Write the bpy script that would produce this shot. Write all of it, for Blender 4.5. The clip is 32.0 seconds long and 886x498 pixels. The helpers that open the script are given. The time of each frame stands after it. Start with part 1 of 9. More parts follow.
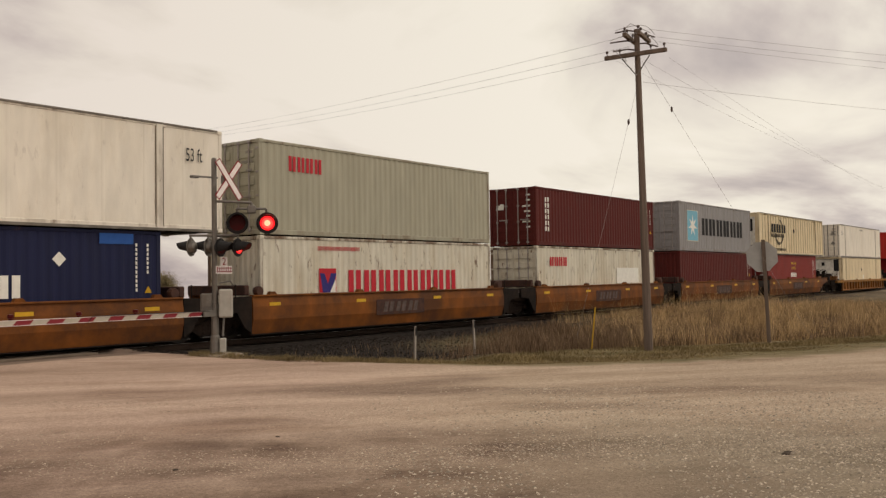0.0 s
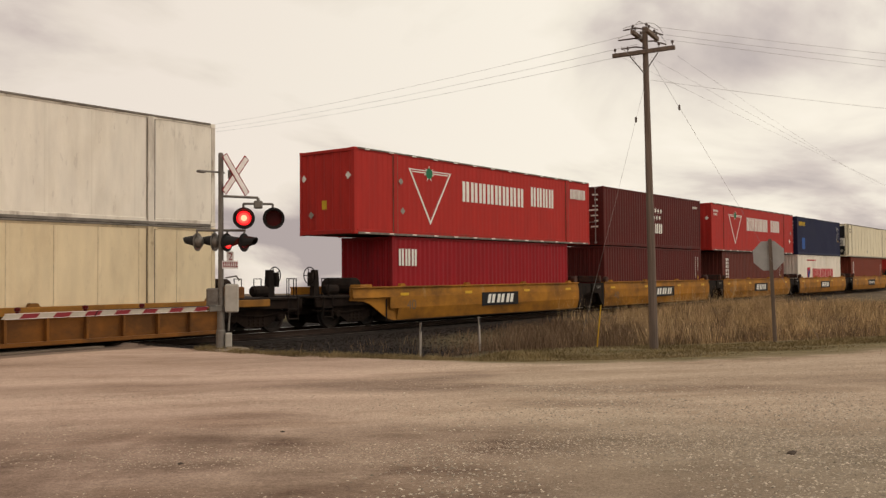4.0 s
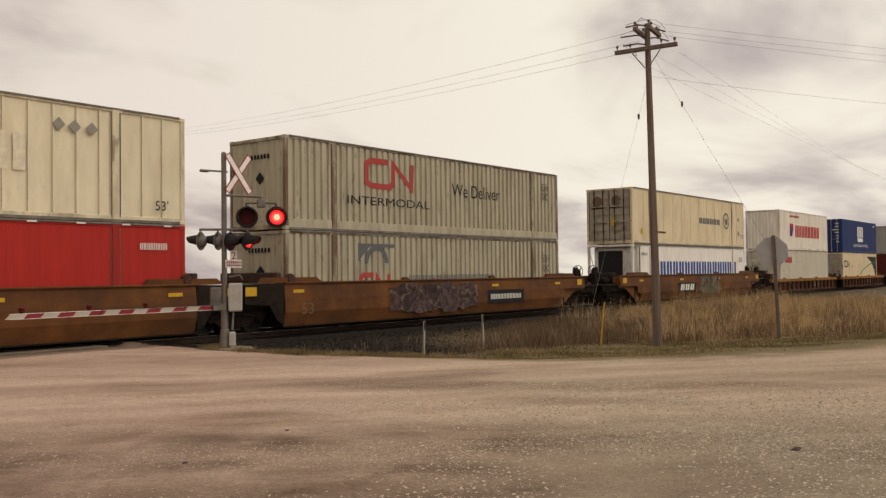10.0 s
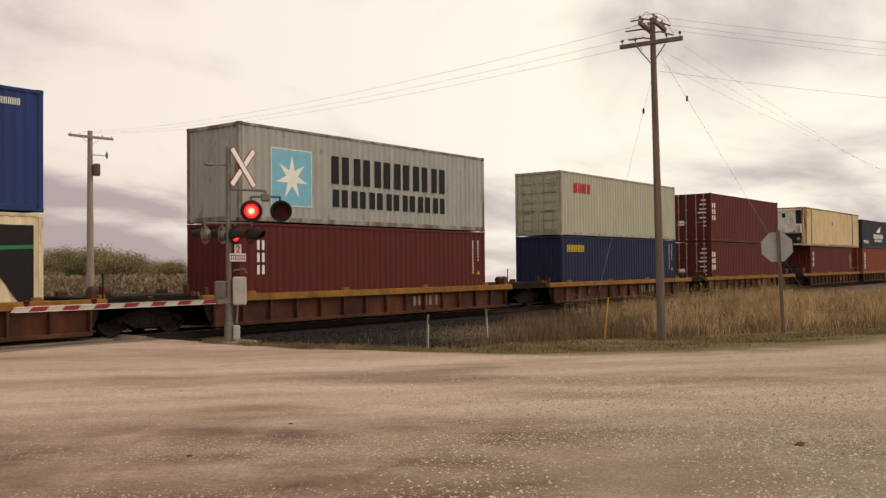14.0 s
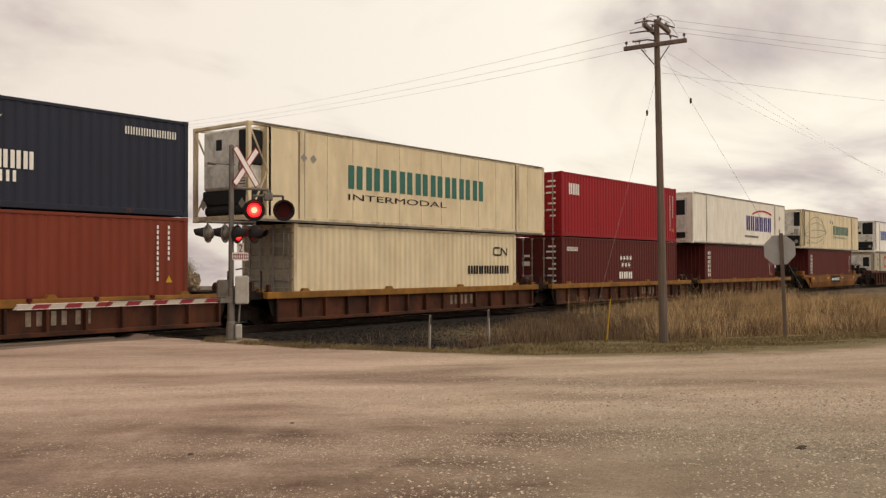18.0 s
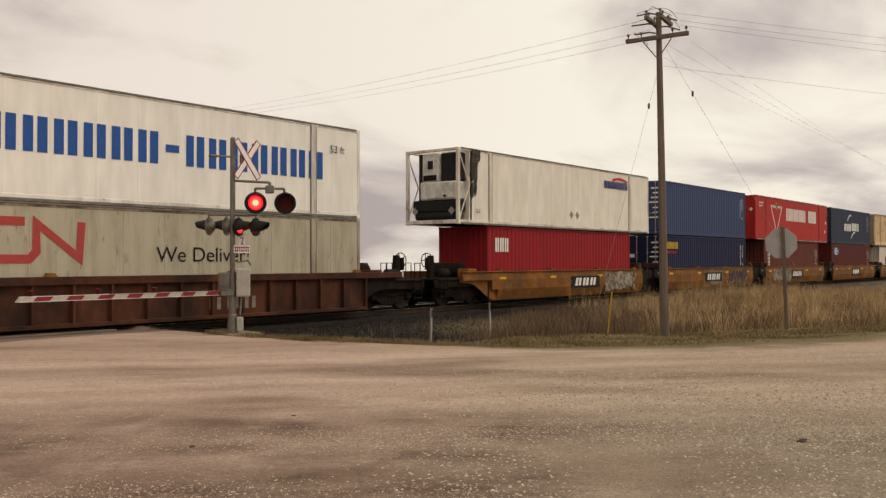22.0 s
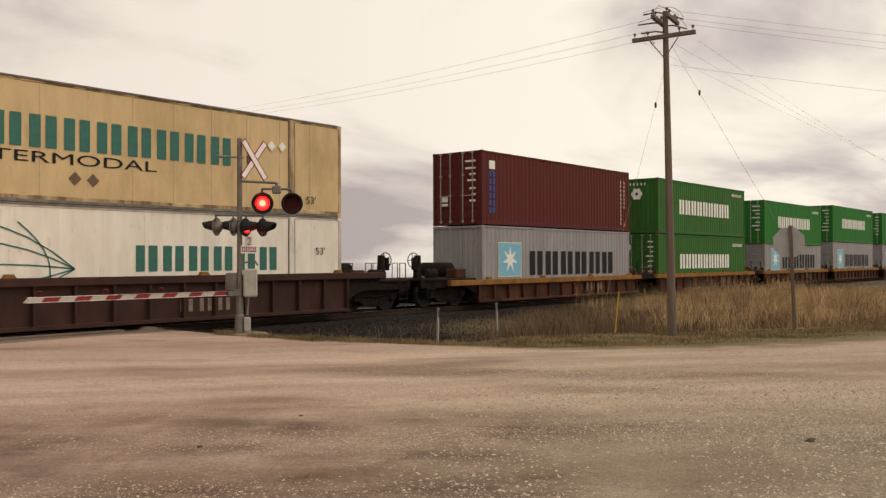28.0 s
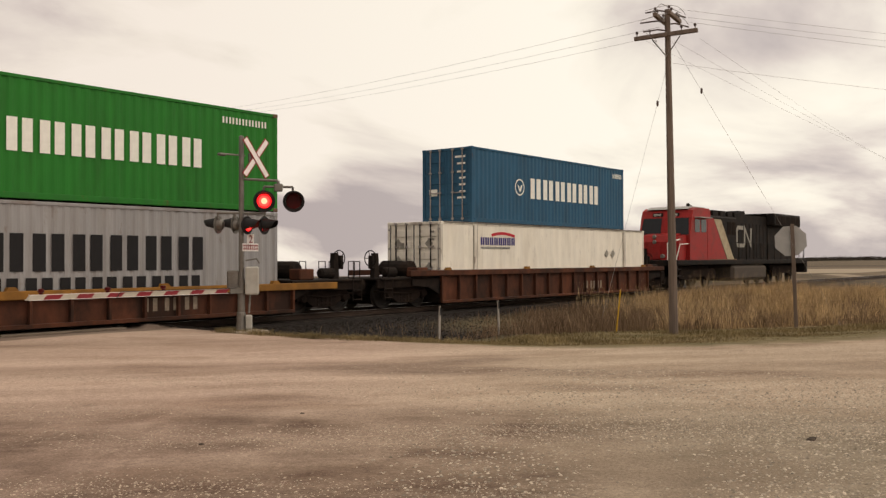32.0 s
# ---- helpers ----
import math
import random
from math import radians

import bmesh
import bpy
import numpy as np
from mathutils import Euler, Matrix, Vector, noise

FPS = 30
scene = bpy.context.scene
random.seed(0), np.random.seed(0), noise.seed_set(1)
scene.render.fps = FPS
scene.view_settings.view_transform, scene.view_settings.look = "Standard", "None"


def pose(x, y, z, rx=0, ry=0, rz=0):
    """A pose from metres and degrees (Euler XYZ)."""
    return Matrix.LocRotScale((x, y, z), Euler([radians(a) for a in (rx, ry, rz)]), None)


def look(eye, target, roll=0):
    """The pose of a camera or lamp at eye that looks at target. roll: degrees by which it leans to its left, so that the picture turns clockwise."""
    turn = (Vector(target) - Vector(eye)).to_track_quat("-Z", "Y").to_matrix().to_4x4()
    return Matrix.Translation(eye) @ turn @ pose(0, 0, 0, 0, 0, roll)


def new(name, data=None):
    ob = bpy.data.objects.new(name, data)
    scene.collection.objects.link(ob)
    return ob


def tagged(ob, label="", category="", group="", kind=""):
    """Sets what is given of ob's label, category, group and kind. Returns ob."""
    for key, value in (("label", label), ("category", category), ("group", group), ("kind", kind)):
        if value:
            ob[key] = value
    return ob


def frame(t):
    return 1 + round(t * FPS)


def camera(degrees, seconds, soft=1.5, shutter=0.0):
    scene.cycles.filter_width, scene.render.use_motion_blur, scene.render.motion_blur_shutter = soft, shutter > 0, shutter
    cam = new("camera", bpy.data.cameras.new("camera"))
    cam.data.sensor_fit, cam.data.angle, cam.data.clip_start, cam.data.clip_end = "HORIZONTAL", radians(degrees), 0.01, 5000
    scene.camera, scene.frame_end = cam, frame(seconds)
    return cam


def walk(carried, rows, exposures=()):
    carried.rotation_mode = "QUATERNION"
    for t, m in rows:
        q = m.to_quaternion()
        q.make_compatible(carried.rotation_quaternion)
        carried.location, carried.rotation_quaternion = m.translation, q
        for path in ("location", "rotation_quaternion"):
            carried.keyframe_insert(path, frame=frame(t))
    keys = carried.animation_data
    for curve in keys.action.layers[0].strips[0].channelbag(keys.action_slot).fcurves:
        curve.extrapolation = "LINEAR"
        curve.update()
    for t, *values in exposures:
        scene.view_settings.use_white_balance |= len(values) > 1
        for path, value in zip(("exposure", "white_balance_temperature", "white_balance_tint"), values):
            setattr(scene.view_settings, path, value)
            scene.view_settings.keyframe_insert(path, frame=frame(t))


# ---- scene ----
# The world's x runs along the track, y across it, z up; the rail's top is at z = 0.
cam = camera(51.73, 32.0, soft=1.35)
walk(cam, [
    (0, pose(0, 0, 1.69, 91.866, 0.877, -52.891)), (0.5, pose(0, 0, 1.69, 91.790, 0.754, -52.810)),
    (1, pose(0, 0, 1.69, 91.774, 0.507, -52.799)), (1.5, pose(0, 0, 1.69, 91.760, 0.494, -52.786)),
    (2, pose(0, 0, 1.69, 91.733, 0.530, -52.697)), (2.5, pose(0, 0, 1.69, 91.685, 0.533, -52.597)),
    (3, pose(0, 0, 1.69, 91.623, 0.375, -52.542)), (3.5, pose(0, 0, 1.69, 91.670, 0.386, -52.528)),
    (5.5, pose(0, 0, 1.69, 91.473, 0.477, -52.551)), (6, pose(0, 0, 1.69, 91.444, 0.260, -52.610)),
    (6.5, pose(0, 0, 1.69, 91.439, 0.467, -52.570)), (7, pose(0, 0, 1.69, 91.436, 0.621, -52.403)),
    (7.5, pose(0, 0, 1.69, 91.453, 0.648, -52.308)), (8, pose(0, 0, 1.69, 91.544, 0.595, -52.242)),
    (8.5, pose(0, 0, 1.69, 91.644, 0.574, -52.324)), (9, pose(0, 0, 1.69, 91.653, 0.631, -52.374)),
    (9.5, pose(0, 0, 1.69, 91.589, 0.653, -52.369)), (10, pose(0, 0, 1.69, 91.535, 0.695, -52.325)),
    (10.5, pose(0, 0, 1.69, 91.436, 0.624, -52.187)), (11, pose(0, 0, 1.69, 91.366, 0.656, -52.018)),
    (11.5, pose(0, 0, 1.69, 91.316, 0.657, -51.968)), (12, pose(0, 0, 1.69, 91.254, 0.693, -51.961)),
    (12.5, pose(0, 0, 1.69, 91.202, 0.702, -51.956)), (13, pose(0, 0, 1.69, 91.201, 0.621, -51.995)),
    (13.5, pose(0, 0, 1.69, 91.197, 0.679, -52.040)), (14, pose(0, 0, 1.69, 91.174, 0.559, -52.067)),
    (14.5, pose(0, 0, 1.69, 91.149, 0.668, -52.091)), (16.5, pose(0, 0, 1.69, 91.200, 0.532, -52.015)),
    (17, pose(0, 0, 1.69, 91.139, 0.490, -51.966)), (17.5, pose(0, 0, 1.69, 91.141, 0.416, -51.941)),
    (18, pose(0, 0, 1.69, 91.204, 0.140, -51.923)), (18.5, pose(0, 0, 1.69, 91.240, 0.249, -51.902)),
    (19, pose(0, 0, 1.69, 91.143, 0.184, -51.891)), (19.5, pose(0, 0, 1.69, 91.078, 0.199, -51.906)),
    (20, pose(0, 0, 1.69, 91.079, 0.205, -51.900)), (20.5, pose(0, 0, 1.69, 91.039, 0.172, -51.855)),
    (21, pose(0, 0, 1.69, 90.897, 0.179, -51.814)), (21.5, pose(0, 0, 1.69, 90.826, 0.173, -51.783)),
    (22, pose(0, 0, 1.69, 90.763, 0.067, -51.842)), (22.5, pose(0, 0, 1.69, 90.792, -0.123, -51.913)),
    (23, pose(0, 0, 1.69, 90.798, -0.188, -52.002)), (23.5, pose(0, 0, 1.69, 90.801, -0.082, -51.969)),
    (24, pose(0, 0, 1.69, 90.759, -0.109, -51.926)), (24.5, pose(0, 0, 1.69, 90.750, -0.243, -51.896)),
    (25, pose(0, 0, 1.69, 90.727, -0.275, -51.884)), (25.5, pose(0, 0, 1.69, 90.726, -0.221, -51.846)),
    (27.5, pose(0, 0, 1.69, 90.826, 0.097, -51.467)), (28, pose(0, 0, 1.69, 90.757, 0.196, -51.417)),
    (28.5, pose(0, 0, 1.69, 90.715, 0.165, -51.468)), (29, pose(0, 0, 1.69, 90.705, 0.000, -51.552)),
    (29.5, pose(0, 0, 1.69, 90.657, 0.038, -51.528)), (30, pose(0, 0, 1.69, 90.574, -0.107, -51.479)),
    (30.5, pose(0, 0, 1.69, 90.570, -0.083, -51.404)), (31, pose(0, 0, 1.69, 90.608, -0.030, -51.358)),
    (31.5, pose(0, 0, 1.69, 90.635, 0.117, -51.369)), (32, pose(0, 0, 1.69, 90.637, 0.117, -51.318))
], [(0, -0.22, 6900, 14), (1, -0.08, 6900, 14), (2, 0.0, 6900, 14), (3, -0.2, 6900, 14), (6, 0.02, 6900, 14), (7, -0.05, 6900, 14), (8, -0.16, 6900, 14), (10, -0.2, 6900, 14), (12, -0.22, 6900, 14), (13, -0.07, 6900, 14), (14, -0.01, 6900, 14), (17, 0, 6900, 14), (18, -0.05, 6900, 14), (19, -0.03, 6900, 14), (20, -0.04, 6900, 14), (21, -0.08, 6900, 14), (22, -0.16, 6900, 14), (24, 0.14, 6900, 14), (25, 0.11, 6900, 14), (27.5, -0.12, 6900, 14), (28, -0.08, 6900, 14), (29, 0.1, 6900, 14), (30, 0.08, 6900, 14), (31, 0.09, 6900, 14), (32, -0.03, 6900, 14)])

# ---- world and light ----
world = bpy.data.worlds.new("overcast_sky")
scene.world = world
world.use_nodes = True
SUN_DIR = Vector((-0.42, 0.52, -0.74)).normalized()


def sky_nodes():
    nt = world.node_tree
    n, l = nt.nodes, nt.links
    n.clear()
    out = n.new("ShaderNodeOutputWorld")
    tc = n.new("ShaderNodeTexCoord")
    sep = n.new("ShaderNodeSeparateXYZ")
    l.new(tc.outputs["Generated"], sep.inputs[0])
    add = n.new("ShaderNodeMath"); add.operation = "ADD"; add.inputs[1].default_value = 0.26
    ab = n.new("ShaderNodeMath"); ab.operation = "ABSOLUTE"
    l.new(sep.outputs[2], ab.inputs[0]); l.new(ab.outputs[0], add.inputs[0])
    dx = n.new("ShaderNodeMath"); dx.operation = "DIVIDE"
    dy = n.new("ShaderNodeMath"); dy.operation = "DIVIDE"
    l.new(sep.outputs[0], dx.inputs[0]); l.new(add.outputs[0], dx.inputs[1])
    l.new(sep.outputs[1], dy.inputs[0]); l.new(add.outputs[0], dy.inputs[1])
    com = n.new("ShaderNodeCombineXYZ")
    l.new(dx.outputs[0], com.inputs[0]); l.new(dy.outputs[0], com.inputs[1])
    big = n.new("ShaderNodeTexNoise")
    big.inputs["Scale"].default_value, big.inputs["Detail"].default_value = 1.25, 7.0
    big.inputs["Roughness"].default_value, big.inputs["Distortion"].default_value = 0.52, 0.35
    mp = n.new("ShaderNodeMapping")
    mp.inputs["Location"].default_value = (3.1, 0.4, 2.0)
    mp.inputs["Rotation"].default_value = (0, 0, radians(-38))
    mp.inputs["Scale"].default_value = (0.8, 1.15, 1.0)
    l.new(com.outputs[0], mp.inputs[0]); l.new(mp.outputs[0], big.inputs["Vector"])
    # the cloud deck is brightest in a band some ten degrees up, and greyer at the horizon
    band = n.new("ShaderNodeValToRGB")
    band.color_ramp.interpolation = "B_SPLINE"
    for pos, val in ((0.05, 0.36), (0.13, 0.62), (0.24, 0.56), (0.5, 0.52)):
        k = band.color_ramp.elements.new(pos)
        k.color = (val, val, val, 1)
    band.color_ramp.elements[0].color = (0.42, 0.42, 0.42, 1)
    band.color_ramp.elements[-1].color = (0.6, 0.6, 0.6, 1)
    l.new(ab.outputs[0], band.inputs[0])
    amp = n.new("ShaderNodeMath"); amp.operation = "MULTIPLY_ADD"
    amp.inputs[1].default_value, amp.inputs[2].default_value = 2.95, -1.405
    l.new(big.outputs["Fac"], amp.inputs[0])
    tot = n.new("ShaderNodeMath"); tot.operation = "ADD"
    l.new(amp.outputs[0], tot.inputs[0]); l.new(band.outputs[0], tot.inputs[1])
    # broad lumps and gaps of the cloud deck: (bearing, height, half width, half height, tone), in degrees
    def calc(op, a, c=None):
        k = n.new("ShaderNodeMath"); k.operation = op
        for i, v in enumerate((a, c)):
            if isinstance(v, (int, float)):
                k.inputs[i].default_value = v
            elif v is not None:
                l.new(v, k.inputs[i])
        return k.outputs[0]
    wob = n.new("ShaderNodeSeparateColor")
    l.new(big.outputs["Color"], wob.inputs[0])
    az = calc("ADD", calc("MULTIPLY", calc("ARCTAN2", sep.outputs[0], sep.outputs[1]), 57.2958), calc("MULTIPLY", calc("SUBTRACT", wob.outputs[1], 0.5), 26.0))
    el = calc("ADD", calc("MULTIPLY", calc("ARCSINE", sep.outputs[2]), 57.2958), calc("MULTIPLY", calc("SUBTRACT", wob.outputs[2], 0.5), 9.0))
    lumps = 0.0
    for a0, e0, wa, we, tone in ((76, 12.0, 4, 1.1, -0.15), (70, 14.0, 5, 1.0, -0.03), (62, 10.5, 7, 2.0, 0.10), (56, 12.5, 5, 1.2, -0.02), (64, 8.3, 9, 1.6, 0.12), (75, 8.2, 5, 1.0, 0.07), (70, 4.9, 9, 1.7, -0.19), (30, 6.8, 6, 2.6, -0.12), (47, 15.5, 7, 2.0, 0.02), (32, 14.0, 5, 2.0, -0.02), (30, 10.5, 7, 2.2, -0.07), (66, 16.5, 9, 2.2, 0.14), (31, 13.0, 6, 5.0, 0.18)):
        qa = calc("POWER", calc("ABSOLUTE", calc("MULTIPLY", calc("SUBTRACT", az, a0), 1 / wa)), 2.0)
        qe = calc("POWER", calc("ABSOLUTE", calc("MULTIPLY", calc("SUBTRACT", el, e0), 1 / we)), 2.0)
        lumps = calc("ADD", lumps, calc("MULTIPLY", calc("EXPONENT", calc("MULTIPLY", calc("ADD", qa, qe), -1.0)), tone))
    full = calc("ADD", tot.outputs[0], lumps)
    ramp = n.new("ShaderNodeValToRGB")
    e = ramp.color_ramp.elements
    e[0].position, e[0].color = 0.18, (0.525, 0.483, 0.478, 1)
    e[1].position, e[1].color = 0.80, (1.07, 1.045, 0.93, 1)
    m = e.new(0.36); m.color = (0.715, 0.663, 0.622, 1)
    m = e.new(0.52); m.color = (0.90, 0.868, 0.78, 1)
    m = e.new(0.66); m.color = (1.01, 0.985, 0.868, 1)
    l.new(full, ramp.inputs[0])
    nish = n.new("ShaderNodeTexSky")
    nish.sky_type = "NISHITA"
    nish.sun_disc = False
    nish.sun_elevation, nish.sun_rotation = radians(48), radians(141)
    bg1 = n.new("ShaderNodeBackground"); bg1.inputs[1].default_value = 0.97
    bg2 = n.new("ShaderNodeBackground"); bg2.inputs[1].default_value = 0.05
    # the clouds towards the track's north are a little pinker
    rosy = n.new("ShaderNodeMapRange")
    rosy.inputs[1].default_value, rosy.inputs[2].default_value = 58.0, 28.0
    l.new(az, rosy.inputs[0])
    tint = n.new("ShaderNodeMix"); tint.data_type, tint.blend_type = "RGBA", "MULTIPLY"
    l.new(rosy.outputs[0], tint.inputs[0]); l.new(ramp.outputs[0], tint.inputs[6])
    tint.inputs[7].default_value = (1.0, 0.955, 0.975, 1)
    # the deck is brighter towards the hidden sun and darker on the other side
    dot = n.new("ShaderNodeVectorMath"); dot.operation = "DOT_PRODUCT"
    l.new(tc.outputs["Generated"], dot.inputs[0]); dot.inputs[1].default_value = Vector((-SUN_DIR.x, -SUN_DIR.y, 0)).normalized()
    fall = calc("MULTIPLY", calc("MINIMUM", calc("ADD", dot.outputs["Value"], 0.45), 0.0), 0.45)
    l.new(calc("ADD", calc("ADD", calc("MULTIPLY", dot.outputs["Value"], 0.22), 0.95), fall), bg1.inputs[1])
    l.new(tint.outputs[2], bg1.inputs[0]); l.new(nish.outputs[0], bg2.inputs[0])
    mix = n.new("ShaderNodeMixShader"); mix.inputs[0].default_value = 0.06
    l.new(bg1.outputs[0], mix.inputs[1]); l.new(bg2.outputs[0], mix.inputs[2])
    l.new(mix.outputs[0], out.inputs[0])


sky_nodes()
sun = new("sun", bpy.data.lights.new("sun", "SUN"))
sun.data.energy, sun.data.angle, sun.data.color = 1.0, radians(40), (1.0, 0.93, 0.82)
sun.matrix_basis = look((0, 0, 60), Vector((0, 0, 60)) + SUN_DIR)

# ---- materials ----
MATS = {}


def material(name, colour, rough=0.6, metal=0.0, spread=0.12, grain=6.0, bump=0.0, bump_scale=40.0, stretch=(1, 1, 1),
             dirt=None, dirt_amount=0.0, dirt_scale=1.5, dirt_stretch=(1, 1, 1), emit=None, emit_strength=0.0, jitter=0.0, island=0.0, spec=0.3, speck=None, speck_amount=0.0, speck_scale=5.0, dirt_range=(0.46, 0.74), speck_range=(0.59, 0.66)):
    """A surface with fine grain, broader stains in another colour, slight relief and a shift of tone from piece to piece."""
    if name in MATS:
        return MATS[name]
    mat = bpy.data.materials.new(name)
    mat.use_nodes = True
    n, l = mat.node_tree.nodes, mat.node_tree.links
    b = n["Principled BSDF"]
    b.inputs["Metallic"].default_value = metal
    b.inputs["Specular IOR Level"].default_value = spec
    tc = n.new("ShaderNodeTexCoord")
    mp = n.new("ShaderNodeMapping"); mp.inputs["Scale"].default_value = stretch
    l.new(tc.outputs["Object"], mp.inputs[0])
    no = n.new("ShaderNodeTexNoise")
    no.inputs["Scale"].default_value, no.inputs["Detail"].default_value = grain, 6.0
    l.new(mp.outputs[0], no.inputs["Vector"])
    r = n.new("ShaderNodeValToRGB")
    lo = [max(0, c * (1 - spread)) for c in colour]
    hi = [min(1, c * (1 + spread)) for c in colour]
    r.color_ramp.elements[0].position, r.color_ramp.elements[0].color = 0.3, (*lo, 1)
    r.color_ramp.elements[1].position, r.color_ramp.elements[1].color = 0.7, (*hi, 1)
    l.new(no.outputs["Fac"], r.inputs[0])
    col = r.outputs[0]
    if dirt:
        mp2 = n.new("ShaderNodeMapping"); mp2.inputs["Scale"].default_value = dirt_stretch
        oi = n.new("ShaderNodeObjectInfo")
        va = n.new("ShaderNodeVectorMath"); va.operation = "MULTIPLY_ADD"
        l.new(oi.outputs["Random"], va.inputs[0]); va.inputs[1].default_value = (37, 11, 5)
        l.new(tc.outputs["Object"], va.inputs[2]); l.new(va.outputs[0], mp2.inputs[0])
        n2 = n.new("ShaderNodeTexNoise")
        n2.inputs["Scale"].default_value, n2.inputs["Detail"].default_value, n2.inputs["Roughness"].default_value = dirt_scale, 8.0, 0.68
        l.new(mp2.outputs[0], n2.inputs["Vector"])
        r2 = n.new("ShaderNodeValToRGB")
        r2.color_ramp.elements[0].position, r2.color_ramp.elements[1].position = dirt_range
        l.new(n2.outputs["Fac"], r2.inputs[0])
        mu = n.new("ShaderNodeMath"); mu.operation = "MULTIPLY"; mu.inputs[1].default_value = dirt_amount
        l.new(r2.outputs[0], mu.inputs[0])
        mx = n.new("ShaderNodeMix"); mx.data_type = "RGBA"
        l.new(mu.outputs[0], mx.inputs[0]); l.new(col, mx.inputs[6]); mx.inputs[7].default_value = (*dirt, 1)
        col = mx.outputs[2]
    if speck:
        n3 = n.new("ShaderNodeTexNoise")
        n3.inputs["Scale"].default_value, n3.inputs["Detail"].default_value, n3.inputs["Roughness"].default_value = speck_scale, 7.0, 0.7
        oi3 = n.new("ShaderNodeObjectInfo")
        va3 = n.new("ShaderNodeVectorMath"); va3.operation = "MULTIPLY_ADD"
        l.new(oi3.outputs["Random"], va3.inputs[0]); va3.inputs[1].default_value = (17, 29, 23)
        l.new(tc.outputs["Object"], va3.inputs[2])
        mp3 = n.new("ShaderNodeMapping"); mp3.inputs["Scale"].default_value = (1.0, 1.0, 0.3)
        l.new(va3.outputs[0], mp3.inputs[0]); l.new(mp3.outputs[0], n3.inputs["Vector"])
        r3 = n.new("ShaderNodeValToRGB")
        r3.color_ramp.elements[0].position, r3.color_ramp.elements[1].position = speck_range
        l.new(n3.outputs["Fac"], r3.inputs[0])
        m3 = n.new("ShaderNodeMath"); m3.operation = "MULTIPLY"; m3.inputs[1].default_value = speck_amount
        l.new(r3.outputs[0], m3.inputs[0])
        x3 = n.new("ShaderNodeMix"); x3.data_type = "RGBA"
        l.new(m3.outputs[0], x3.inputs[0]); l.new(col, x3.inputs[6]); x3.inputs[7].default_value = (*speck, 1)
        col = x3.outputs[2]
    if jitter or island:
        hv = n.new("ShaderNodeHueSaturation")
        src = n.new("ShaderNodeObjectInfo").outputs["Random"] if jitter else n.new("ShaderNodeNewGeometry").outputs["Random Per Island"]
        mr = n.new("ShaderNodeMapRange")
        amt = jitter or island
        mr.inputs[3].default_value, mr.inputs[4].default_value = 1 - amt, 1 + amt
        l.new(src, mr.inputs[0]); l.new(mr.outputs[0], hv.inputs["Value"]); l.new(col, hv.inputs["Color"])
        col = hv.outputs[0]
    l.new(col, b.inputs["Base Color"])
    rr = n.new("ShaderNodeMapRange")
    rr.inputs[3].default_value, rr.inputs[4].default_value = max(0.03, rough - 0.12), min(1, rough + 0.12)
    l.new(no.outputs["Fac"], rr.inputs[0]); l.new(rr.outputs[0], b.inputs["Roughness"])
    if bump:
        nb = n.new("ShaderNodeTexNoise"); nb.inputs["Scale"].default_value, nb.inputs["Detail"].default_value = bump_scale, 5.0
        l.new(tc.outputs["Object"], nb.inputs["Vector"])
        bp = n.new("ShaderNodeBump"); bp.inputs["Strength"].default_value, bp.inputs["Distance"].default_value = bump, 0.02
        l.new(nb.outputs["Fac"], bp.inputs["Height"]); l.new(bp.outputs[0], b.inputs["Normal"])
    if emit:
        b.inputs["Emission Color"].default_value = (*emit, 1)
        b.inputs["Emission Strength"].default_value = emit_strength
    MATS[name] = mat
    return mat


GRIME = (0.16, 0.13, 0.09)


def paint(name, colour, dirt=GRIME, amount=0.35, rough=0.6, spread=0.08, streak=2.2, rust=0.0, rust_size=5.0, reach=(0.46, 0.74)):
    """Container paint with streaks of rust or grime that run down the panels."""
    return material("paint_" + name, colour, rough, 0.0, spread, 3.0, 0.15, 30.0, (1, 1, 0.25), dirt, amount, 1.1, (streak, streak, 0.35), spec=0.14, speck=(0.12, 0.055, 0.025) if rust else None, speck_amount=rust, speck_scale=rust_size, dirt_range=reach)


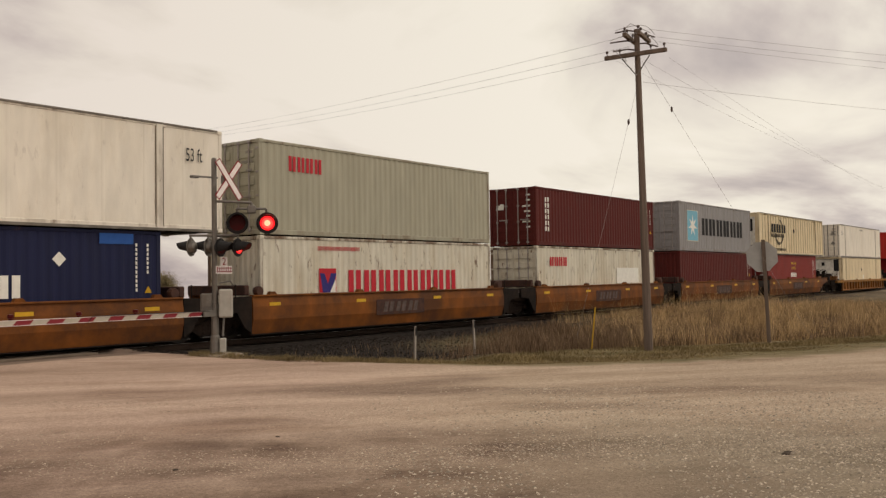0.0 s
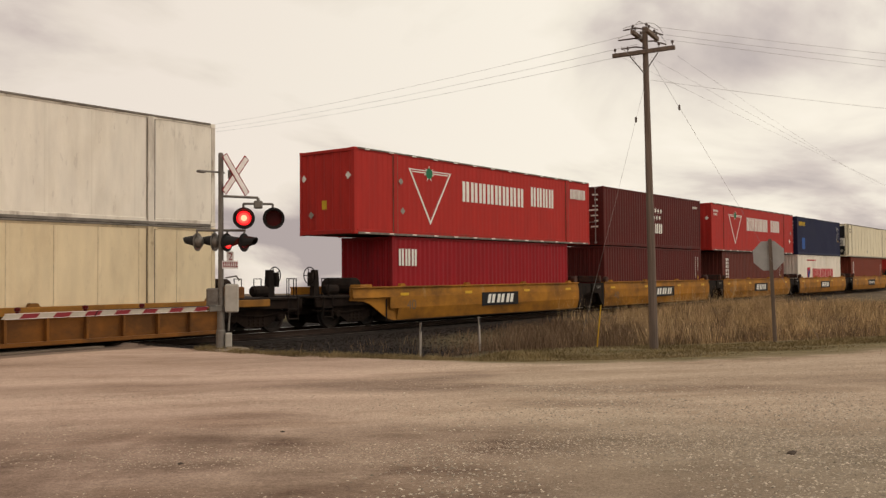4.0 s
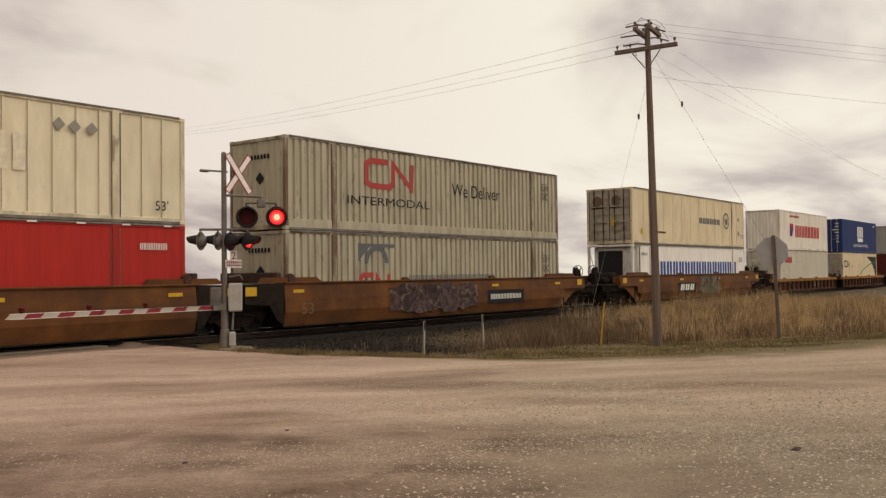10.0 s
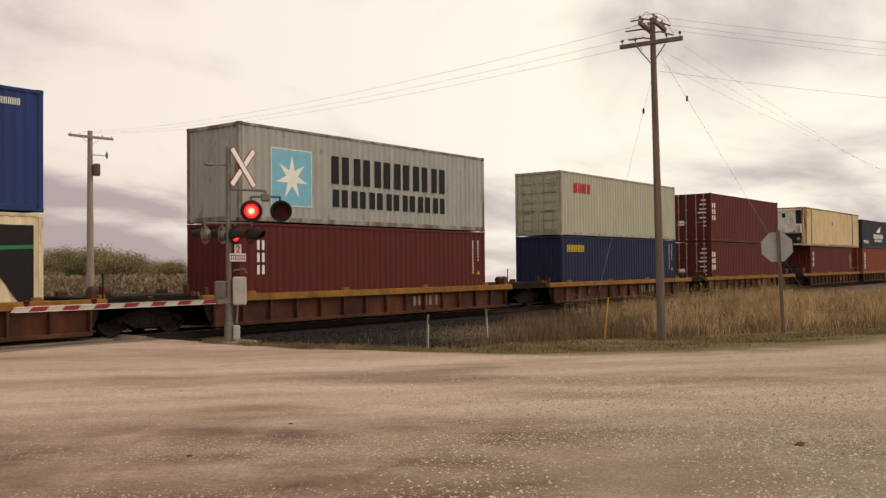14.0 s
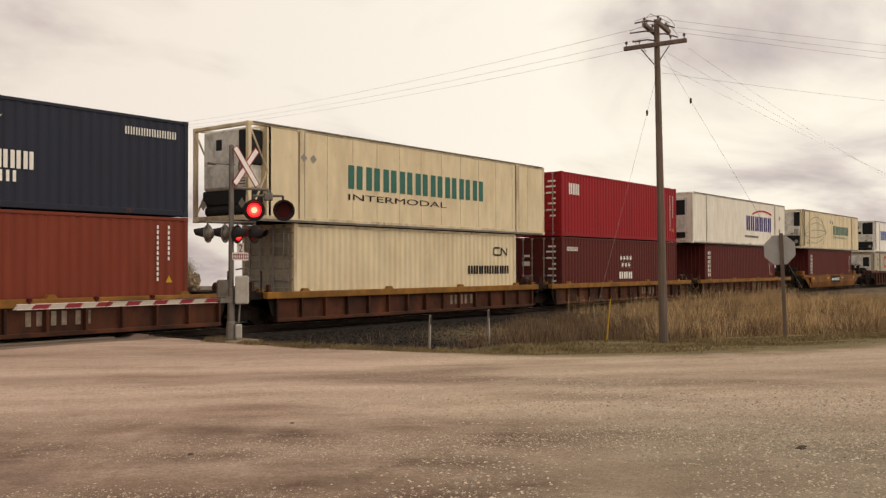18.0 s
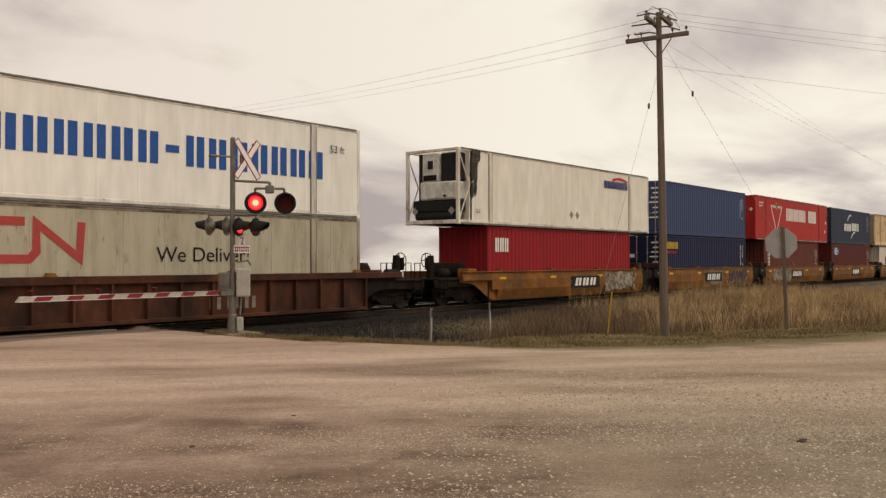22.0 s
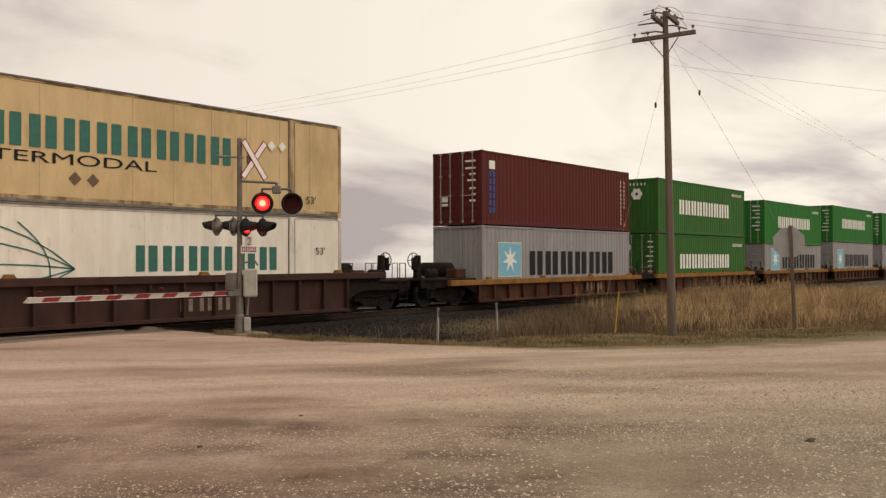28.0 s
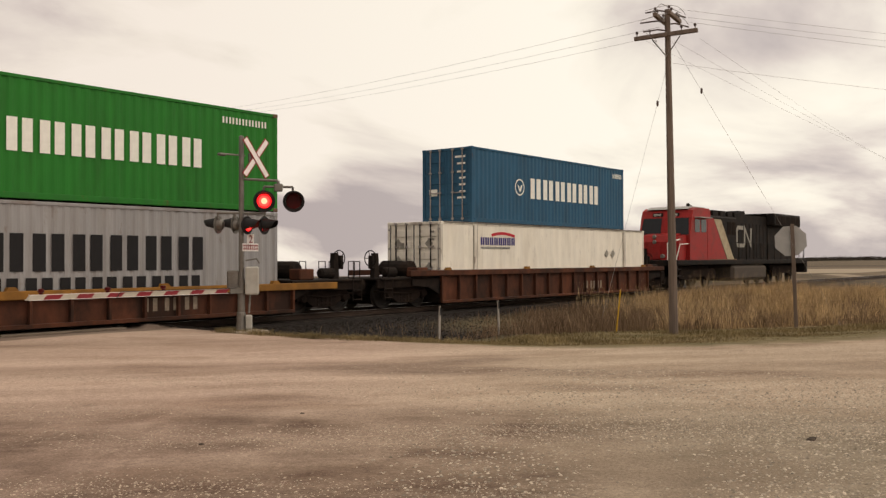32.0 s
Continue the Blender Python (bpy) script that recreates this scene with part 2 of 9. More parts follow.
TONES = {  # paint colour, colour of its stains, how much of them, rust, width of the streaks
    "maroon": ((0.108, 0.020, 0.0165), (0.07, 0.018, 0.014), 0.4, 0.0, 2.2),
    "brown": ((0.142, 0.037, 0.027), (0.06, 0.023, 0.017), 0.4, 0.0, 2.2),
    "brick": ((0.24, 0.040, 0.034), (0.10, 0.028, 0.018), 0.35, 0.0, 2.2),
    "rust": ((0.205, 0.045, 0.025), (0.12, 0.03, 0.018), 0.35, 0.0, 2.2),
    "crimson": ((0.315, 0.016, 0.022), (0.13, 0.014, 0.016), 0.35, 0.0, 2.2),
    "red": ((0.445, 0.031, 0.024), (0.2, 0.026, 0.02), 0.35, 0.0, 2.2),
    "navy": ((0.017, 0.021, 0.060), (0.02, 0.022, 0.035), 0.4, 0.0, 2.2),
    "slateblue": ((0.034, 0.043, 0.075), (0.05, 0.055, 0.075), 0.5, 0.0, 2.2),
    "ink": ((0.027, 0.031, 0.047), (0.03, 0.03, 0.035), 0.4, 0.0, 2.2),
    "blue": ((0.024, 0.044, 0.145), (0.03, 0.04, 0.08), 0.35, 0.0, 2.2),
    "midblue": ((0.047, 0.068, 0.145), (0.05, 0.07, 0.12), 0.45, 0.0, 2.2),
    "oceanblue": ((0.032, 0.105, 0.18), (0.03, 0.05, 0.07), 0.55, 0.0, 2.2),
    "green": ((0.022, 0.178, 0.026), (0.025, 0.07, 0.018), 0.45, 0.0, 2.2),
    "white": ((0.83, 0.775, 0.67), (0.56, 0.47, 0.33), 0.34, 0.16, 1.0),
    "ivory": ((0.77, 0.70, 0.51), (0.53, 0.43, 0.27), 0.36, 0.1, 0.9),
    "offwhite": ((0.60, 0.56, 0.455), (0.42, 0.35, 0.24), 0.4, 0.35, 1.2),
    "brightwhite": ((0.88, 0.85, 0.77), (0.55, 0.49, 0.39), 0.14, 0.0, 1.2),
    "rustwhite": ((0.68, 0.64, 0.53), (0.44, 0.34, 0.2), 0.55, 0.75, 1.6),
    "cream": ((0.75, 0.63, 0.42), (0.48, 0.35, 0.19), 0.45, 0.12, 0.9),
    "tan": ((0.71, 0.505, 0.30), (0.36, 0.2, 0.08), 0.6, 0.9, 2.2),
    "rustytan": ((0.74, 0.545, 0.325), (0.42, 0.25, 0.11), 0.5, 0.9, 2.2),
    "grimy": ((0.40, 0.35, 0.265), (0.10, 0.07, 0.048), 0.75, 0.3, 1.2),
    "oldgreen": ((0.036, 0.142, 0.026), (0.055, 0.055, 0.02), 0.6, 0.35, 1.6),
    "darktan": ((0.15, 0.098, 0.058), (0.05, 0.034, 0.024), 0.7, 0.8, 1.4),
    "straw": ((0.63, 0.465, 0.25), (0.36, 0.24, 0.11), 0.6, 0.12, 0.8),
    "grey": ((0.31, 0.302, 0.302), (0.22, 0.195, 0.17), 0.5, 0.3, 2.2),
    "palegrey": ((0.36, 0.355, 0.325), (0.28, 0.25, 0.2), 0.5, 0.45, 1.4),
    "beige": ((0.41, 0.39, 0.30), (0.36, 0.33, 0.24), 0.35, 0.0, 1.0),
    "greybeige": ((0.47, 0.43, 0.32), (0.2, 0.16, 0.1), 0.6, 0.45, 2.2),
}
PAINT = {k: paint(k, c, d, a, rust=r, streak=s) for k, (c, d, a, r, s) in TONES.items()}
# one tan box is eaten by small rust holes with dark runs under them
PAINT["rustytan"] = material("paint_pocked_tan", (0.74, 0.545, 0.325), 0.6, 0.0, 0.08, 3.0, 0.15, 30.0, (1, 1, 0.25), (0.42, 0.25, 0.11), 0.5, 1.1, (2.2, 2.2, 0.35), spec=0.14, speck=(0.06, 0.028, 0.014), speck_amount=0.95, speck_scale=6.5, speck_range=(0.585, 0.62))
# the rails and posts of a container are knocked about and rustier than its sheets
CORRODED = ("rustwhite", "palegrey", "tan", "straw", "greybeige", "rustytan")
RAILS = {k: paint(k + "_rail", tuple(0.93 * q for q in c), (0.15, 0.085, 0.05) if c[1] > 0.2 else tuple(0.4 * q + 0.02 for q in c), 0.9 if k in CORRODED else 0.75, rust=max(r, 0.55), streak=1.4, rust_size=2.6, reach=(0.40, 0.56) if k in CORRODED else (0.46, 0.74)) for k, (c, d, a, r, s) in TONES.items()}


def spray_material(name, fill, line):
    """Sprayed paint: pale rounded fields with dark outlines."""
    mat = bpy.data.materials.new(name)
    mat.use_nodes = True
    n, l = mat.node_tree.nodes, mat.node_tree.links
    b = n["Principled BSDF"]
    b.inputs["Roughness"].default_value, b.inputs["Specular IOR Level"].default_value = 0.8, 0.15
    tc = n.new("ShaderNodeTexCoord")
    wob = n.new("ShaderNodeTexNoise"); wob.inputs["Scale"].default_value = 2.0
    l.new(tc.outputs["Object"], wob.inputs["Vector"])
    ad = n.new("ShaderNodeVectorMath"); ad.operation = "MULTIPLY_ADD"
    l.new(wob.outputs["Color"], ad.inputs[0]); ad.inputs[1].default_value = (0.9, 0.9, 0.9); l.new(tc.outputs["Object"], ad.inputs[2])
    vo = n.new("ShaderNodeTexNoise")
    vo.inputs["Scale"].default_value, vo.inputs["Detail"].default_value, vo.inputs["Distortion"].default_value = 0.95, 1.0, 1.3
    l.new(ad.outputs[0], vo.inputs["Vector"])
    r = n.new("ShaderNodeValToRGB")
    e = r.color_ramp.elements
    e[0].position, e[0].color = 0.36, (*[0.75 * q for q in fill], 1)
    e[1].position, e[1].color = 0.66, (*[min(1, 1.25 * q) for q in fill], 1)
    for pos, c in ((0.445, fill), (0.465, line), (0.485, line), (0.505, fill)):
        e.new(pos).color = (*c, 1)
    l.new(vo.outputs["Fac"], r.inputs[0])
    g = n.new("ShaderNodeTexNoise"); g.inputs["Scale"].default_value, g.inputs["Detail"].default_value = 4.0, 7.0
    l.new(tc.outputs["Object"], g.inputs["Vector"])
    w = n.new("ShaderNodeValToRGB")
    w.color_ramp.elements[0].position, w.color_ramp.elements[0].color = 0.36, (0.45, 0.40, 0.36, 1)
    w.color_ramp.elements[1].position, w.color_ramp.elements[1].color = 0.62, (1, 1, 1, 1)
    l.new(g.outputs["Fac"], w.inputs[0])
    m = n.new("ShaderNodeMix"); m.data_type, m.blend_type = "RGBA", "MULTIPLY"
    m.inputs[0].default_value = 1.0
    l.new(r.outputs[0], m.inputs[6]); l.new(w.outputs[0], m.inputs[7])
    l.new(m.outputs[2], b.inputs["Base Color"])
    return mat


INK = {
    "white": material("letter_white", (0.82, 0.81, 0.74), 0.6, spread=0.06, spec=0.1),
    "red": material("letter_red", (0.52, 0.035, 0.05), 0.6, spread=0.08, spec=0.1),
    "fadered": material("letter_faded_red", (0.42, 0.07, 0.06), 0.6, spread=0.1, spec=0.1),
    "dark": material("letter_dark", (0.02, 0.019, 0.02), 0.6, spread=0.1, spec=0.1),
    "blue": material("letter_blue", (0.03, 0.10, 0.33), 0.6, spread=0.08, spec=0.1),
    "indigo": material("letter_indigo", (0.045, 0.04, 0.19), 0.6, spread=0.08, spec=0.1),
    "fadewhite": material("letter_faded_white", (0.72, 0.66, 0.50), 0.7, spread=0.12, spec=0.1),
    "gold": material("letter_yellow", (0.62, 0.40, 0.04), 0.6, spread=0.08, spec=0.1),
    "grey": material("letter_grey", (0.30, 0.28, 0.24), 0.6, spread=0.1, spec=0.1),
    "slate": material("letter_slate", (0.13, 0.14, 0.15), 0.6, spread=0.1, spec=0.1),
    "seagreen": material("letter_green", (0.05, 0.16, 0.13), 0.6, spread=0.1, spec=0.1),
    "brown": material("letter_brown", (0.16, 0.11, 0.07), 0.6, spread=0.1, spec=0.1),
    "sky": material("panel_pale_blue", (0.20, 0.47, 0.60), 0.6, spread=0.06, spec=0.1),
    "sticker": material("sticker_yellow", (0.55, 0.33, 0.03), 0.6, spread=0.1, spec=0.1),
    "leaf": material("emblem_green", (0.03, 0.18, 0.09), 0.6, spread=0.08, spec=0.1),
}
GALV = material("galvanised_steel", (0.20, 0.185, 0.165), 0.5, 0.6, 0.2, 8.0, dirt=(0.14, 0.11, 0.08), dirt_amount=0.5)
STEEL = material("dark_steel", (0.018, 0.014, 0.012), 0.85, 0.0, 0.3, 5.0, 0.2, dirt=(0.045, 0.028, 0.019), dirt_amount=0.6, spec=0.08)
TRUCK = material("grimy_cast_iron", (0.017, 0.012, 0.010), 0.9, 0.0, 0.3, 6.0, 0.2, dirt=(0.045, 0.029, 0.019), dirt_amount=0.6, spec=0.05)
WHEEL = material("worn_wheel_steel", (0.02, 0.016, 0.014), 0.75, 0.0, 0.25, 7.0, dirt=(0.06, 0.035, 0.02), dirt_amount=0.6)
BRIGHT = material("polished_rail_steel", (0.55, 0.53, 0.5), 0.3, 0.9, 0.1, 8.0)
RAILRUST = material("rusty_rail_web", (0.045, 0.028, 0.02), 0.85, 0.1, 0.3, 9.0, 0.2)
CARPAINT = {
    "orange": material("car_orange", (0.225, 0.076, 0.017), 0.62, 0, 0.2, 2.5, 0.15, 25, (1, 1, 0.4), (0.075, 0.034, 0.018), 0.85, 0.9, (0.8, 0.8, 0.9), spec=0.1, dirt_range=(0.37, 0.62)),
    "yellow": material("car_yellow", (0.39, 0.168, 0.024), 0.62, 0, 0.15, 2.5, 0.12, 25, (1, 1, 0.4), (0.10, 0.05, 0.02), 0.72, 0.9, (0.6, 0.6, 1.3), spec=0.1, dirt_range=(0.43, 0.66), speck=(0.42, 0.30, 0.16), speck_amount=0.45, speck_scale=1.3),
    "ochre": material("car_ochre", (0.27, 0.106, 0.022), 0.62, 0, 0.2, 2.5, 0.15, 25, (1, 1, 0.4), (0.09, 0.044, 0.02), 0.8, 0.9, (0.7, 0.7, 1.2), spec=0.1, dirt_range=(0.37, 0.62)),
    "brown": material("car_brown", (0.17, 0.068, 0.021), 0.65, 0, 0.2, 2.5, 0.15, 25, (1, 1, 0.4), (0.07, 0.034, 0.02), 0.75, 0.9, (0.7, 0.7, 1.2), spec=0.1, dirt_range=(0.37, 0.62)),
    "ribrown": material("car_rust_brown", (0.115, 0.041, 0.022), 0.7, 0, 0.25, 2.5, 0.2, 25, (1, 1, 0.4), (0.028, 0.017, 0.013), 0.92, 0.8, (0.9, 0.9, 0.6), spec=0.1, dirt_range=(0.37, 0.62)),
    "darkbrown": material("car_dark_brown", (0.062, 0.03, 0.023), 0.7, 0, 0.2, 2.5, 0.2, 25, (1, 1, 0.4), (0.03, 0.02, 0.016), 0.7, 1.2, (0.9, 0.9, 0.6), spec=0.1, dirt_range=(0.40, 0.68)),
    "sill": material("sill_ochre", (0.30, 0.14, 0.03), 0.65, 0, 0.2, 3.0, 0.15, 25, (1, 1, 0.4), (0.12, 0.06, 0.025), 0.8, 1.3, (0.8, 0.8, 0.8), spec=0.1, dirt_range=(0.40, 0.68)),
}

# ---- shapes ----


class Shape:
    """Gathers the faces of one mesh."""

    def __init__(self):
        self.v, self.f = [], []

    def quad(self, *pts):
        k = len(self.v)
        self.v += [tuple(p) for p in pts]
        self.f.append(tuple(range(k, k + len(pts))))
        return self

    def box(self, x0, x1, y0, y1, z0, z1, c=0.0):
        """A box; c cuts its edges back by that much."""
        k = len(self.v)
        if c <= 0:
            self.v += [(x, y, z) for z in (z0, z1) for y in (y0, y1) for x in (x0, x1)]
            self.f += [tuple(k + i for i in q) for q in ((0, 2, 3, 1), (4, 5, 7, 6), (0, 1, 5, 4), (2, 6, 7, 3), (0, 4, 6, 2), (1, 3, 7, 5))]
            return self
        lo, hi, ids = (x0, y0, z0), (x1, y1, z1), {}
        for sx in (0, 1):
            for sy in (0, 1):
                for sz in (0, 1):
                    s = (sx, sy, sz)
                    for a in range(3):
                        p = [(hi[i] if s[i] else lo[i]) + (0 if i == a else (-c if s[i] else c)) for i in range(3)]
                        ids[s, a] = len(self.v)
                        self.v.append(tuple(p))
        for a in range(3):
            b, d = (a + 1) % 3, (a + 2) % 3
            for sa in (0, 1):
                q = []
                for sb, sd in ((0, 0), (1, 0), (1, 1), (0, 1)):
                    s = [0, 0, 0]
                    s[a], s[b], s[d] = sa, sb, sd
                    q.append(ids[tuple(s), a])
                self.f.append(tuple(q if sa else q[::-1]))
            for sb in (0, 1):
                for sd in (0, 1):
                    s0, s1 = [0, 0, 0], [0, 0, 0]
                    s0[b] = s1[b] = sb
                    s0[d] = s1[d] = sd
                    s1[a] = 1
                    s0, s1 = tuple(s0), tuple(s1)
                    q = (ids[s0, b], ids[s1, b], ids[s1, d], ids[s0, d])
                    self.f.append(q if sb == sd else q[::-1])
        for sx in (0, 1):
            for sy in (0, 1):
                for sz in (0, 1):
                    s = (sx, sy, sz)
                    q = (ids[s, 0], ids[s, 1], ids[s, 2])
                    self.f.append(q if (sx + sy + sz) % 2 else q[::-1])
        return self

    def tube(self, a, b, r0, r1=None, n=10, caps=True):
        a, b = Vector(a), Vector(b)
        r1 = r0 if r1 is None else r1
        w = (b - a).normalized()
        u = w.orthogonal().normalized()
        t = w.cross(u)
        k = len(self.v)
        for p, r in ((a, r0), (b, r1)):
            for i in range(n):
                g = 2 * math.pi * i / n
                self.v.append(tuple(p + (u * math.cos(g) + t * math.sin(g)) * r))
        for i in range(n):
            j = (i + 1) % n
            self.f.append((k + i, k + j, k + n + j, k + n + i))
        if caps:
            self.f.append(tuple(k + i for i in range(n))[::-1])
            self.f.append(tuple(k + n + i for i in range(n)))
        return self

    def line(self, pts, r, n=5):
        """One bent tube through the points."""
        pts = [Vector(p) for p in pts]
        k, up = len(self.v), Vector((0.31, 0.17, 0.93))
        for i, p in enumerate(pts):
            w = ((pts[min(i + 1, len(pts) - 1)] - p).normalized() + (p - pts[max(i - 1, 0)]).normalized()).normalized()
            u = w.cross(up).normalized()
            t = w.cross(u)
            for j in range(n):
                g = 2 * math.pi * j / n
                self.v.append(tuple(p + (u * math.cos(g) + t * math.sin(g)) * r))
        m = len(pts)
        for i in range(m - 1):
            for j in range(n):
                q = (j + 1) % n
                self.f.append((k + i * n + j, k + i * n + q, k + (i + 1) * n + q, k + (i + 1) * n + j))
        self.f.append(tuple(k + j for j in range(n))[::-1])
        self.f.append(tuple(k + (m - 1) * n + j for j in range(n)))
        return self

    def lathe(self, axis_a, axis_b, profile, n=20):
        """A turned body: profile rows are (place along the axis 0..1, radius)."""
        a, b = Vector(axis_a), Vector(axis_b)
        w = (b - a).normalized()
        u = w.orthogonal().normalized()
        t = w.cross(u)
        k = len(self.v)
        for s, r in profile:
            for i in range(n):
                g = 2 * math.pi * i / n
                self.v.append(tuple(a + (b - a) * s + (u * math.cos(g) + t * math.sin(g)) * max(r, 1e-4)))
        for j in range(len(profile) - 1):
            for i in range(n):
                m = (i + 1) % n
                self.f.append((k + j * n + i, k + j * n + m, k + (j + 1) * n + m, k + (j + 1) * n + i))
        return self

    def prism(self, pts, y0, y1):
        """An outline in x and z, pushed from y0 to y1."""
        k, n = len(self.v), len(pts)
        self.v += [(x, y0, z) for x, z in pts] + [(x, y1, z) for x, z in pts]
        self.f.append(tuple(range(k, k + n)))
        self.f.append(tuple(range(k + n, k + 2 * n))[::-1])
        for i in range(n):
            j = (i + 1) % n
            self.f.append((k + j, k + i, k + n + i, k + n + j))
        return self

    def sheet(self, profile, z0, z1, along="x"):
        """A folded sheet: profile rows (place, depth) run along x (or y), upright from z0 to z1."""
        k = len(self.v)
        for z in (z0, z1):
            for p, d in profile:
                self.v.append((p, d, z) if along == "x" else (d, p, z))
        n = len(profile)
        for i in range(n - 1):
            self.f.append((k + i, k + i + 1, k + n + i + 1, k + n + i))
        return self

    def mesh(self, name, mat, smooth=False):
        me = bpy.data.meshes.new(name)
        me.from_pydata(self.v, [], self.f)
        me.update()
        bm = bmesh.new()
        bm.from_mesh(me)
        bmesh.ops.recalc_face_normals(bm, faces=bm.faces)
        bm.to_mesh(me)
        bm.free()
        me.materials.append(mat)
        if smooth:
            me.shade_smooth()
        return me


KEPT = {}


def part(name, shape, mat, parent, label="", key=None, at=None, smooth=False):
    """One mesh object under a thing or a part. Alike parts share their mesh by a key."""
    full = (name, key, mat.name) if key else None
    if full and full in KEPT:
        me = KEPT[full]
    else:
        me = (shape() if callable(shape) else shape).mesh(name, mat, smooth)
        if full:
            KEPT[full] = me
    ob = new(name, me)
    ob.parent = parent
    if at:
        ob.matrix_basis = at
    if label:
        tagged(ob, label)
    return ob


def thing(name, m, label, category, group=""):
    ob = new(name)
    ob.empty_display_size = 0.3
    ob.matrix_basis = m
    return tagged(ob, label, category, group)


def text_mesh(words, height, width, mat):
    """Letters of the built-in font, fitted to a height and width, upright in the x-z plane and facing -y."""
    cu = bpy.data.curves.new("letters", "FONT")
    cu.body, cu.size, cu.extrude = words, 1.0, 0.0
    ob = bpy.data.objects.new("letters", cu)
    me = bpy.data.meshes.new_from_object(ob)
    bpy.data.objects.remove(ob)
    xs = [v.co.x for v in me.vertices]
    ys = [v.co.y for v in me.vertices]
    sx, sy = width / (max(xs) - min(xs)), height / (max(ys) - min(ys))
    x0, y0 = min(xs), min(ys)
    for v in me.vertices:
        v.co = Vector(((v.co.x - x0) * sx, 0, (v.co.y - y0) * sy))
    me.materials.clear()
    me.materials.append(mat)
    return me


MOVING = []   # (thing, x at the start, y, z): all that rides on the train

# ---- the train's containers ----
SIDE_Y, MID_Y = 20.734, 21.953
LONG = {40: 12.192, 53: 16.154}
WIDE = {40: 2.438, 53: 2.591}
RUBBER = material("black_grille", (0.012, 0.012, 0.013), 0.7, spread=0.3)
UNITWHITE = material("cooling_unit_white", (0.72, 0.70, 0.63), 0.5, spread=0.1, dirt=(0.14, 0.11, 0.08), dirt_amount=0.7, dirt_scale=2.2, dirt_stretch=(1, 1, 0.6))
BARSTEEL = material("locking_bar_steel", (0.36, 0.33, 0.31), 0.5, 0.4, 0.15, 6.0, dirt=(0.18, 0.1, 0.06), dirt_amount=0.5)


TRIM = material("grimy_aluminium_trim", (0.20, 0.18, 0.155), 0.6, 0.2, 0.25, 4.0, dirt=(0.07, 0.055, 0.04), dirt_amount=0.7, spec=0.2)
JOINT = material("dirty_joint", (0.62, 0.54, 0.39), 0.8, spread=0.3, spec=0.1)
SEAM = material("dark_seam", (0.16, 0.135, 0.10), 0.8, spread=0.3, spec=0.1)


def wave(x0, x1, y, depth, pitch):
    """The profile of a folded container wall."""
    n = max(1, round((x1 - x0) / pitch))
    p = (x1 - x0) / n
    rows = []
    for i in range(n):
        a = x0 + i * p
        rows += [(a, y), (a + p * 0.26, y), (a + p * 0.5, y + depth), (a + p * 0.76, y + depth)]
    return rows + [(x1, y)]


def plate(pts, y):
    s = Shape()
    s.prism(pts, y - 0.004, y)
    return s


def bar_letters(n, x, z, w, h, y):
    """Lettering as plain bars: two uprights for each letter."""
    s = Shape()
    p = w / n
    for i in range(n):
        a = x + i * p
        s.box(a + p * 0.08, a + p * 0.32, y - 0.004, y, z, z + h)
        s.box(a + p * 0.56, a + p * 0.80, y - 0.004, y, z, z + h)
    return s


def disc(x, z, r, y, r_in=0.0, n=28, a0=0.0, a1=360.0):
    s = Shape()
    for i in range(n):
        g0, g1 = radians(a0 + (a1 - a0) * i / n), radians(a0 + (a1 - a0) * (i + 1) / n)
        o0, o1 = (x + r * math.cos(g0), z + r * math.sin(g0)), (x + r * math.cos(g1), z + r * math.sin(g1))
        i0, i1 = (x + r_in * math.cos(g0), z + r_in * math.sin(g0)), (x + r_in * math.cos(g1), z + r_in * math.sin(g1))
        s.quad(*[(p[0], y, p[1]) for p in ((o0, o1, i1, i0) if r_in else (o0, o1, (x, z)))])
    return s


def stroke(pts, w, y):
    """One flat band of even width along the points, mitred at its bends."""
    pts = [Vector(p) for p in pts]
    pts = [p for i, p in enumerate(pts) if i == 0 or (p - pts[i - 1]).length > 1e-4]
    n = len(pts)
    loop = (pts[0] - pts[-1]).length < 1e-3
    s = Shape()
    for i, p in enumerate(pts):
        a = pts[i - 1] if i else (pts[-2] if loop else p)
        b = pts[i + 1] if i < n - 1 else (pts[1] if loop else p)
        d0 = (p - a).normalized() if (p - a).length > 0 else (b - p).normalized()
        d1 = (b - p).normalized() if (b - p).length > 0 else d0
        m = d0 + d1
        m = m.normalized() if m.length > 0.2 else d0
        q = Vector((-m.y, m.x))
        k = min(1.9, 1 / max(0.35, q.dot(Vector((-d0.y, d0.x))))) * w / 2
        s.v += [(p.x + q.x * k, y, p.y + q.y * k), (p.x - q.x * k, y, p.y - q.y * k)]
    s.f += [(2 * i, 2 * i + 2, 2 * i + 3, 2 * i + 1) for i in range(n - 1)]
    return s


def curve3(a, b, c, n=10):
    return [((1 - t) ** 2 * a[0] + 2 * t * (1 - t) * b[0] + t * t * c[0], (1 - t) ** 2 * a[1] + 2 * t * (1 - t) * b[1] + t * t * c[1]) for t in [i / n for i in range(n + 1)]]


def star_shape(x, z, r, y):
    pts = []
    for i in range(14):
        g = radians(90 + i * 180 / 7)
        q = r if i % 2 == 0 else r * 0.36
        pts.append((x + q * math.cos(g), z + q * math.sin(g)))
    s = Shape()
    for i in range(14):
        s.quad((x, y, z), (pts[i][0], y, pts[i][1]), (pts[(i + 1) % 14][0], y, pts[(i + 1) % 14][1]))
    return s


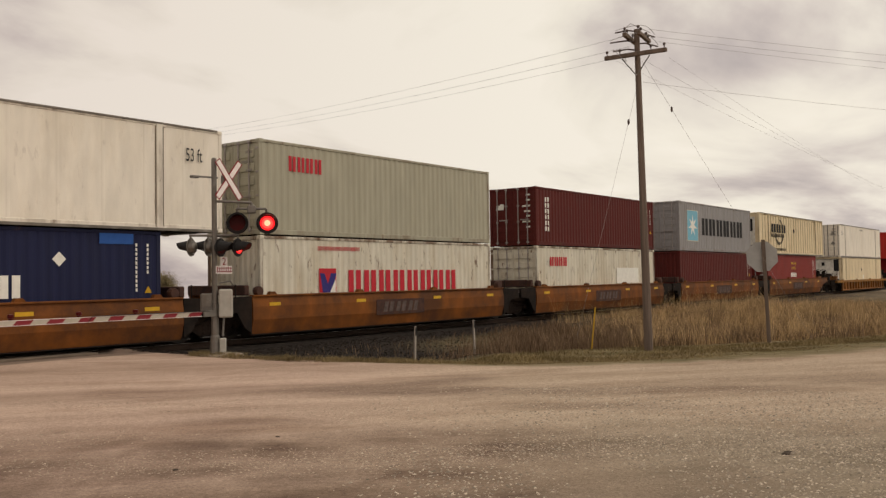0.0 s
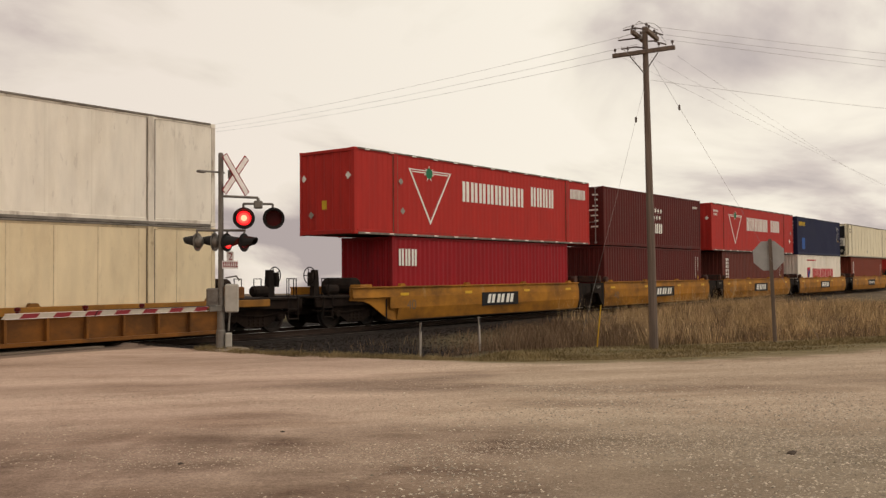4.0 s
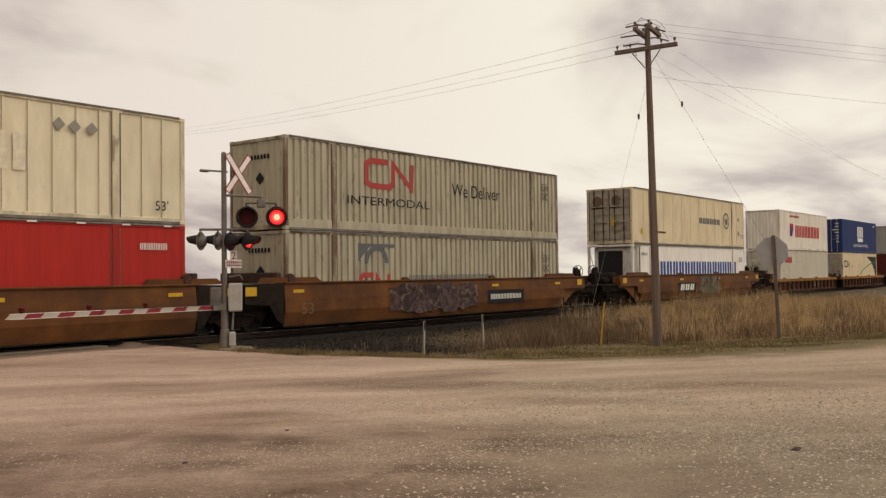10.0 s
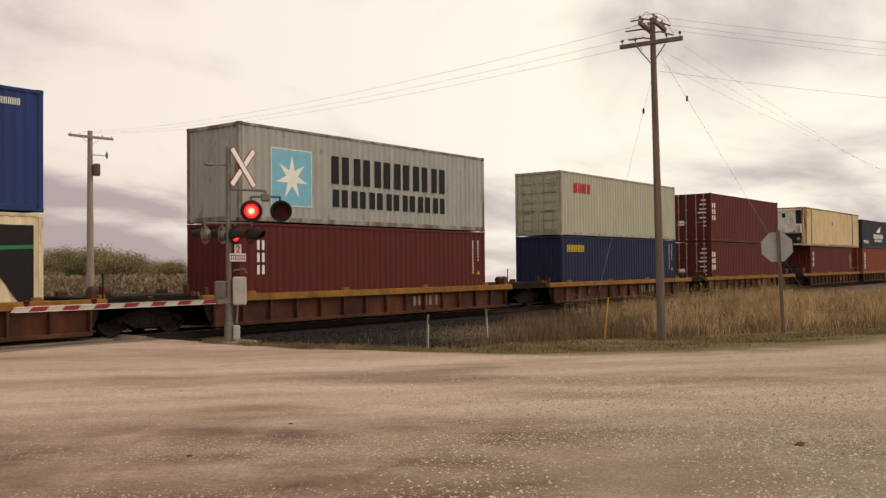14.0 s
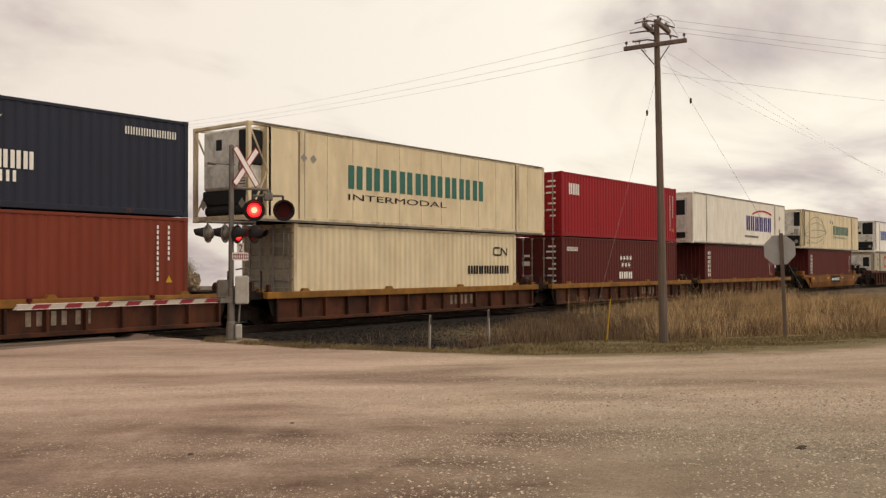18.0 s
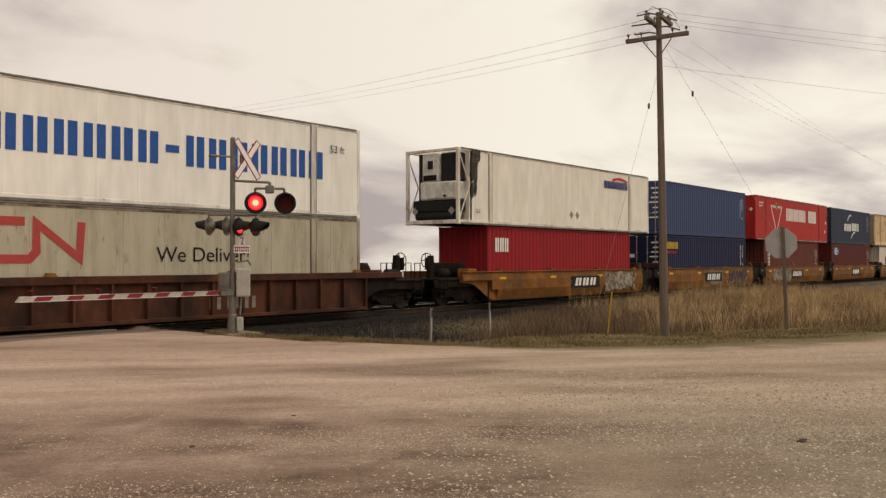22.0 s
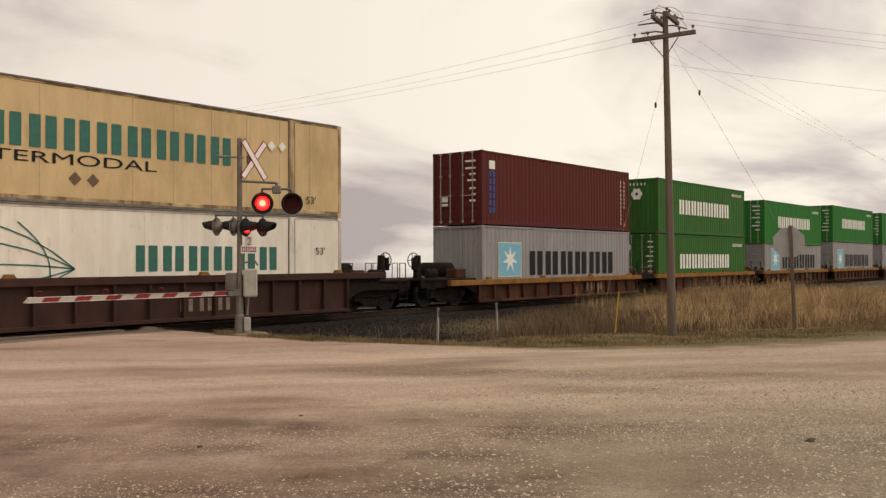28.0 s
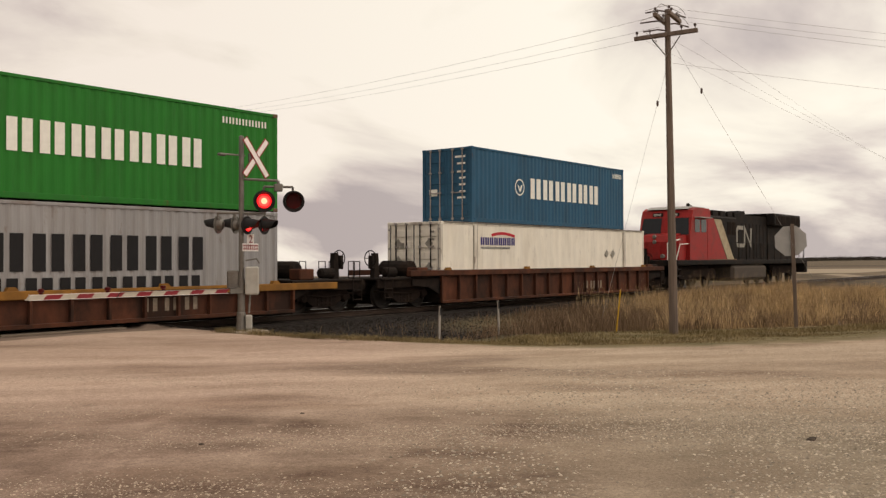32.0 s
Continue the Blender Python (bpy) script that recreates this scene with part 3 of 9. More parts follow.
def mark(ob, m, y, top):
    """Adds one painted mark to the near side of a container; z is cut at the container's top."""
    k = m[0]
    if k == "bars":
        _, n, x, z, w, h, c = m
        if h < 0.3:
            part("lettering", bar_letters(n, x, z, w, h, y), INK[c], ob)
        else:
            p = w / (n - 0.22)
            for i in range(2 * n):
                a = x + (i // 2) * p + p * (0.0 if i % 2 == 0 else 0.46)
                part("letter_bar", lambda: Shape().box(0, p * 0.32, -0.004, 0, 0, h), INK[c], ob, key=("bar", round(p, 3), h), at=Matrix.Translation((a, y, z)))
    elif k == "vbars":
        _, n, x, z, w, h, c = m
        p = h / n
        for i in range(2 * n):
            at = Matrix.Translation((x + (0.66 * w if i % 2 else 0), y, z + (i // 2) * p + p * 0.1))
            part("letter_bar", lambda: Shape().box(0, w * 0.34, -0.004, 0, 0, p * 0.76), INK[c], ob, key=("vbar", w, round(p, 3)), at=at)
    elif k == "text":
        _, words, x, z, w, h, c = m
        o = new("lettering", text_mesh(words, h, w, INK[c]))
        o.parent = ob
        o.matrix_basis = Matrix.Translation((x, y - 0.003, z))
    elif k == "rect":
        _, x, z, w, h, c = m
        part("painted_patch", Shape().box(x, x + w, y - 0.003, y, z, z + h), INK[c], ob)
    elif k == "ticks":
        _, x, z, w, h, c = m
        # two thin columns of small stencilled signs, and a warning sticker under them
        for col, count in ((0.0, 11), (0.34, 7)):
            s = Shape()
            for i in range(count):
                b = z + h - (i + 1) * h / 11
                s.box(x + col, x + col + 0.055, y - 0.004, y, b + h * 0.015, b + h * 0.078)
            part("stencil_marks", s, INK[c], ob, key=("ticks", x, z, h, col, y))
        part("warning_sticker", plate([(x + 0.28, z - 0.02), (x + 0.48, z - 0.02), (x + 0.38, z + 0.17)], y), INK["sticker"], ob)
    elif k == "dots":
        _, x, z, w, h, c = m
        for px, pz in ((0.1, 0.8), (0.37, 0.8), (0.63, 0.8), (0.9, 0.8), (0.23, 0.2), (0.5, 0.2), (0.77, 0.2)):
            part("star", star_shape(0, 0, 0.17, -0.003), INK[c], ob, key="small_star", at=Matrix.Translation((x + px * w, y, z + pz * h)))
    elif k == "dia":
        _, x, z, r, c = m
        part("placard", plate([(x, z - r), (x + r, z), (x, z + r), (x - r, z)], y), INK[c], ob)
    elif k == "ring":
        _, x, z, r, c = m
        part("emblem", disc(x, z, r, y - 0.003, r * 0.84), INK[c], ob)
        part("emblem", plate([(x - r * 0.5, z + r * 0.35), (x - r * 0.1, z - r * 0.5), (x + r * 0.25, z - r * 0.5), (x + r * 0.55, z + r * 0.35), (x + r * 0.2, z + r * 0.2), (x + r * 0.05, z - r * 0.2), (x - r * 0.2, z + r * 0.2)], y - 0.002), INK[c], ob)
    elif k == "crescent":
        _, x, z, r, c = m
        part("emblem", disc(x + 0.1, z, r, y - 0.003, r * 0.86, 20, -70, 80), INK[c], ob)
        for i in range(7):
            part("emblem", disc(x, z, r * 1.02, y - 0.003, r * 0.78, 4, 188 + 14 * i, 198 + 14 * i), INK[c], ob)
    elif k == "leaf":
        _, x, z, r = m
        part("emblem", star_shape(x, z, r * 1.2, y - 0.009), INK["white"], ob)
        part("emblem", disc(x, z, r * 0.78, y - 0.013, 0, 9), INK["leaf"], ob)
    elif k == "tri":
        _, ax, az, bx, bz, cx, cz = m
        az = bz = max(az, bz)
        part("emblem", stroke([(ax, az), (bx, az), (cx, cz), (ax, az)], 0.13, y - 0.003), INK["white"], ob)
        part("emblem", stroke([(ax + 0.05, az), (bx - 0.05, az), (cx, cz + 0.08), (ax + 0.05, az)], 0.045, y - 0.006), INK["fadered"], ob)
    elif k == "star":
        _, x, z, w, h = m
        part("star_panel", Shape().box(x, x + w, y - 0.003, y, z, min(z + h, top - 0.15)), INK["sky"], ob)
        part("panel_border", Shape().box(x - 0.035, x + w + 0.035, y - 0.001, y + 0.002, z - 0.035, min(z + h, top - 0.15) + 0.035), INK["fadewhite"], ob)
        part("star", star_shape(x + w / 2, z + h / 2, min(w, h) * 0.42, y - 0.008), INK["white"], ob)
    elif k == "ym":
        _, x, z, w, h = m
        part("emblem", Shape().box(x, x + w, y - 0.003, y, z, z + h), INK["red"], ob)
        part("emblem", plate([(x + w * 0.2, z), (x + w * 0.75, z), (x + w, z + h * 0.8), (x + w * 0.68, z + h * 0.8), (x + w * 0.5, z + h * 0.35), (x + w * 0.3, z + h * 0.8), (x + w * 0.05, z + h * 0.8)], y - 0.006), INK["indigo"], ob)
        part("emblem", plate([(x + w * 0.62, z), (x + w * 0.95, z), (x + w * 0.95, z + h * 0.55)], y - 0.009), INK["white"], ob)
    elif k == "mol":
        _, x, z, w, h = m
        for i, c in enumerate(("blue", "white", "blue")):
            part("emblem", Shape().box(x + w * i / 3, x + w * (i + 1) / 3 - 0.02, y - 0.003, y, z, z + h), INK[c], ob)
        part("emblem", disc(x + w / 2, z + h / 2, h * 0.33, y - 0.006, h * 0.2), INK["blue"], ob)
        for i in (0, 2):
            part("emblem", bar_letters(1, x + w * i / 3 + 0.15, z + h * 0.2, w / 3 - 0.25, h * 0.6, y - 0.006), INK["white"], ob)
    elif k == "cn":
        _, x, z, w, h, c = m
        st = h * 0.2
        pts = [(x + w * 0.46, z + h * 0.93), (x + w * 0.12, z + h * 0.93), (x + w * 0.04, z + h * 0.8), (x + w * 0.04, z + h * 0.2), (x + w * 0.12, z + h * 0.08), (x + w * 0.5, z + h * 0.08), (x + w * 0.56, z + h * 0.25), (x + w * 0.56, z + h * 0.9), (x + w * 0.94, z + h * 0.1), (x + w * 0.96, z + h * 0.95)]
        part("emblem", stroke(pts, st, y - 0.003), INK[c], ob)
    elif k == "arch":
        _, x, z, w, h, c = m
        part("emblem", disc(x + w / 2, z + h * 0.45, h * 0.5, y - 0.003, h * 0.36, 24, 0, 180), INK[c], ob)
        part("emblem", plate([(x, z + h * 0.5), (x, z + h), (x + w, z + h), (x + w, z + h * 0.9), (x + w * 0.3, z + h * 0.92)], y - 0.001), INK[c], ob)
    elif k == "swoosh":
        p = m[1:]
        part("painted_swoosh", stroke(curve3((p[0], p[1]), (p[2] + 1.2, p[5]), (p[6], p[7])), 0.09, y - 0.008), INK["leaf"], ob)
    elif k == "blackcorner":
        p = m[1:]
        x1 = 11.95
        pts = [(p[0], 2.6), (x1, 2.6), (x1, 0.2), (x1 - 0.15, 0.5), (x1 - 0.8, 1.4), (x1 - 1.7, 2.05)]
        part("painted_swoosh", plate(pts, y), INK["dark"], ob)
    elif k == "arc":
        p = m[1:7]
        part("painted_arc", stroke(curve3((p[0], p[1]), (p[2], max(p[1], p[3], p[5]) + 0.12 if p[3] >= min(p[1], p[5]) else p[3] - 0.1), (p[4], p[5])), 0.11, y - 0.005), INK[m[7]], ob)
    elif k == "wing":
        p = m[1:]
        part("emblem", plate([(p[0], p[1]), (p[0] + 0.5, p[1] + 0.25), (p[2], p[3]), (p[2] - 0.25, p[3] - 0.35), (p[4], p[5])], y), INK["white"], ob)
    elif k == "globe":
        _, x, z, r = m
        east, west, hi = (x + 3.6, 1.35), (x - 2.2, 1.05), top - 0.15
        lines = [curve3(west, ((east[0] + west[0]) / 2, 1.2 + 2 * q), east) for q in (1.25, 0.8, 0.25, -0.35, -0.75)]
        lines += [curve3((x + 0.5, hi - 0.1), (x + 1.9, 1.4), (x + 0.7, 0.3)), curve3((x + 2.2, hi - 0.3), (x + 3.6, 1.4), (x + 2.5, 0.35))]
        for ln in lines:
            part("globe_line", stroke([(px, max(0.22, min(pz, hi))) for px, pz in ln], 0.035, y - 0.003), INK["seagreen"], ob)


def add(level, u, feet, H, kind, tone, end, label, marks, base=None):
    """One container on the train: u is its near left corner at the start, level U (upper) or L (lower)."""
    L, W = LONG[feet], WIDE[feet]
    z = base or (3.09 if level == "U" else 3.075 - H)
    y0 = -W / 2
    ob = thing("shipping_container", pose(u, MID_Y, z), label, "container", "containers on the train")
    MOVING.append((ob, u, MID_Y, z))
    P = PAINT[tone]
    key = (feet, H, kind, end)
    open_end = 0.75 if end == "reefer" else 0.0

    def frame_shape():
        s = Shape()
        c = 0.012
        for y, sg in ((y0, 1), (-y0, -1)):
            ya, yb = sorted((y, y + sg * 0.12))
            s.box(0.16, L - 0.16, ya, yb, 0.02, 0.17, c)
            s.box(0.16, L - 0.16, ya, yb, H - 0.10, H - 0.012, c)
            for xa in ((0.0, L - 0.13) if feet == 40 else (0.0, 2.0, L - 2.2, L - 0.13)):
                sh = 0.022 if 0.5 < xa < L - 0.5 else 0.0
                s.box(xa, xa + (0.2 if sh else 0.13), ya - (sh if sg > 0 else 0), yb + (sh if sg < 0 else 0), 0.02, H - 0.012, c)
        for xa in (0.0, L - 0.12):
            s.box(xa, xa + 0.12, y0 + 0.12, -y0 - 0.12, 0.02, 0.17, c)
            s.box(xa, xa + 0.12, y0 + 0.12, -y0 - 0.12, H - 0.12, H - 0.012, c)
        if open_end:
            for y in (y0 + 0.03, -y0 - 0.03):
                s.tube((0.08, y, 0.15), (open_end, y, H * 0.52), 0.03, n=6)
                s.tube((0.08, y, H - 0.15), (open_end, y, H * 0.52), 0.03, n=6)
        return s

    part("frame", frame_shape, RAILS[tone], ob, key=key)

    def side_shape(near):
        def make():
            y = y0 + 0.012
            a, b = 0.12 + open_end, L - 0.12
            s = Shape()
            if kind == "corr" and feet == 40:
                s.sheet(wave(a, b, y, 0.022, 0.27), 0.16, H - 0.09)
            elif kind == "corr":
                n, rows = 54, []
                p = (b - a) / n
                for i in range(n):
                    x = a + i * p
                    rows += [(x, y), (x + p * 0.52, y), (x + p * 0.64, y + 0.06), (x + p * 0.88, y + 0.06)]
                s.sheet(rows + [(b, y)], 0.16, H - 0.09)
            elif kind == "rib":
                rows = []
                n = 26
                for i in range(n):
                    x = a + (b - a) * i / n
                    rows += [(x, y), (x + 0.06, y), (x + 0.085, y + 0.03), ((a + (b - a) * (i + 1) / n) - 0.025, y + 0.03)]
                s.sheet(rows + [(b, y)], 0.16, H - 0.09)
            elif kind == "panel":
                rows = []
                n = 13
                for i in range(n):
                    x = a + (b - a) * i / n
                    rows += [(x, y), (x + 0.05, y), (x + 0.07, y + 0.004), ((a + (b - a) * (i + 1) / n) - 0.02, y + 0.004)]
                s.sheet(rows + [(b, y)], 0.16, H - 0.09)
            else:
                rows = []
                n = 60
                for i in range(n):
                    x = a + (b - a) * i / n
                    rows += [(x, y), (x + 0.11, y), (x + 0.12, y + 0.004), (x + (b - a) / n - 0.012, y + 0.004)]
                s.sheet(rows + [(b, y)], 0.16, H - 0.09)
            if not near:
                s.v = [(x, -yy, zz) for x, yy, zz in s.v]
            return s
        return make

    part("side_panel", side_shape(True), P, ob, key=(*key, "near"))
    part("side_panel", side_shape(False), P, ob, key=(*key, "far"))
    part("roof", lambda: Shape().box(0.1 + open_end, L - 0.1, y0 + 0.05, -y0 - 0.05, H - 0.05, H - 0.02), P, ob, key=key)
    part("underframe", lambda: Shape().box(0.1, L - 0.1, y0 + 0.1, -y0 - 0.1, 0.05, 0.12), STEEL, ob, key=key)
    if kind == "smooth":
        for i in range(26):
            at = Matrix.Translation((0.5 + i // 2 * (L - 1.2) / 12, y0 - 0.036, (0.03, H - 0.06)[i % 2]))
            part("reflective_tape", lambda: Shape().box(0, 0.24, 0, 0.006, 0, 0.04), INK["white"], ob, key="tape", at=at)
    if kind == "rib" or (kind == "panel" and tone not in ("white", "brightwhite")):
        joints = Shape()
        n = 13 if kind == "panel" else 26
        for i in range(1, n):
            x = 0.12 + open_end + (L - 0.24 - open_end) * i / n
            joints.box(x - 0.004, x + 0.004, y0 + 0.004, y0 + 0.0125, 0.17, H - 0.1)
        part("panel_joint", joints, JOINT if kind == "panel" else SEAM, ob, key=(kind, H, open_end))
    if feet == 53 and kind == "corr":
        for xa, xb in ((0.14, 1.99), (2.21, L - 2.21), (L - 1.99, L - 0.14)):
            part("foot_band", lambda: Shape().box(xa, xb, y0 - 0.012, y0 + 0.03, 0.06, 0.34, 0.008), P, ob, key=(H, xa))
        if end == "front":
            for q in range(7):
                part("stencil_bar", lambda: Shape().box(-0.006, 0, 0, 0.09, 0, 0.14), INK["dark"], ob, key="endstencil", at=Matrix.Translation((0.024, 0.35 - 0.15 * q, H * 0.77)))
            part("placard", lambda: Shape().prism([(0, -0.2), (0.2, 0), (0, 0.2), (-0.2, 0)], -0.006, 0), INK["dark"], ob, key="endplac", at=Matrix.Translation((0.024, -0.12, H * 0.56)) @ Matrix.Rotation(-math.pi / 2, 4, "Z"))
    if feet == 53 and kind == "smooth" and end == "front":
        for yy, zz, c in ((0.75, H * 0.24, "grey"), (1.1, H * 0.68, "white"), (-1.0, H * 0.68, "white")):
            part("placard", lambda: Shape().prism([(0, -0.13), (0.13, 0), (0, 0.13), (-0.13, 0)], -0.006, 0), INK[c], ob, key="smallplac", at=Matrix.Translation((0.024, yy, zz)) @ Matrix.Rotation(-math.pi / 2, 4, "Z"))
        part("painted_patch", lambda: Shape().box(-0.006, 0, 0, 0.22, 0, 0.3), INK["gold"], ob, key="endgold", at=Matrix.Translation((0.024, 0.0, H * 0.3)))
    if feet == 53:
        for nm, za, zb in (("top_trim", H - 0.045, H + 0.004), ("bottom_rail", 0.0, 0.075)):
            part(nm, lambda: Shape().box(0.18, L - 0.18, y0 - 0.028, y0 + 0.02, za, zb, 0.006), TRIM, ob, key=(nm, H))
        # thin dark strips either side of each inner post draw its shadow lines
        for xa in (2.09, L - 2.11):
            for sg in (-1, 1):
                part("seam", lambda: Shape().box(0, 0.018, y0 - 0.006, y0 + 0.004, 0.1, H - 0.1), SEAM, ob, key=(nm, H), at=Matrix.Translation((xa + sg * 0.12, 0, 0)))
    part("end_wall", lambda: Shape().sheet(wave(y0 + 0.1, -y0 - 0.1, L - 0.03, -0.04, 0.29), 0.16, H - 0.1, "y"), P, ob, key=key)
    for x in ((0.0, L) if feet == 40 else (0.0, 1.98, L - 1.98, L)):
        for y in (y0, -y0):
            for zz in (0.0, H - 0.118):
                xa = min(max(x - 0.089, 0), L - 0.178) if x not in (0.0, L) else (0.0 if x == 0 else L - 0.178)
                ya = y if y < 0 else y - 0.162
                part("corner_fitting", lambda: Shape().box(0, 0.178, 0, 0.162, 0, 0.118, 0.014), P if tone not in ("green", "oldgreen", "palegrey") else MATS.get("rusty_fitting") or material("rusty_fitting", (0.14, 0.08, 0.05), 0.8, spread=0.3), ob, key="fitting",
                     at=Matrix.Translation((xa - (0.004 if x == 0 else -0.004), ya + (-0.008 if y < 0 else 0.008), zz)))
    if end == "door":
        for i, (ya, yb) in enumerate(((y0 + 0.13, -0.008), (0.008, -y0 - 0.13))):
            def door_shape():
                return Shape().box(0.03, 0.08, 0, yb - ya, 0, H - 0.3, 0.008)
            # straw, cream and rustytan boxes get doors darker than their sides
            E = PAINT["darktan"] if tone == "straw" else PAINT["grimy"] if tone in ("cream", "rustytan") else P
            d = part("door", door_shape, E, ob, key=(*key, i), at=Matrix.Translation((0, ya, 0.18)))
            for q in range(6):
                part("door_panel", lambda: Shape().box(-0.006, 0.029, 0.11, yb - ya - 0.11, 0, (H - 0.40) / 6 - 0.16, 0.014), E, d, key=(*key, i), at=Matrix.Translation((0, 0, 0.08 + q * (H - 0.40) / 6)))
            for q in (0.28, 0.72):
                yy = (yb - ya) * q
                part("locking_bar", lambda: Shape().tube((0, 0, -0.1), (0, 0, H - 0.22), 0.024, n=7), STEEL if feet == 53 else BARSTEEL, d, key=H, at=Matrix.Translation((-0.034, yy, 0)))
                for zz in (-0.06, H * 0.33, H * 0.6, H - 0.3):
                    part("bar_keeper", lambda: Shape().box(-0.064, 0.03, -0.055, 0.055, 0, 0.07, 0.01), BARSTEEL, d, key="keeper", at=Matrix.Translation((0, yy, zz)))
            part("handle", lambda: Shape().box(-0.085, -0.055, 0, 0.45, 0, 0.04, 0.006), BARSTEEL, d, key="h", at=Matrix.Translation((0, 0.2, 0.95)))
            for q in range(4):
                zz = 0.25 + q * (H - 0.75) / 3
                part("hinge", lambda: Shape().box(-0.005, 0.04, 0, 0.14, 0, 0.07, 0.008), BARSTEEL if tone in ("white", "cream", "beige", "tan") else P, d, key="hg", at=Matrix.Translation((0, -0.1 if i == 0 else yb - ya - 0.04, zz)))
        if feet == 53:
            if tone == "cream":
                for yy in (-0.42, 0.66):
                    part("emblem", lambda: Shape().prism([(0.27 * math.cos(g * math.pi / 10), 0.27 * math.sin(g * math.pi / 10)) for g in range(20)], -0.006, 0), INK["brown"], ob, key="dooremblem", at=Matrix.Translation((-0.008, yy, H * 0.77)) @ Matrix.Rotation(-math.pi / 2, 4, "Z"))
                    part("stencil_bar", lambda: Shape().box(-0.012, -0.007, -0.36, 0.36, 0, 0.05), INK["dark"], ob, key="doorline", at=Matrix.Translation((0, yy, H * 0.64)))
                part("painted_patch", lambda: Shape().box(-0.012, -0.007, -0.13, 0.13, 0, 0.36), INK["gold"], ob, at=Matrix.Translation((0, -0.24, H * 0.33)))
            for yy, zz in ((-0.78, H * 0.75), (-0.72, H * 0.59)) if tone == "cream" else ((-0.75, H * 0.72), (0.75, H * 0.72), (-0.75, H * 0.42), (0.75, H * 0.5)):
                part("placard", lambda: Shape().prism([(0, -0.19), (0.19, 0), (0, 0.19), (-0.19, 0)], -0.006, 0), INK["grey"], ob, key="doorplac", at=Matrix.Translation((-0.01, yy, zz)) @ Matrix.Rotation(-math.pi / 2, 4, "Z"))
            for yy in (y0 + 0.115, -0.02, -y0 - 0.155):
                part("door_gasket", lambda: Shape().box(0.02, 0.032, 0, 0.04, 0.16, H - 0.12), RUBBER, ob, key=("gasket", H), at=Matrix.Translation((0, yy, 0)))
        if tone in ("maroon", "navy", "ink", "slateblue", "green", "oldgreen", "oceanblue", "crimson", "blue", "midblue", "beige", "white", "brick"):
            if tone in ("green", "oldgreen"):
                e = part("emblem", lambda: Shape().prism([(0.28 * math.cos(g * math.pi / 8), 0.28 * math.sin(g * math.pi / 8)) for g in range(16)], -0.006, 0), INK["white"], ob, key="doorring", at=Matrix.Translation((-0.008, 0.62, H * 0.76)) @ Matrix.Rotation(-math.pi / 2, 4, "Z"))
                part("emblem_centre", lambda: Shape().prism([(0.09 * math.cos(g * math.pi / 5), 0.09 * math.sin(g * math.pi / 5)) for g in range(10)], -0.010, -0.004), P, e, key="ringcentre")
            pale = tone in ("beige", "white")
            c = "grey" if pale else "white"
            rng = random.Random(int(u * 10))
            for q in range(3 if pale else 7):
                wd = round(rng.uniform(0.18, 0.5), 1)
                part("stencil_bar", lambda: Shape().box(-0.012, -0.007, 0, wd, 0, 0.075), INK[c], ob, key=("st", wd), at=Matrix.Translation((0, y0 + 0.30, H * (0.86 - 0.09 * q - 0.02 * rng.random()))))
            for q in range(2):
                wd, hd = round(rng.uniform(0.2, 0.45), 1), round(rng.uniform(0.1, 0.25), 1)
                part("stencil_bar", lambda: Shape().box(-0.012, -0.007, 0, wd, 0, hd), INK[c], ob, key=("st", wd, hd), at=Matrix.Translation((0, 0.45, H * rng.uniform(0.2, 0.7))))
    elif end == "front":
        part("front_wall", lambda: Shape().sheet(wave(y0 + 0.12, -y0 - 0.12, 0.03, 0.045, 0.25 if kind in ("corr", "rib") else 0.4), 0.16, H - 0.1, "y"), P, ob, key=key)
        if tone == "oldgreen":
            for q in range(6):
                part("petal", lambda: Shape().prism([(0.13 * math.cos(g * math.pi / 4), 0.13 * math.sin(g * math.pi / 4)) for g in range(8)], -0.006, 0), INK["white"], ob, key="petal",
                     at=Matrix.Translation((0.022 - 0.002 * (q % 2), 0.2 * math.cos(q * math.pi / 3), H * 0.72 + 0.2 * math.sin(q * math.pi / 3))) @ Matrix.Rotation(-math.pi / 2, 4, "Z"))
                part("stencil_bar", lambda: Shape().box(-0.006, 0, 0, 0.07, 0, 0.13), INK["white"], ob, key="endstencil", at=Matrix.Translation((0.024, 0.55 - 0.21 * q, H * 0.875)))
    elif end == "reefless":
        part("front_wall", lambda: Shape().box(0.03, 0.1, y0 + 0.12, -y0 - 0.12, 0.16, H - 0.1, 0.01), P, ob, key=key)
        part("cooling_unit", lambda: Shape().box(-0.02, 0.03, y0 + 0.3, -y0 - 0.3, 0.55, H - 0.3, 0.02), UNITWHITE, ob, key=key)
        part("grille", lambda: Shape().box(-0.035, -0.02, y0 + 0.45, y0 + 1.0, H * 0.55, H - 0.45, 0.006), RUBBER, ob, key=key)
        part("belly_tank", lambda: Shape().box(-0.05, 0.03, y0 + 0.45, -y0 - 0.45, 0.3, 0.62, 0.03), RUBBER, ob, key=key)
    else:
        part("front_wall", lambda: Shape().box(open_end, open_end + 0.08, y0 + 0.05, -y0 - 0.05, 0.1, H - 0.05, 0.01), P, ob, key=key)
        bright = tone == "brightwhite" and level == "L"
        wide = tone in ("white", "brightwhite") and not bright
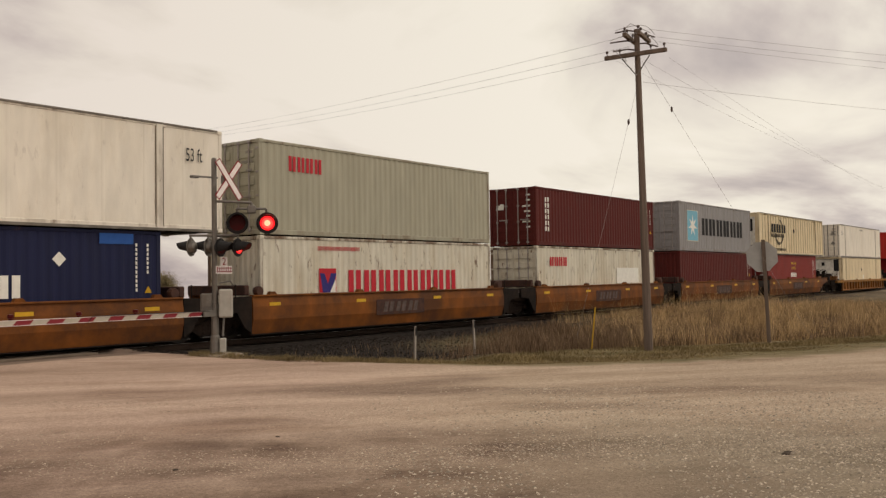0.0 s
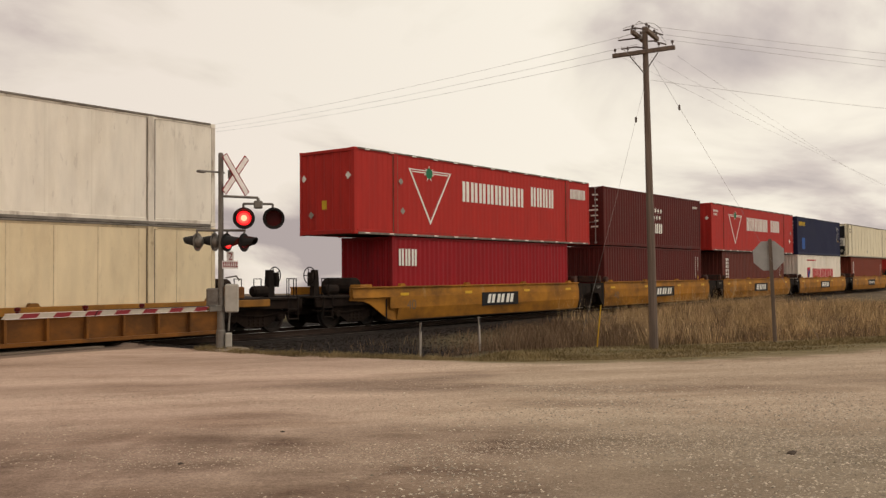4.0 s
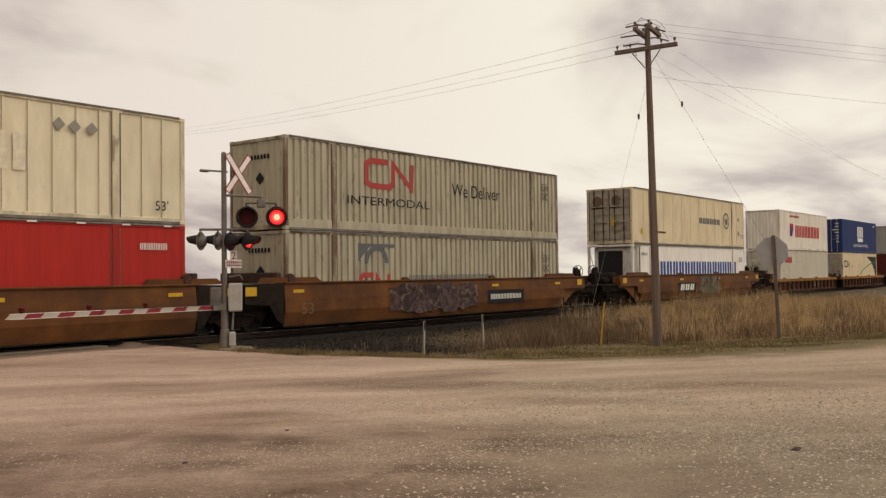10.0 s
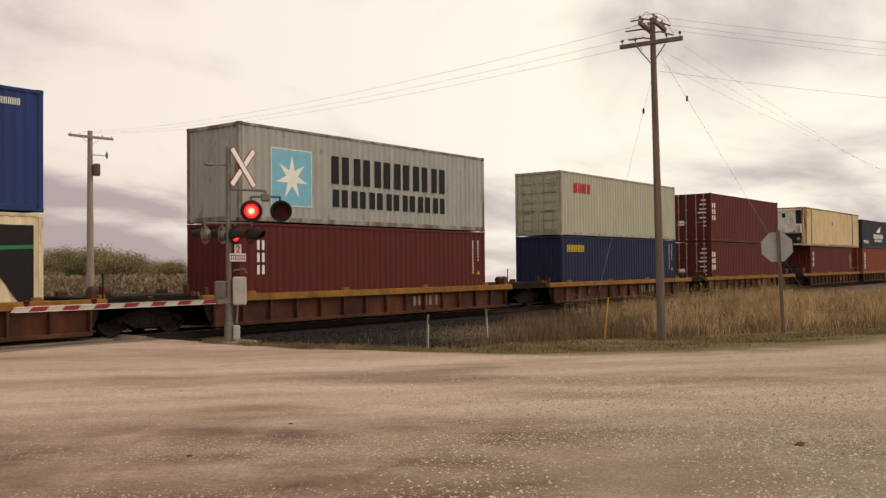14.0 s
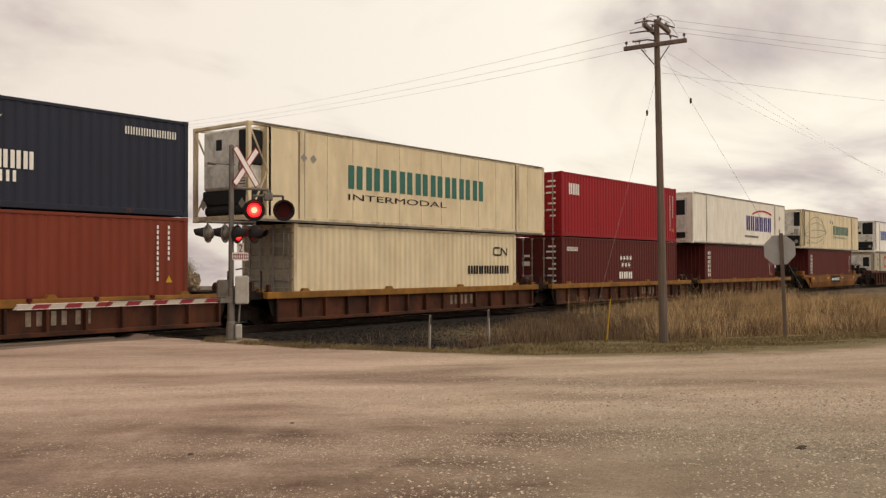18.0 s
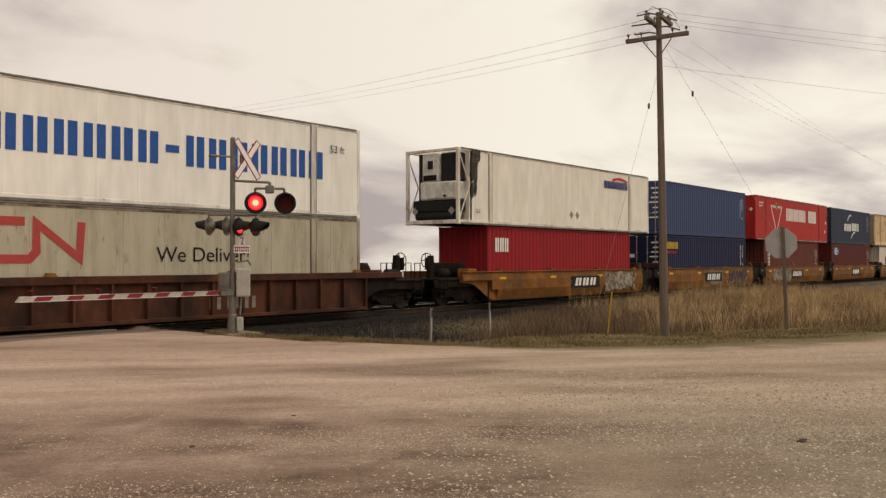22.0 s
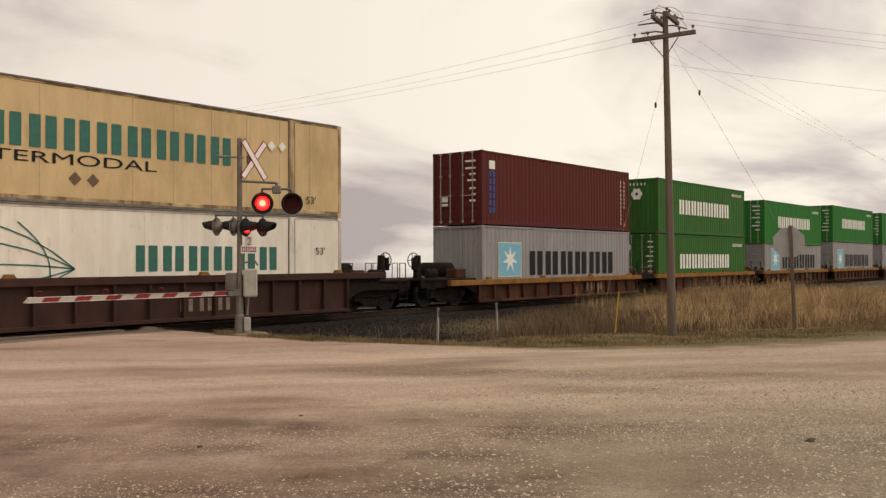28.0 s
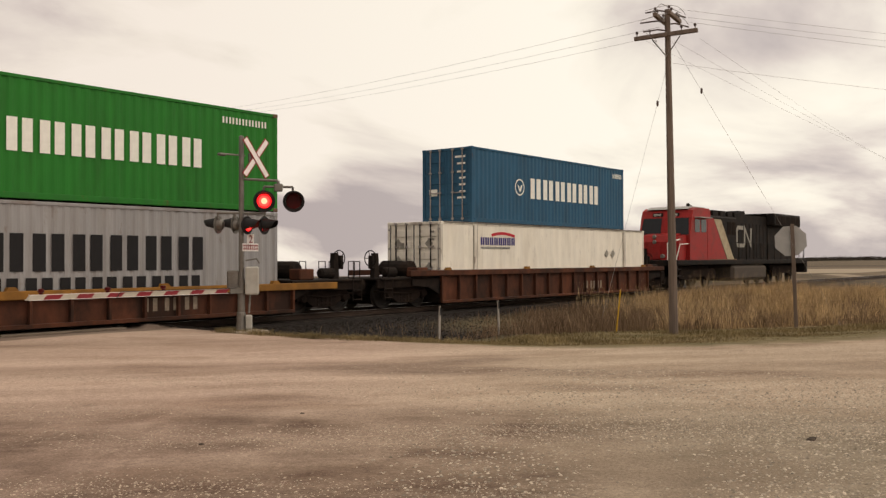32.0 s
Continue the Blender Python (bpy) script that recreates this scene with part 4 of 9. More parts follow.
        if bright:
            un = part("cooling_unit", lambda: Shape().box(0.3, open_end + 0.01, y0 + 0.22, -y0 - 0.22, 0.3, H - 0.14, 0.06), UNITWHITE, ob, key=(*key, "bright"))
            part("fan_recess", lambda: Shape().box(0.27, 0.3, y0 + 0.72, -y0 - 0.5, 0.62, H - 0.32, 0.05), RUBBER, un, key=key)
            part("unit_panel", lambda: Shape().box(0.275, 0.3, y0 + 0.3, y0 + 0.66, 0.62, H - 0.3, 0.01), UNITWHITE, un, key=(*key, "bright"))
        elif wide:
            un = part("cooling_unit", lambda: Shape().box(0.12, open_end + 0.01, y0 + 0.2, -y0 - 0.62, 0.95, H * 0.57, 0.05), UNITWHITE, ob, key=(*key, "wide"))
            part("unit_hood", lambda: Shape().box(0.16, open_end, y0 + 1.08, -y0 - 0.7, H * 0.57, H - 0.12, 0.05), UNITWHITE, un, key=key)
            part("grille", lambda: Shape().box(0.135, 0.162, y0 + 1.16, -y0 - 0.78, H * 0.585, H * 0.66, 0.008), STEEL, un, key=(*key, "wide"))
            part("fan_recess", lambda: Shape().box(0.3, open_end, y0 + 0.2, y0 + 1.08, H * 0.57, H - 0.14, 0.05), RUBBER, un, key=(*key, "wide"))
            part("side_column", lambda: Shape().box(0.22, open_end, -y0 - 0.7, -y0 - 0.5, 0.9, H - 0.15, 0.02), RUBBER, un, key=key)
            for q in (0.0, 0.62):
                part("unit_panel", lambda: Shape().box(0.1, 0.121, y0 + 0.3, y0 + 0.86, 1.02, H * 0.55, 0.006), UNITWHITE, un, key=(*key, "wide"), at=Matrix.Translation((0, q, 0)))
        else:
            un = part("cooling_unit", lambda: Shape().box(0.14, open_end + 0.01, y0 + 0.24, -y0 - 0.32, 0.95, H - 0.14, 0.06), UNITWHITE, ob, key=key)
            part("grille", lambda: Shape().box(0.105, open_end, y0 + 0.2, y0 + 0.62, H * 0.56, H - 0.17, 0.07), RUBBER, un, key=key)
            part("unit_panel", lambda: Shape().box(0.118, 0.142, y0 + 1.12, -y0 - 0.42, H * 0.62, H - 0.25, 0.006), UNITWHITE, un, key=(*key, "upper"))
            part("unit_panel", lambda: Shape().box(0.122, 0.142, y0 + 0.62, -y0 - 0.42, 1.02, H * 0.58, 0.006), UNITWHITE, un, key=key)
            for q in range(5):
                part("vent_slat", lambda: Shape().box(0.13, 0.145, y0 + 0.3, y0 + 0.58, 0, 0.03, 0.004), RUBBER, un, key="slat", at=Matrix.Translation((0, 0, 1.08 + 0.08 * q)))
        if not bright:
            part("unit_badge", lambda: Shape().box(0.0, 0.02, 0.05, 0.3, H * 0.74, H * 0.85), RUBBER, un, key=(*key, wide), at=Matrix.Translation((0.142 if wide else 0.1, 0, 0)))
        part("latch", lambda: Shape().box(0.085, 0.13, y0 + 0.66, y0 + 0.8, 1.05, 1.13, 0.005), RUBBER, un, key=key)
        part("fan_opening", lambda: Shape().box(0.2, open_end, y0 + 0.2, -y0 - 0.2, 0.5, 0.95, 0.04), RUBBER, un, key=key)
        part("fuel_tank", lambda: Shape().lathe((0.38, y0 + 0.3, 0.34), (0.38, -y0 - 0.3, 0.34), [(0, 0), (0, 0.16), (0.03, 0.2), (0.97, 0.2), (1, 0.16), (1, 0)], 14), RUBBER, un, key=key)
        for yy in (y0 + 0.4, -y0 - 0.4):
            part("placard", lambda: Shape().prism([(0, -0.16), (0.16, 0), (0, 0.16), (-0.16, 0)], -0.004, 0), INK["grey"], un, key="refplac", at=Matrix.Translation((0.1, yy, 0.52)) @ Matrix.Rotation(-math.pi / 2, 4, "Z"))
        if "sooty" in label:
            soot = Shape()
            rg = random.Random(2)
            for i in range(16):
                cx, cz = open_end + 0.12 + 0.5 * rg.random() ** 2, H * rg.uniform(0.45, 0.97)
                pts = [(cx + rg.uniform(0.05, 0.13) * math.cos(g * 0.7), min(H - 0.02, cz + rg.uniform(0.15, 0.4) * math.sin(g * 0.7))) for g in range(9)]
                soot.prism(pts, y0 - 0.016 - 0.0012 * i, y0 - 0.013)
            part("soot", soot, material("exhaust_soot", (0.07, 0.06, 0.05), 0.95, spread=0.5, grain=4, spec=0.05), ob)
    for m in marks:
        x = m[2] if m[0] in ("bars", "vbars", "text") else m[1]
        mark(ob, m, y0 + (0.006 if feet == 40 or 2.4 < x < L - 5 else -0.024), H)
    return ob



# ---- the well cars ----
HALF = 1.5
YELLOWTAPE = material("yellow_reflector", (0.62, 0.36, 0.02), 0.5, spread=0.1)
WORNPLATE = material("worn_dark_plate", (0.055, 0.026, 0.02), 0.8, spread=0.3, dirt=(0.16, 0.06, 0.02), dirt_amount=0.5, dirt_scale=3.0)
WORNINK = material("worn_plate_letters", (0.10, 0.07, 0.06), 0.8, spread=0.4)
RIBINK = material("faded_rib_letters", (0.24, 0.19, 0.14), 0.8, spread=0.3, dirt=(0.12, 0.06, 0.035), dirt_amount=0.7, dirt_scale=4.0)
SPRAY = {"green": spray_material("spray_grey_green", (0.165, 0.145, 0.1), (0.06, 0.042, 0.025)), "pale": spray_material("spray_grey_white", (0.32, 0.285, 0.23), (0.15, 0.09, 0.05)), "violet": spray_material("spray_dull_violet", (0.09, 0.06, 0.06), (0.2, 0.15, 0.1))}


def truck(car, x):
    """A two-axle truck under a car, its middle at x."""
    t = part("truck", lambda: Shape().box(-0.25, 0.25, -1.0, 1.0, 0.42, 0.72, 0.04).box(-0.18, 0.18, -0.3, 0.3, 0.7, 0.86, 0.03), TRUCK, car, key="bolster", at=Matrix.Translation((x, 0, 0)))

    # solid blocks in place of brake rigging, added to keep the wheel gaps dark
    for xx in (-0.62, 0.62):
        part("brake_rigging", lambda: Shape().box(-0.26, 0.26, -0.68, 0.68, 0.14, 0.46, 0.03), TRUCK, t, key="rigging", at=Matrix.Translation((xx, 0, 0)))

    def sideframe():
        s = Shape()
        s.prism([(-1.15, 0.62), (-0.85, 0.74), (-0.35, 0.84), (0.35, 0.84), (0.85, 0.74), (1.15, 0.62), (1.15, 0.4), (0.78, 0.42), (0.42, 0.2), (-0.42, 0.2), (-0.78, 0.42), (-1.15, 0.4)], -0.09, 0.09)
        for xx in (-0.3, -0.1, 0.1, 0.3):
            s.lathe((xx * 0.9, -0.02, 0.24), (xx * 0.9, -0.02, 0.5), [(0, 0.08), (0.2, 0.095), (0.4, 0.08), (0.6, 0.095), (0.8, 0.08), (1, 0.095)], 8)
        for xx in (-0.89, 0.89):
            s.lathe((xx, -0.16, 0.47), (xx, 0.0, 0.47), [(0, 0), (0, 0.1), (0.3, 0.14), (1, 0.15)], 12)
        return s
    for y in (-1.02, 1.02):
        part("sideframe", sideframe, TRUCK, t, key="sideframe", at=Matrix.Translation((0, y, 0)) @ (Matrix.Rotation(math.pi, 4, "Z") if y > 0 else Matrix()))
    for xx in (-0.89, 0.89):
        part("axle", lambda: Shape().tube((0, -0.8, 0), (0, 0.8, 0), 0.085, n=8), TRUCK, t, key="axle", at=Matrix.Translation((xx, 0, 0.47)))
        for y in (-0.76, 0.76):
            def wheel():
                sg = 1
                return Shape().lathe((0, -0.07, 0), (0, 0.07, 0), [(0, 0), (0, 0.12), (0.25, 0.13), (0.3, 0.36), (0.0, 0.38), (0.0, 0.455), (0.12, 0.47), (0.8, 0.47), (0.82, 0.5), (1.0, 0.5), (1.0, 0.38), (0.7, 0.36), (0.7, 0.13), (1.0, 0.12), (1, 0)], 24)
            part("wheel", wheel, WHEEL, t, key="wheel", at=Matrix.Translation((xx, y, 0.47)) @ (Matrix.Rotation(math.pi, 4, "Z") if y > 0 else Matrix()), smooth=False)
    return t


def brake_wheel(car, x, y, z):
    def make():
        s = Shape()
        for i in range(14):
            g0, g1 = 2 * math.pi * i / 14, 2 * math.pi * (i + 1) / 14
            s.tube((0, 0.27 * math.cos(g0), 0.27 * math.sin(g0)), (0, 0.27 * math.cos(g1), 0.27 * math.sin(g1)), 0.018, n=5)
        for i in range(5):
            g = 2 * math.pi * i / 5
            s.tube((0, 0, 0), (0, 0.27 * math.cos(g), 0.27 * math.sin(g)), 0.014, n=5)
        s.box(-0.02, 0.12, -0.1, 0.1, -0.35, 0.1, 0.02)
        return s
    part("brake_wheel", make, STEEL, car, key="bw", at=Matrix.Translation((x, y, z)))


SMALL_PLATE = (172.10, 191.90, 231.25, 452.20, 558.80, 578.70)


def big_plate_bars():
    """Three bold leaning blocks, each split by a slit."""
    s = Shape()
    for i in range(3):
        for a, b in ((0.0, 0.2), (0.29, 0.49)):
            x = 0.35 + i * 0.66 + a
            s.prism([(x, 0.08), (x + b - a, 0.08), (x + b - a + 0.1, 0.42), (x + 0.1, 0.42)], -0.008, -0.004)
    return s


def well_car(uL, length, kind, tone, pad, top, left, right, label, plate_at=0.62, slots=True):
    """A well car (or one unit of an articulated one). uL: the well load's left end at the start. left, right: half the gap to the
    neighbouring well, and how many trucks this unit carries at that end (0 or 1) and whether the side slopes up there."""
    ob = thing("well_car", pose(uL, MID_Y, 0), label, "railcar", "cars of the train")
    MOVING.append((ob, uL, MID_Y, 0.0))
    C = CARPAINT[tone]
    L = length
    z0 = 0.13
    key = (round(L, 2), kind, pad, top, left[1:], right[1:])
    (gl, tl, sl), (gr, tr, sr) = left, right
    ext = 1.75
    xl, xr = -pad, L + pad

    def outline(inset=0.0):
        p = []
        if sl and kind == "R":
            p += [(xl + 0.05, z0), (xl, z0 + 0.2), (xl, top)]
        elif sl:
            p += [(xl + 0.5, z0), (xl + 0.1, z0 + 0.1), (xl - ext * 0.45, 0.74), (xl - ext * 0.62, 0.84), (xl - ext, 0.88), (xl - ext, top - 0.06), (xl - ext + 0.2, top)]
        else:
            p += [(xl, z0), (xl, top)]
        if sr and kind == "R":
            p += [(xr, top), (xr, z0 + 0.2), (xr - 0.05, z0)]
        elif sr:
            p += [(xr + ext - 0.2, top), (xr + ext, top - 0.06), (xr + ext, 0.88), (xr + ext * 0.62, 0.84), (xr + ext * 0.45, 0.74), (xr - 0.1, z0 + 0.1), (xr - 0.5, z0)]
        else:
            p += [(xr, top), (xr, z0)]
        return p

    def side():
        s = Shape()
        if kind == "S":
            o = outline()
            s.prism(o, -HALF + 0.12, -HALF + 0.17)
            a = xl - (ext if sl else 0) + 0.03
            b = xr + (ext if sr else 0) - 0.03
            for z1, z2, d1, d2 in ((0.18, 0.58, 0.11, 0.0), (0.58, 0.96, 0.0, 0.0), (0.96, top - 0.02, 0.0, 0.05)):
                aa, bb = (xl + (0.55 if sl else 0.03), xr - (0.55 if sr else 0.03)) if z1 < 0.3 else (xl + (0.12 if sl else 0.03), xr - (0.12 if sr else 0.03)) if z1 < 0.8 else (a, b)
                s.quad((aa, -HALF + d1, z1), (bb, -HALF + d1, z1), (bb, -HALF + d2, z2), (aa, -HALF + d2, z2))
                if z1 >= 0.9 or not (sl or sr):
                    for xx in (aa, bb):
                        s.quad((xx, -HALF + d1, z1), (xx, -HALF + 0.125, z1), (xx, -HALF + 0.125, z2), (xx, -HALF + d2, z2))
            u0, u1 = xl + (0.55 if sl else 0.03), xr - (0.55 if sr else 0.03)
            s.quad((u0, -HALF + 0.11, 0.18), (u1, -HALF + 0.11, 0.18), (u1, -HALF + 0.14, z0), (u0, -HALF + 0.14, z0))
            s.box(a, b, -HALF - 0.01, -HALF + 0.2, top - 0.02, top + 0.03, 0.01)
        else:
            s.prism(outline(), -HALF + 0.14, -HALF + 0.18)
            s.box(xl, xr, -HALF + 0.0, -HALF + 0.2, z0 - 0.02, z0 + 0.08, 0.01)
        return s

    def mirrored():
        s = side()
        s.v = [(x, -y, z) for x, y, z in s.v]
        return s
    part("side_wall", side, C, ob, key=key)
    part("side_wall", mirrored, C, ob, key=(*key, "far"))
    if kind == "R":
        sill = CARPAINT["sill"] if tone != "darkbrown" and top < 1.2 else C
        a, b = xl - (ext if sl else 0.4), xr + (ext if sr else 0.4)
        for y in (-HALF, HALF - 0.2):
            part("top_sill", lambda: Shape().box(a, b, 0, 0.2, top - 0.2, top, 0.012), sill, ob, key=(*key, round(a, 1), round(b, 1)), at=Matrix.Translation((0, y, 0)))
        n = max(6, round((xr - xl) / 1.02))
        for y in (-HALF + 0.02,):
            for i in range(n + 1):
                x = xl + (xr - xl - 0.07) * i / n
                part("rib", lambda: Shape().box(0, 0.07, 0, 0.13, z0 + 0.05, top - 0.19, 0.008), C, ob, key=("rib", top), at=Matrix.Translation((x, y, 0)))
    part("well_floor", lambda: Shape().box(xl, xr, -HALF + 0.1, HALF - 0.1, z0, z0 + 0.03).box(xl, xl + 0.06, -HALF + 0.1, HALF - 0.1, z0, 0.9).box(xr - 0.06, xr, -HALF + 0.1, HALF - 0.1, z0, 0.9), STEEL, ob, key=key)
    for sg, g, tk, x, slope in ((-1, gl, tl, xl, sl), (1, gr, tr, xr, sr)):
        x1 = x + sg * (g - (0.45 if slope else 0.06))
        a, b = sorted((x, x1))

        def platform():
            s = Shape()
            s.box(a, b, -0.55, 0.55, 0.78, 1.02, 0.03)
            s.box(a, b, -1.36, 1.36, 0.98, 1.06, 0.02) if slope else s.box(a, b, -1.1, 1.1, 0.95, 1.04, 0.02)
            return s
        part("end_platform", platform, STEEL, ob, key=(*key, sg, round(g, 2)))
        if slope and kind == "R":
            part("end_bulkhead", lambda: Shape().prism([(0, z0 + 0.3), (0, top - 0.18), (sg * 1.5, top - 0.18), (sg * 1.5, 0.78), (sg * 0.6, 0.7)], -HALF + 0.14, -HALF + 0.2), STEEL, ob, key=("rbulk", top, sg), at=Matrix.Translation((x, 0, 0)))
        if not slope:
            xm = x + sg * 0.42
            if kind == "R":
                part("end_bulkhead", lambda: Shape().prism([(0, 0.2), (0, top - 0.2), (sg * (g - 0.1), top - 0.2), (sg * (g - 0.1), 0.86), (sg * 0.3, 0.84), (sg * 0.12, 0.35)], -HALF + 0.14, -HALF + 0.2), STEEL, ob, key=("rjoint", top, sg, round(g, 2)), at=Matrix.Translation((x, 0, 0)))
                for dx, wx, dy, hz in ((0.06, 0.12, -1.32, 0.22), (0.3, 0.2, -1.25, 0.1), (0.5, 0.1, -1.05, 0.3), (0.15, 0.3, 0.4, 0.16)):
                    part("bracket", lambda: Shape().box(0, wx, 0, 0.16, -0.05, hz, 0.015), WORNPLATE if hz > 0.15 else CARPAINT["sill"], ob, key=("bracket", wx, hz), at=Matrix.Translation((x + (dx if sg > 0 else -dx - wx), dy, top)))
                if sg > 0:
                    part("brake_reservoir", lambda: Shape().lathe((-0.3, 0, 0), (0.3, 0, 0), [(0, 0), (0, 0.1), (0.08, 0.15), (0.92, 0.15), (1, 0.1), (1, 0)], 14), WORNPLATE, ob, key="reservoir", at=Matrix.Translation((x + 0.55, -0.85, top + 0.16)))
                    part("reservoir_bracket", lambda: Shape().box(-0.34, -0.24, -0.16, 0.16, 0, 0.16, 0.01).box(0.24, 0.34, -0.16, 0.16, 0, 0.16, 0.01), STEEL, ob, key="resbracket", at=Matrix.Translation((x + 0.55, -0.85, top - 0.1)))
                    part("hose", lambda: Shape().line([(0, 0, 0), (0.12, -0.05, -0.2), (0.3, -0.08, -0.3), (0.5, -0.05, -0.2), (0.6, 0, 0)], 0.025), RUBBER, ob, key="hose", at=Matrix.Translation((x + 0.2, -1.25, 0.95)))
            else:
                part("end_bulkhead", lambda: Shape().prism([(0, 0.2), (0, top), (sg * (g - 0.1), top - 0.04), (sg * (g - 0.1), 0.86), (sg * 0.55, 0.8), (sg * 0.25, 0.35)], -HALF + 0.03, -HALF + 0.14), STEEL, ob, key=("bulk", top, sg, round(g, 2)), at=Matrix.Translation((x, 0, 0)))
                part("end_crossbeam", lambda: Shape().box(-0.1, 0.1, -1.32, 1.32, 0, 0.3, 0.03), WORNPLATE, ob, key="crossbeam", at=Matrix.Translation((x + sg * 0.05, 0, top + 0.02)))
                part("corner_guide", lambda: Shape().lathe((0, -0.1, 0), (0, 0.1, 0), [(0, 0), (0, 0.13), (0.2, 0.15), (0.8, 0.15), (1, 0.13), (1, 0)], 12), WORNPLATE, ob, key="cornerguide", at=Matrix.Translation((x - sg * 0.3, -HALF + 0.1, top + 0.14)))
            if kind == "S" and tone in ("yellow", "ochre") and sg < 0:
                o = new("end_mark", text_mesh("125-T", 0.13, 0.42, INK["grey"]))
                o.parent, o.matrix_basis = ob, Matrix.Translation((x - 0.75, -HALF + 0.024, top - 0.28))
            part("stake", lambda: Shape().tube((0, 0, 1.0), (0, 0, 1.62), 0.022, n=6), STEEL, ob, key="stake", at=Matrix.Translation((xm, -1.25, 0)))
        else:
            part("coupler", lambda: Shape().box(-0.1, 0.75, -0.11, 0.11, 0.68, 0.92, 0.03).box(0.55, 0.85, -0.17, 0.17, 0.64, 0.96, 0.05), TRUCK, ob, key="coupler", at=Matrix.Translation((x1, 0, 0)) @ (Matrix.Rotation(math.pi, 4, "Z") if sg < 0 else Matrix()))
            for y, h in ((-1.3, 1.75), (1.25, 1.6), (0.3, 1.7)):
                part("handrail", lambda: Shape().line([(0, 0, 1.0), (0, 0, 1.62), (0.3, 0, 1.62), (0.3, 0, 1.0)], 0.02), STEEL, ob, key="hr", at=Matrix.Translation((x1 - sg * 0.25 - 0.15, y, 0)))
            part("air_tank", lambda: Shape().lathe((0, -0.85, 1.36), (0, 0.65, 1.36), [(0, 0), (0, 0.2), (0.06, 0.28), (0.94, 0.28), (1, 0.2), (1, 0)], 14), STEEL, ob, key="tank", at=Matrix.Translation((x + sg * 0.75, 0.1, 0)))
            brake_wheel(ob, x1 - sg * 0.3, -0.55, 1.72)
            part("brake_stand", lambda: Shape().prism([(-0.14, 1.0), (-0.07, 1.9), (0.07, 1.9), (0.14, 1.0)], -0.1, 0.1), STEEL, ob, key="stand", at=Matrix.Translation((x1 - sg * 0.52, -0.55, 0)))
            part("valve_box", lambda: Shape().box(-0.3, 0.3, -0.25, 0.25, 0, 0.34, 0.03), C, ob, key="valve", at=Matrix.Translation((x + sg * 0.75, -0.95, 1.06)))
            part("brake_cylinder", lambda: Shape().lathe((-0.32, 0, 0.2), (0.32, 0, 0.2), [(0, 0), (0, 0.12), (0.1, 0.17), (0.85, 0.17), (1, 0.06), (1, 0)], 12), STEEL, ob, key="cyl", at=Matrix.Translation((x + sg * 2.0, -0.75, 1.05)))
            part("step_ladder", lambda: Shape().line([(0, 0, 0.35), (0, 0, 1.05)], 0.02).line([(0.4, 0, 0.35), (0.4, 0, 1.05)], 0.02).line([(0, 0, 0.4), (0.4, 0, 0.4)], 0.02).line([(0, 0, 0.7), (0.4, 0, 0.7)], 0.02), STEEL, ob, key="ladder", at=Matrix.Translation((x1 - sg * 0.3 - 0.2, -1.38, 0)))
        if tk:
            truck(ob, x + sg * ((1.2 if kind == "S" else 1.55) if slope else g))
    if kind == "S" and tone == "brown":
        for xa in (-1.2, L - 1.4):
            part("raised_side", lambda: Shape().prism([(0, 0), (0.15, 0.17), (2.3, 0.17), (2.6, 0)], 0, 0.12), C, ob, key="raised", at=Matrix.Translation((xa, -HALF + 0.03, top)))
        for xa in (xl - 1.5, xr + 1.0):
            part("reflector", lambda: Shape().box(0, 0.42, -0.008, 0, 0, 0.26), YELLOWTAPE, ob, key="bigrefl", at=Matrix.Translation((xa, -HALF - 0.004, top - 0.36)))
    for sg, g, x, slope in ((-1, gl, xl, sl), (1, gr, xr, sr)):
        a, b = sorted((x + sg * 0.05, x + sg * (g - (0.3 if slope else 0.0))))
        # black boxes added to stand for the shade in the car-end gaps
        part("draft_sill", lambda: Shape().box(a, b, -0.4, 0.4, 0.45, 0.98, 0.03), TRUCK, ob, key=("draft", *key, sg, round(g, 2)))
        part("side_sill", lambda: Shape().box(a, b, -1.3, -1.22, 0.72, 1.0, 0.01), TRUCK, ob, key=("draft", *key, sg, round(g, 2)))
        part("brake_rod", lambda: Shape().line([(a, -1.12, 0.62), ((a + b) / 2, -1.15, 0.5), (b, -1.12, 0.66)], 0.03), TRUCK, ob, key=("rod", *key, sg, round(g, 2)))
    # container guides along the sill, reflectors and plates
    for x in (0.15, L * 0.33, L * 0.66, L - 0.4):
        part("guide", lambda: Shape().prism([(0, 0), (0.05, 0.09), (0.22, 0.09), (0.3, 0)], 0, 0.14), C if kind == "S" else CARPAINT["sill"], ob, key="guide", at=Matrix.Translation((x, -HALF + 0.04, top + (0.03 if kind == "S" else 0.0))))
    if kind == "S":
        for x in (0.1, L * 0.32, L * 0.66, L - 0.7):
            part("reflector", lambda: Shape().box(0, 0.45, -0.006, 0, 0, 0.1), YELLOWTAPE, ob, key="refl", at=Matrix.Translation((x, -HALF - 0.002 + 0.0, top - 0.3)))
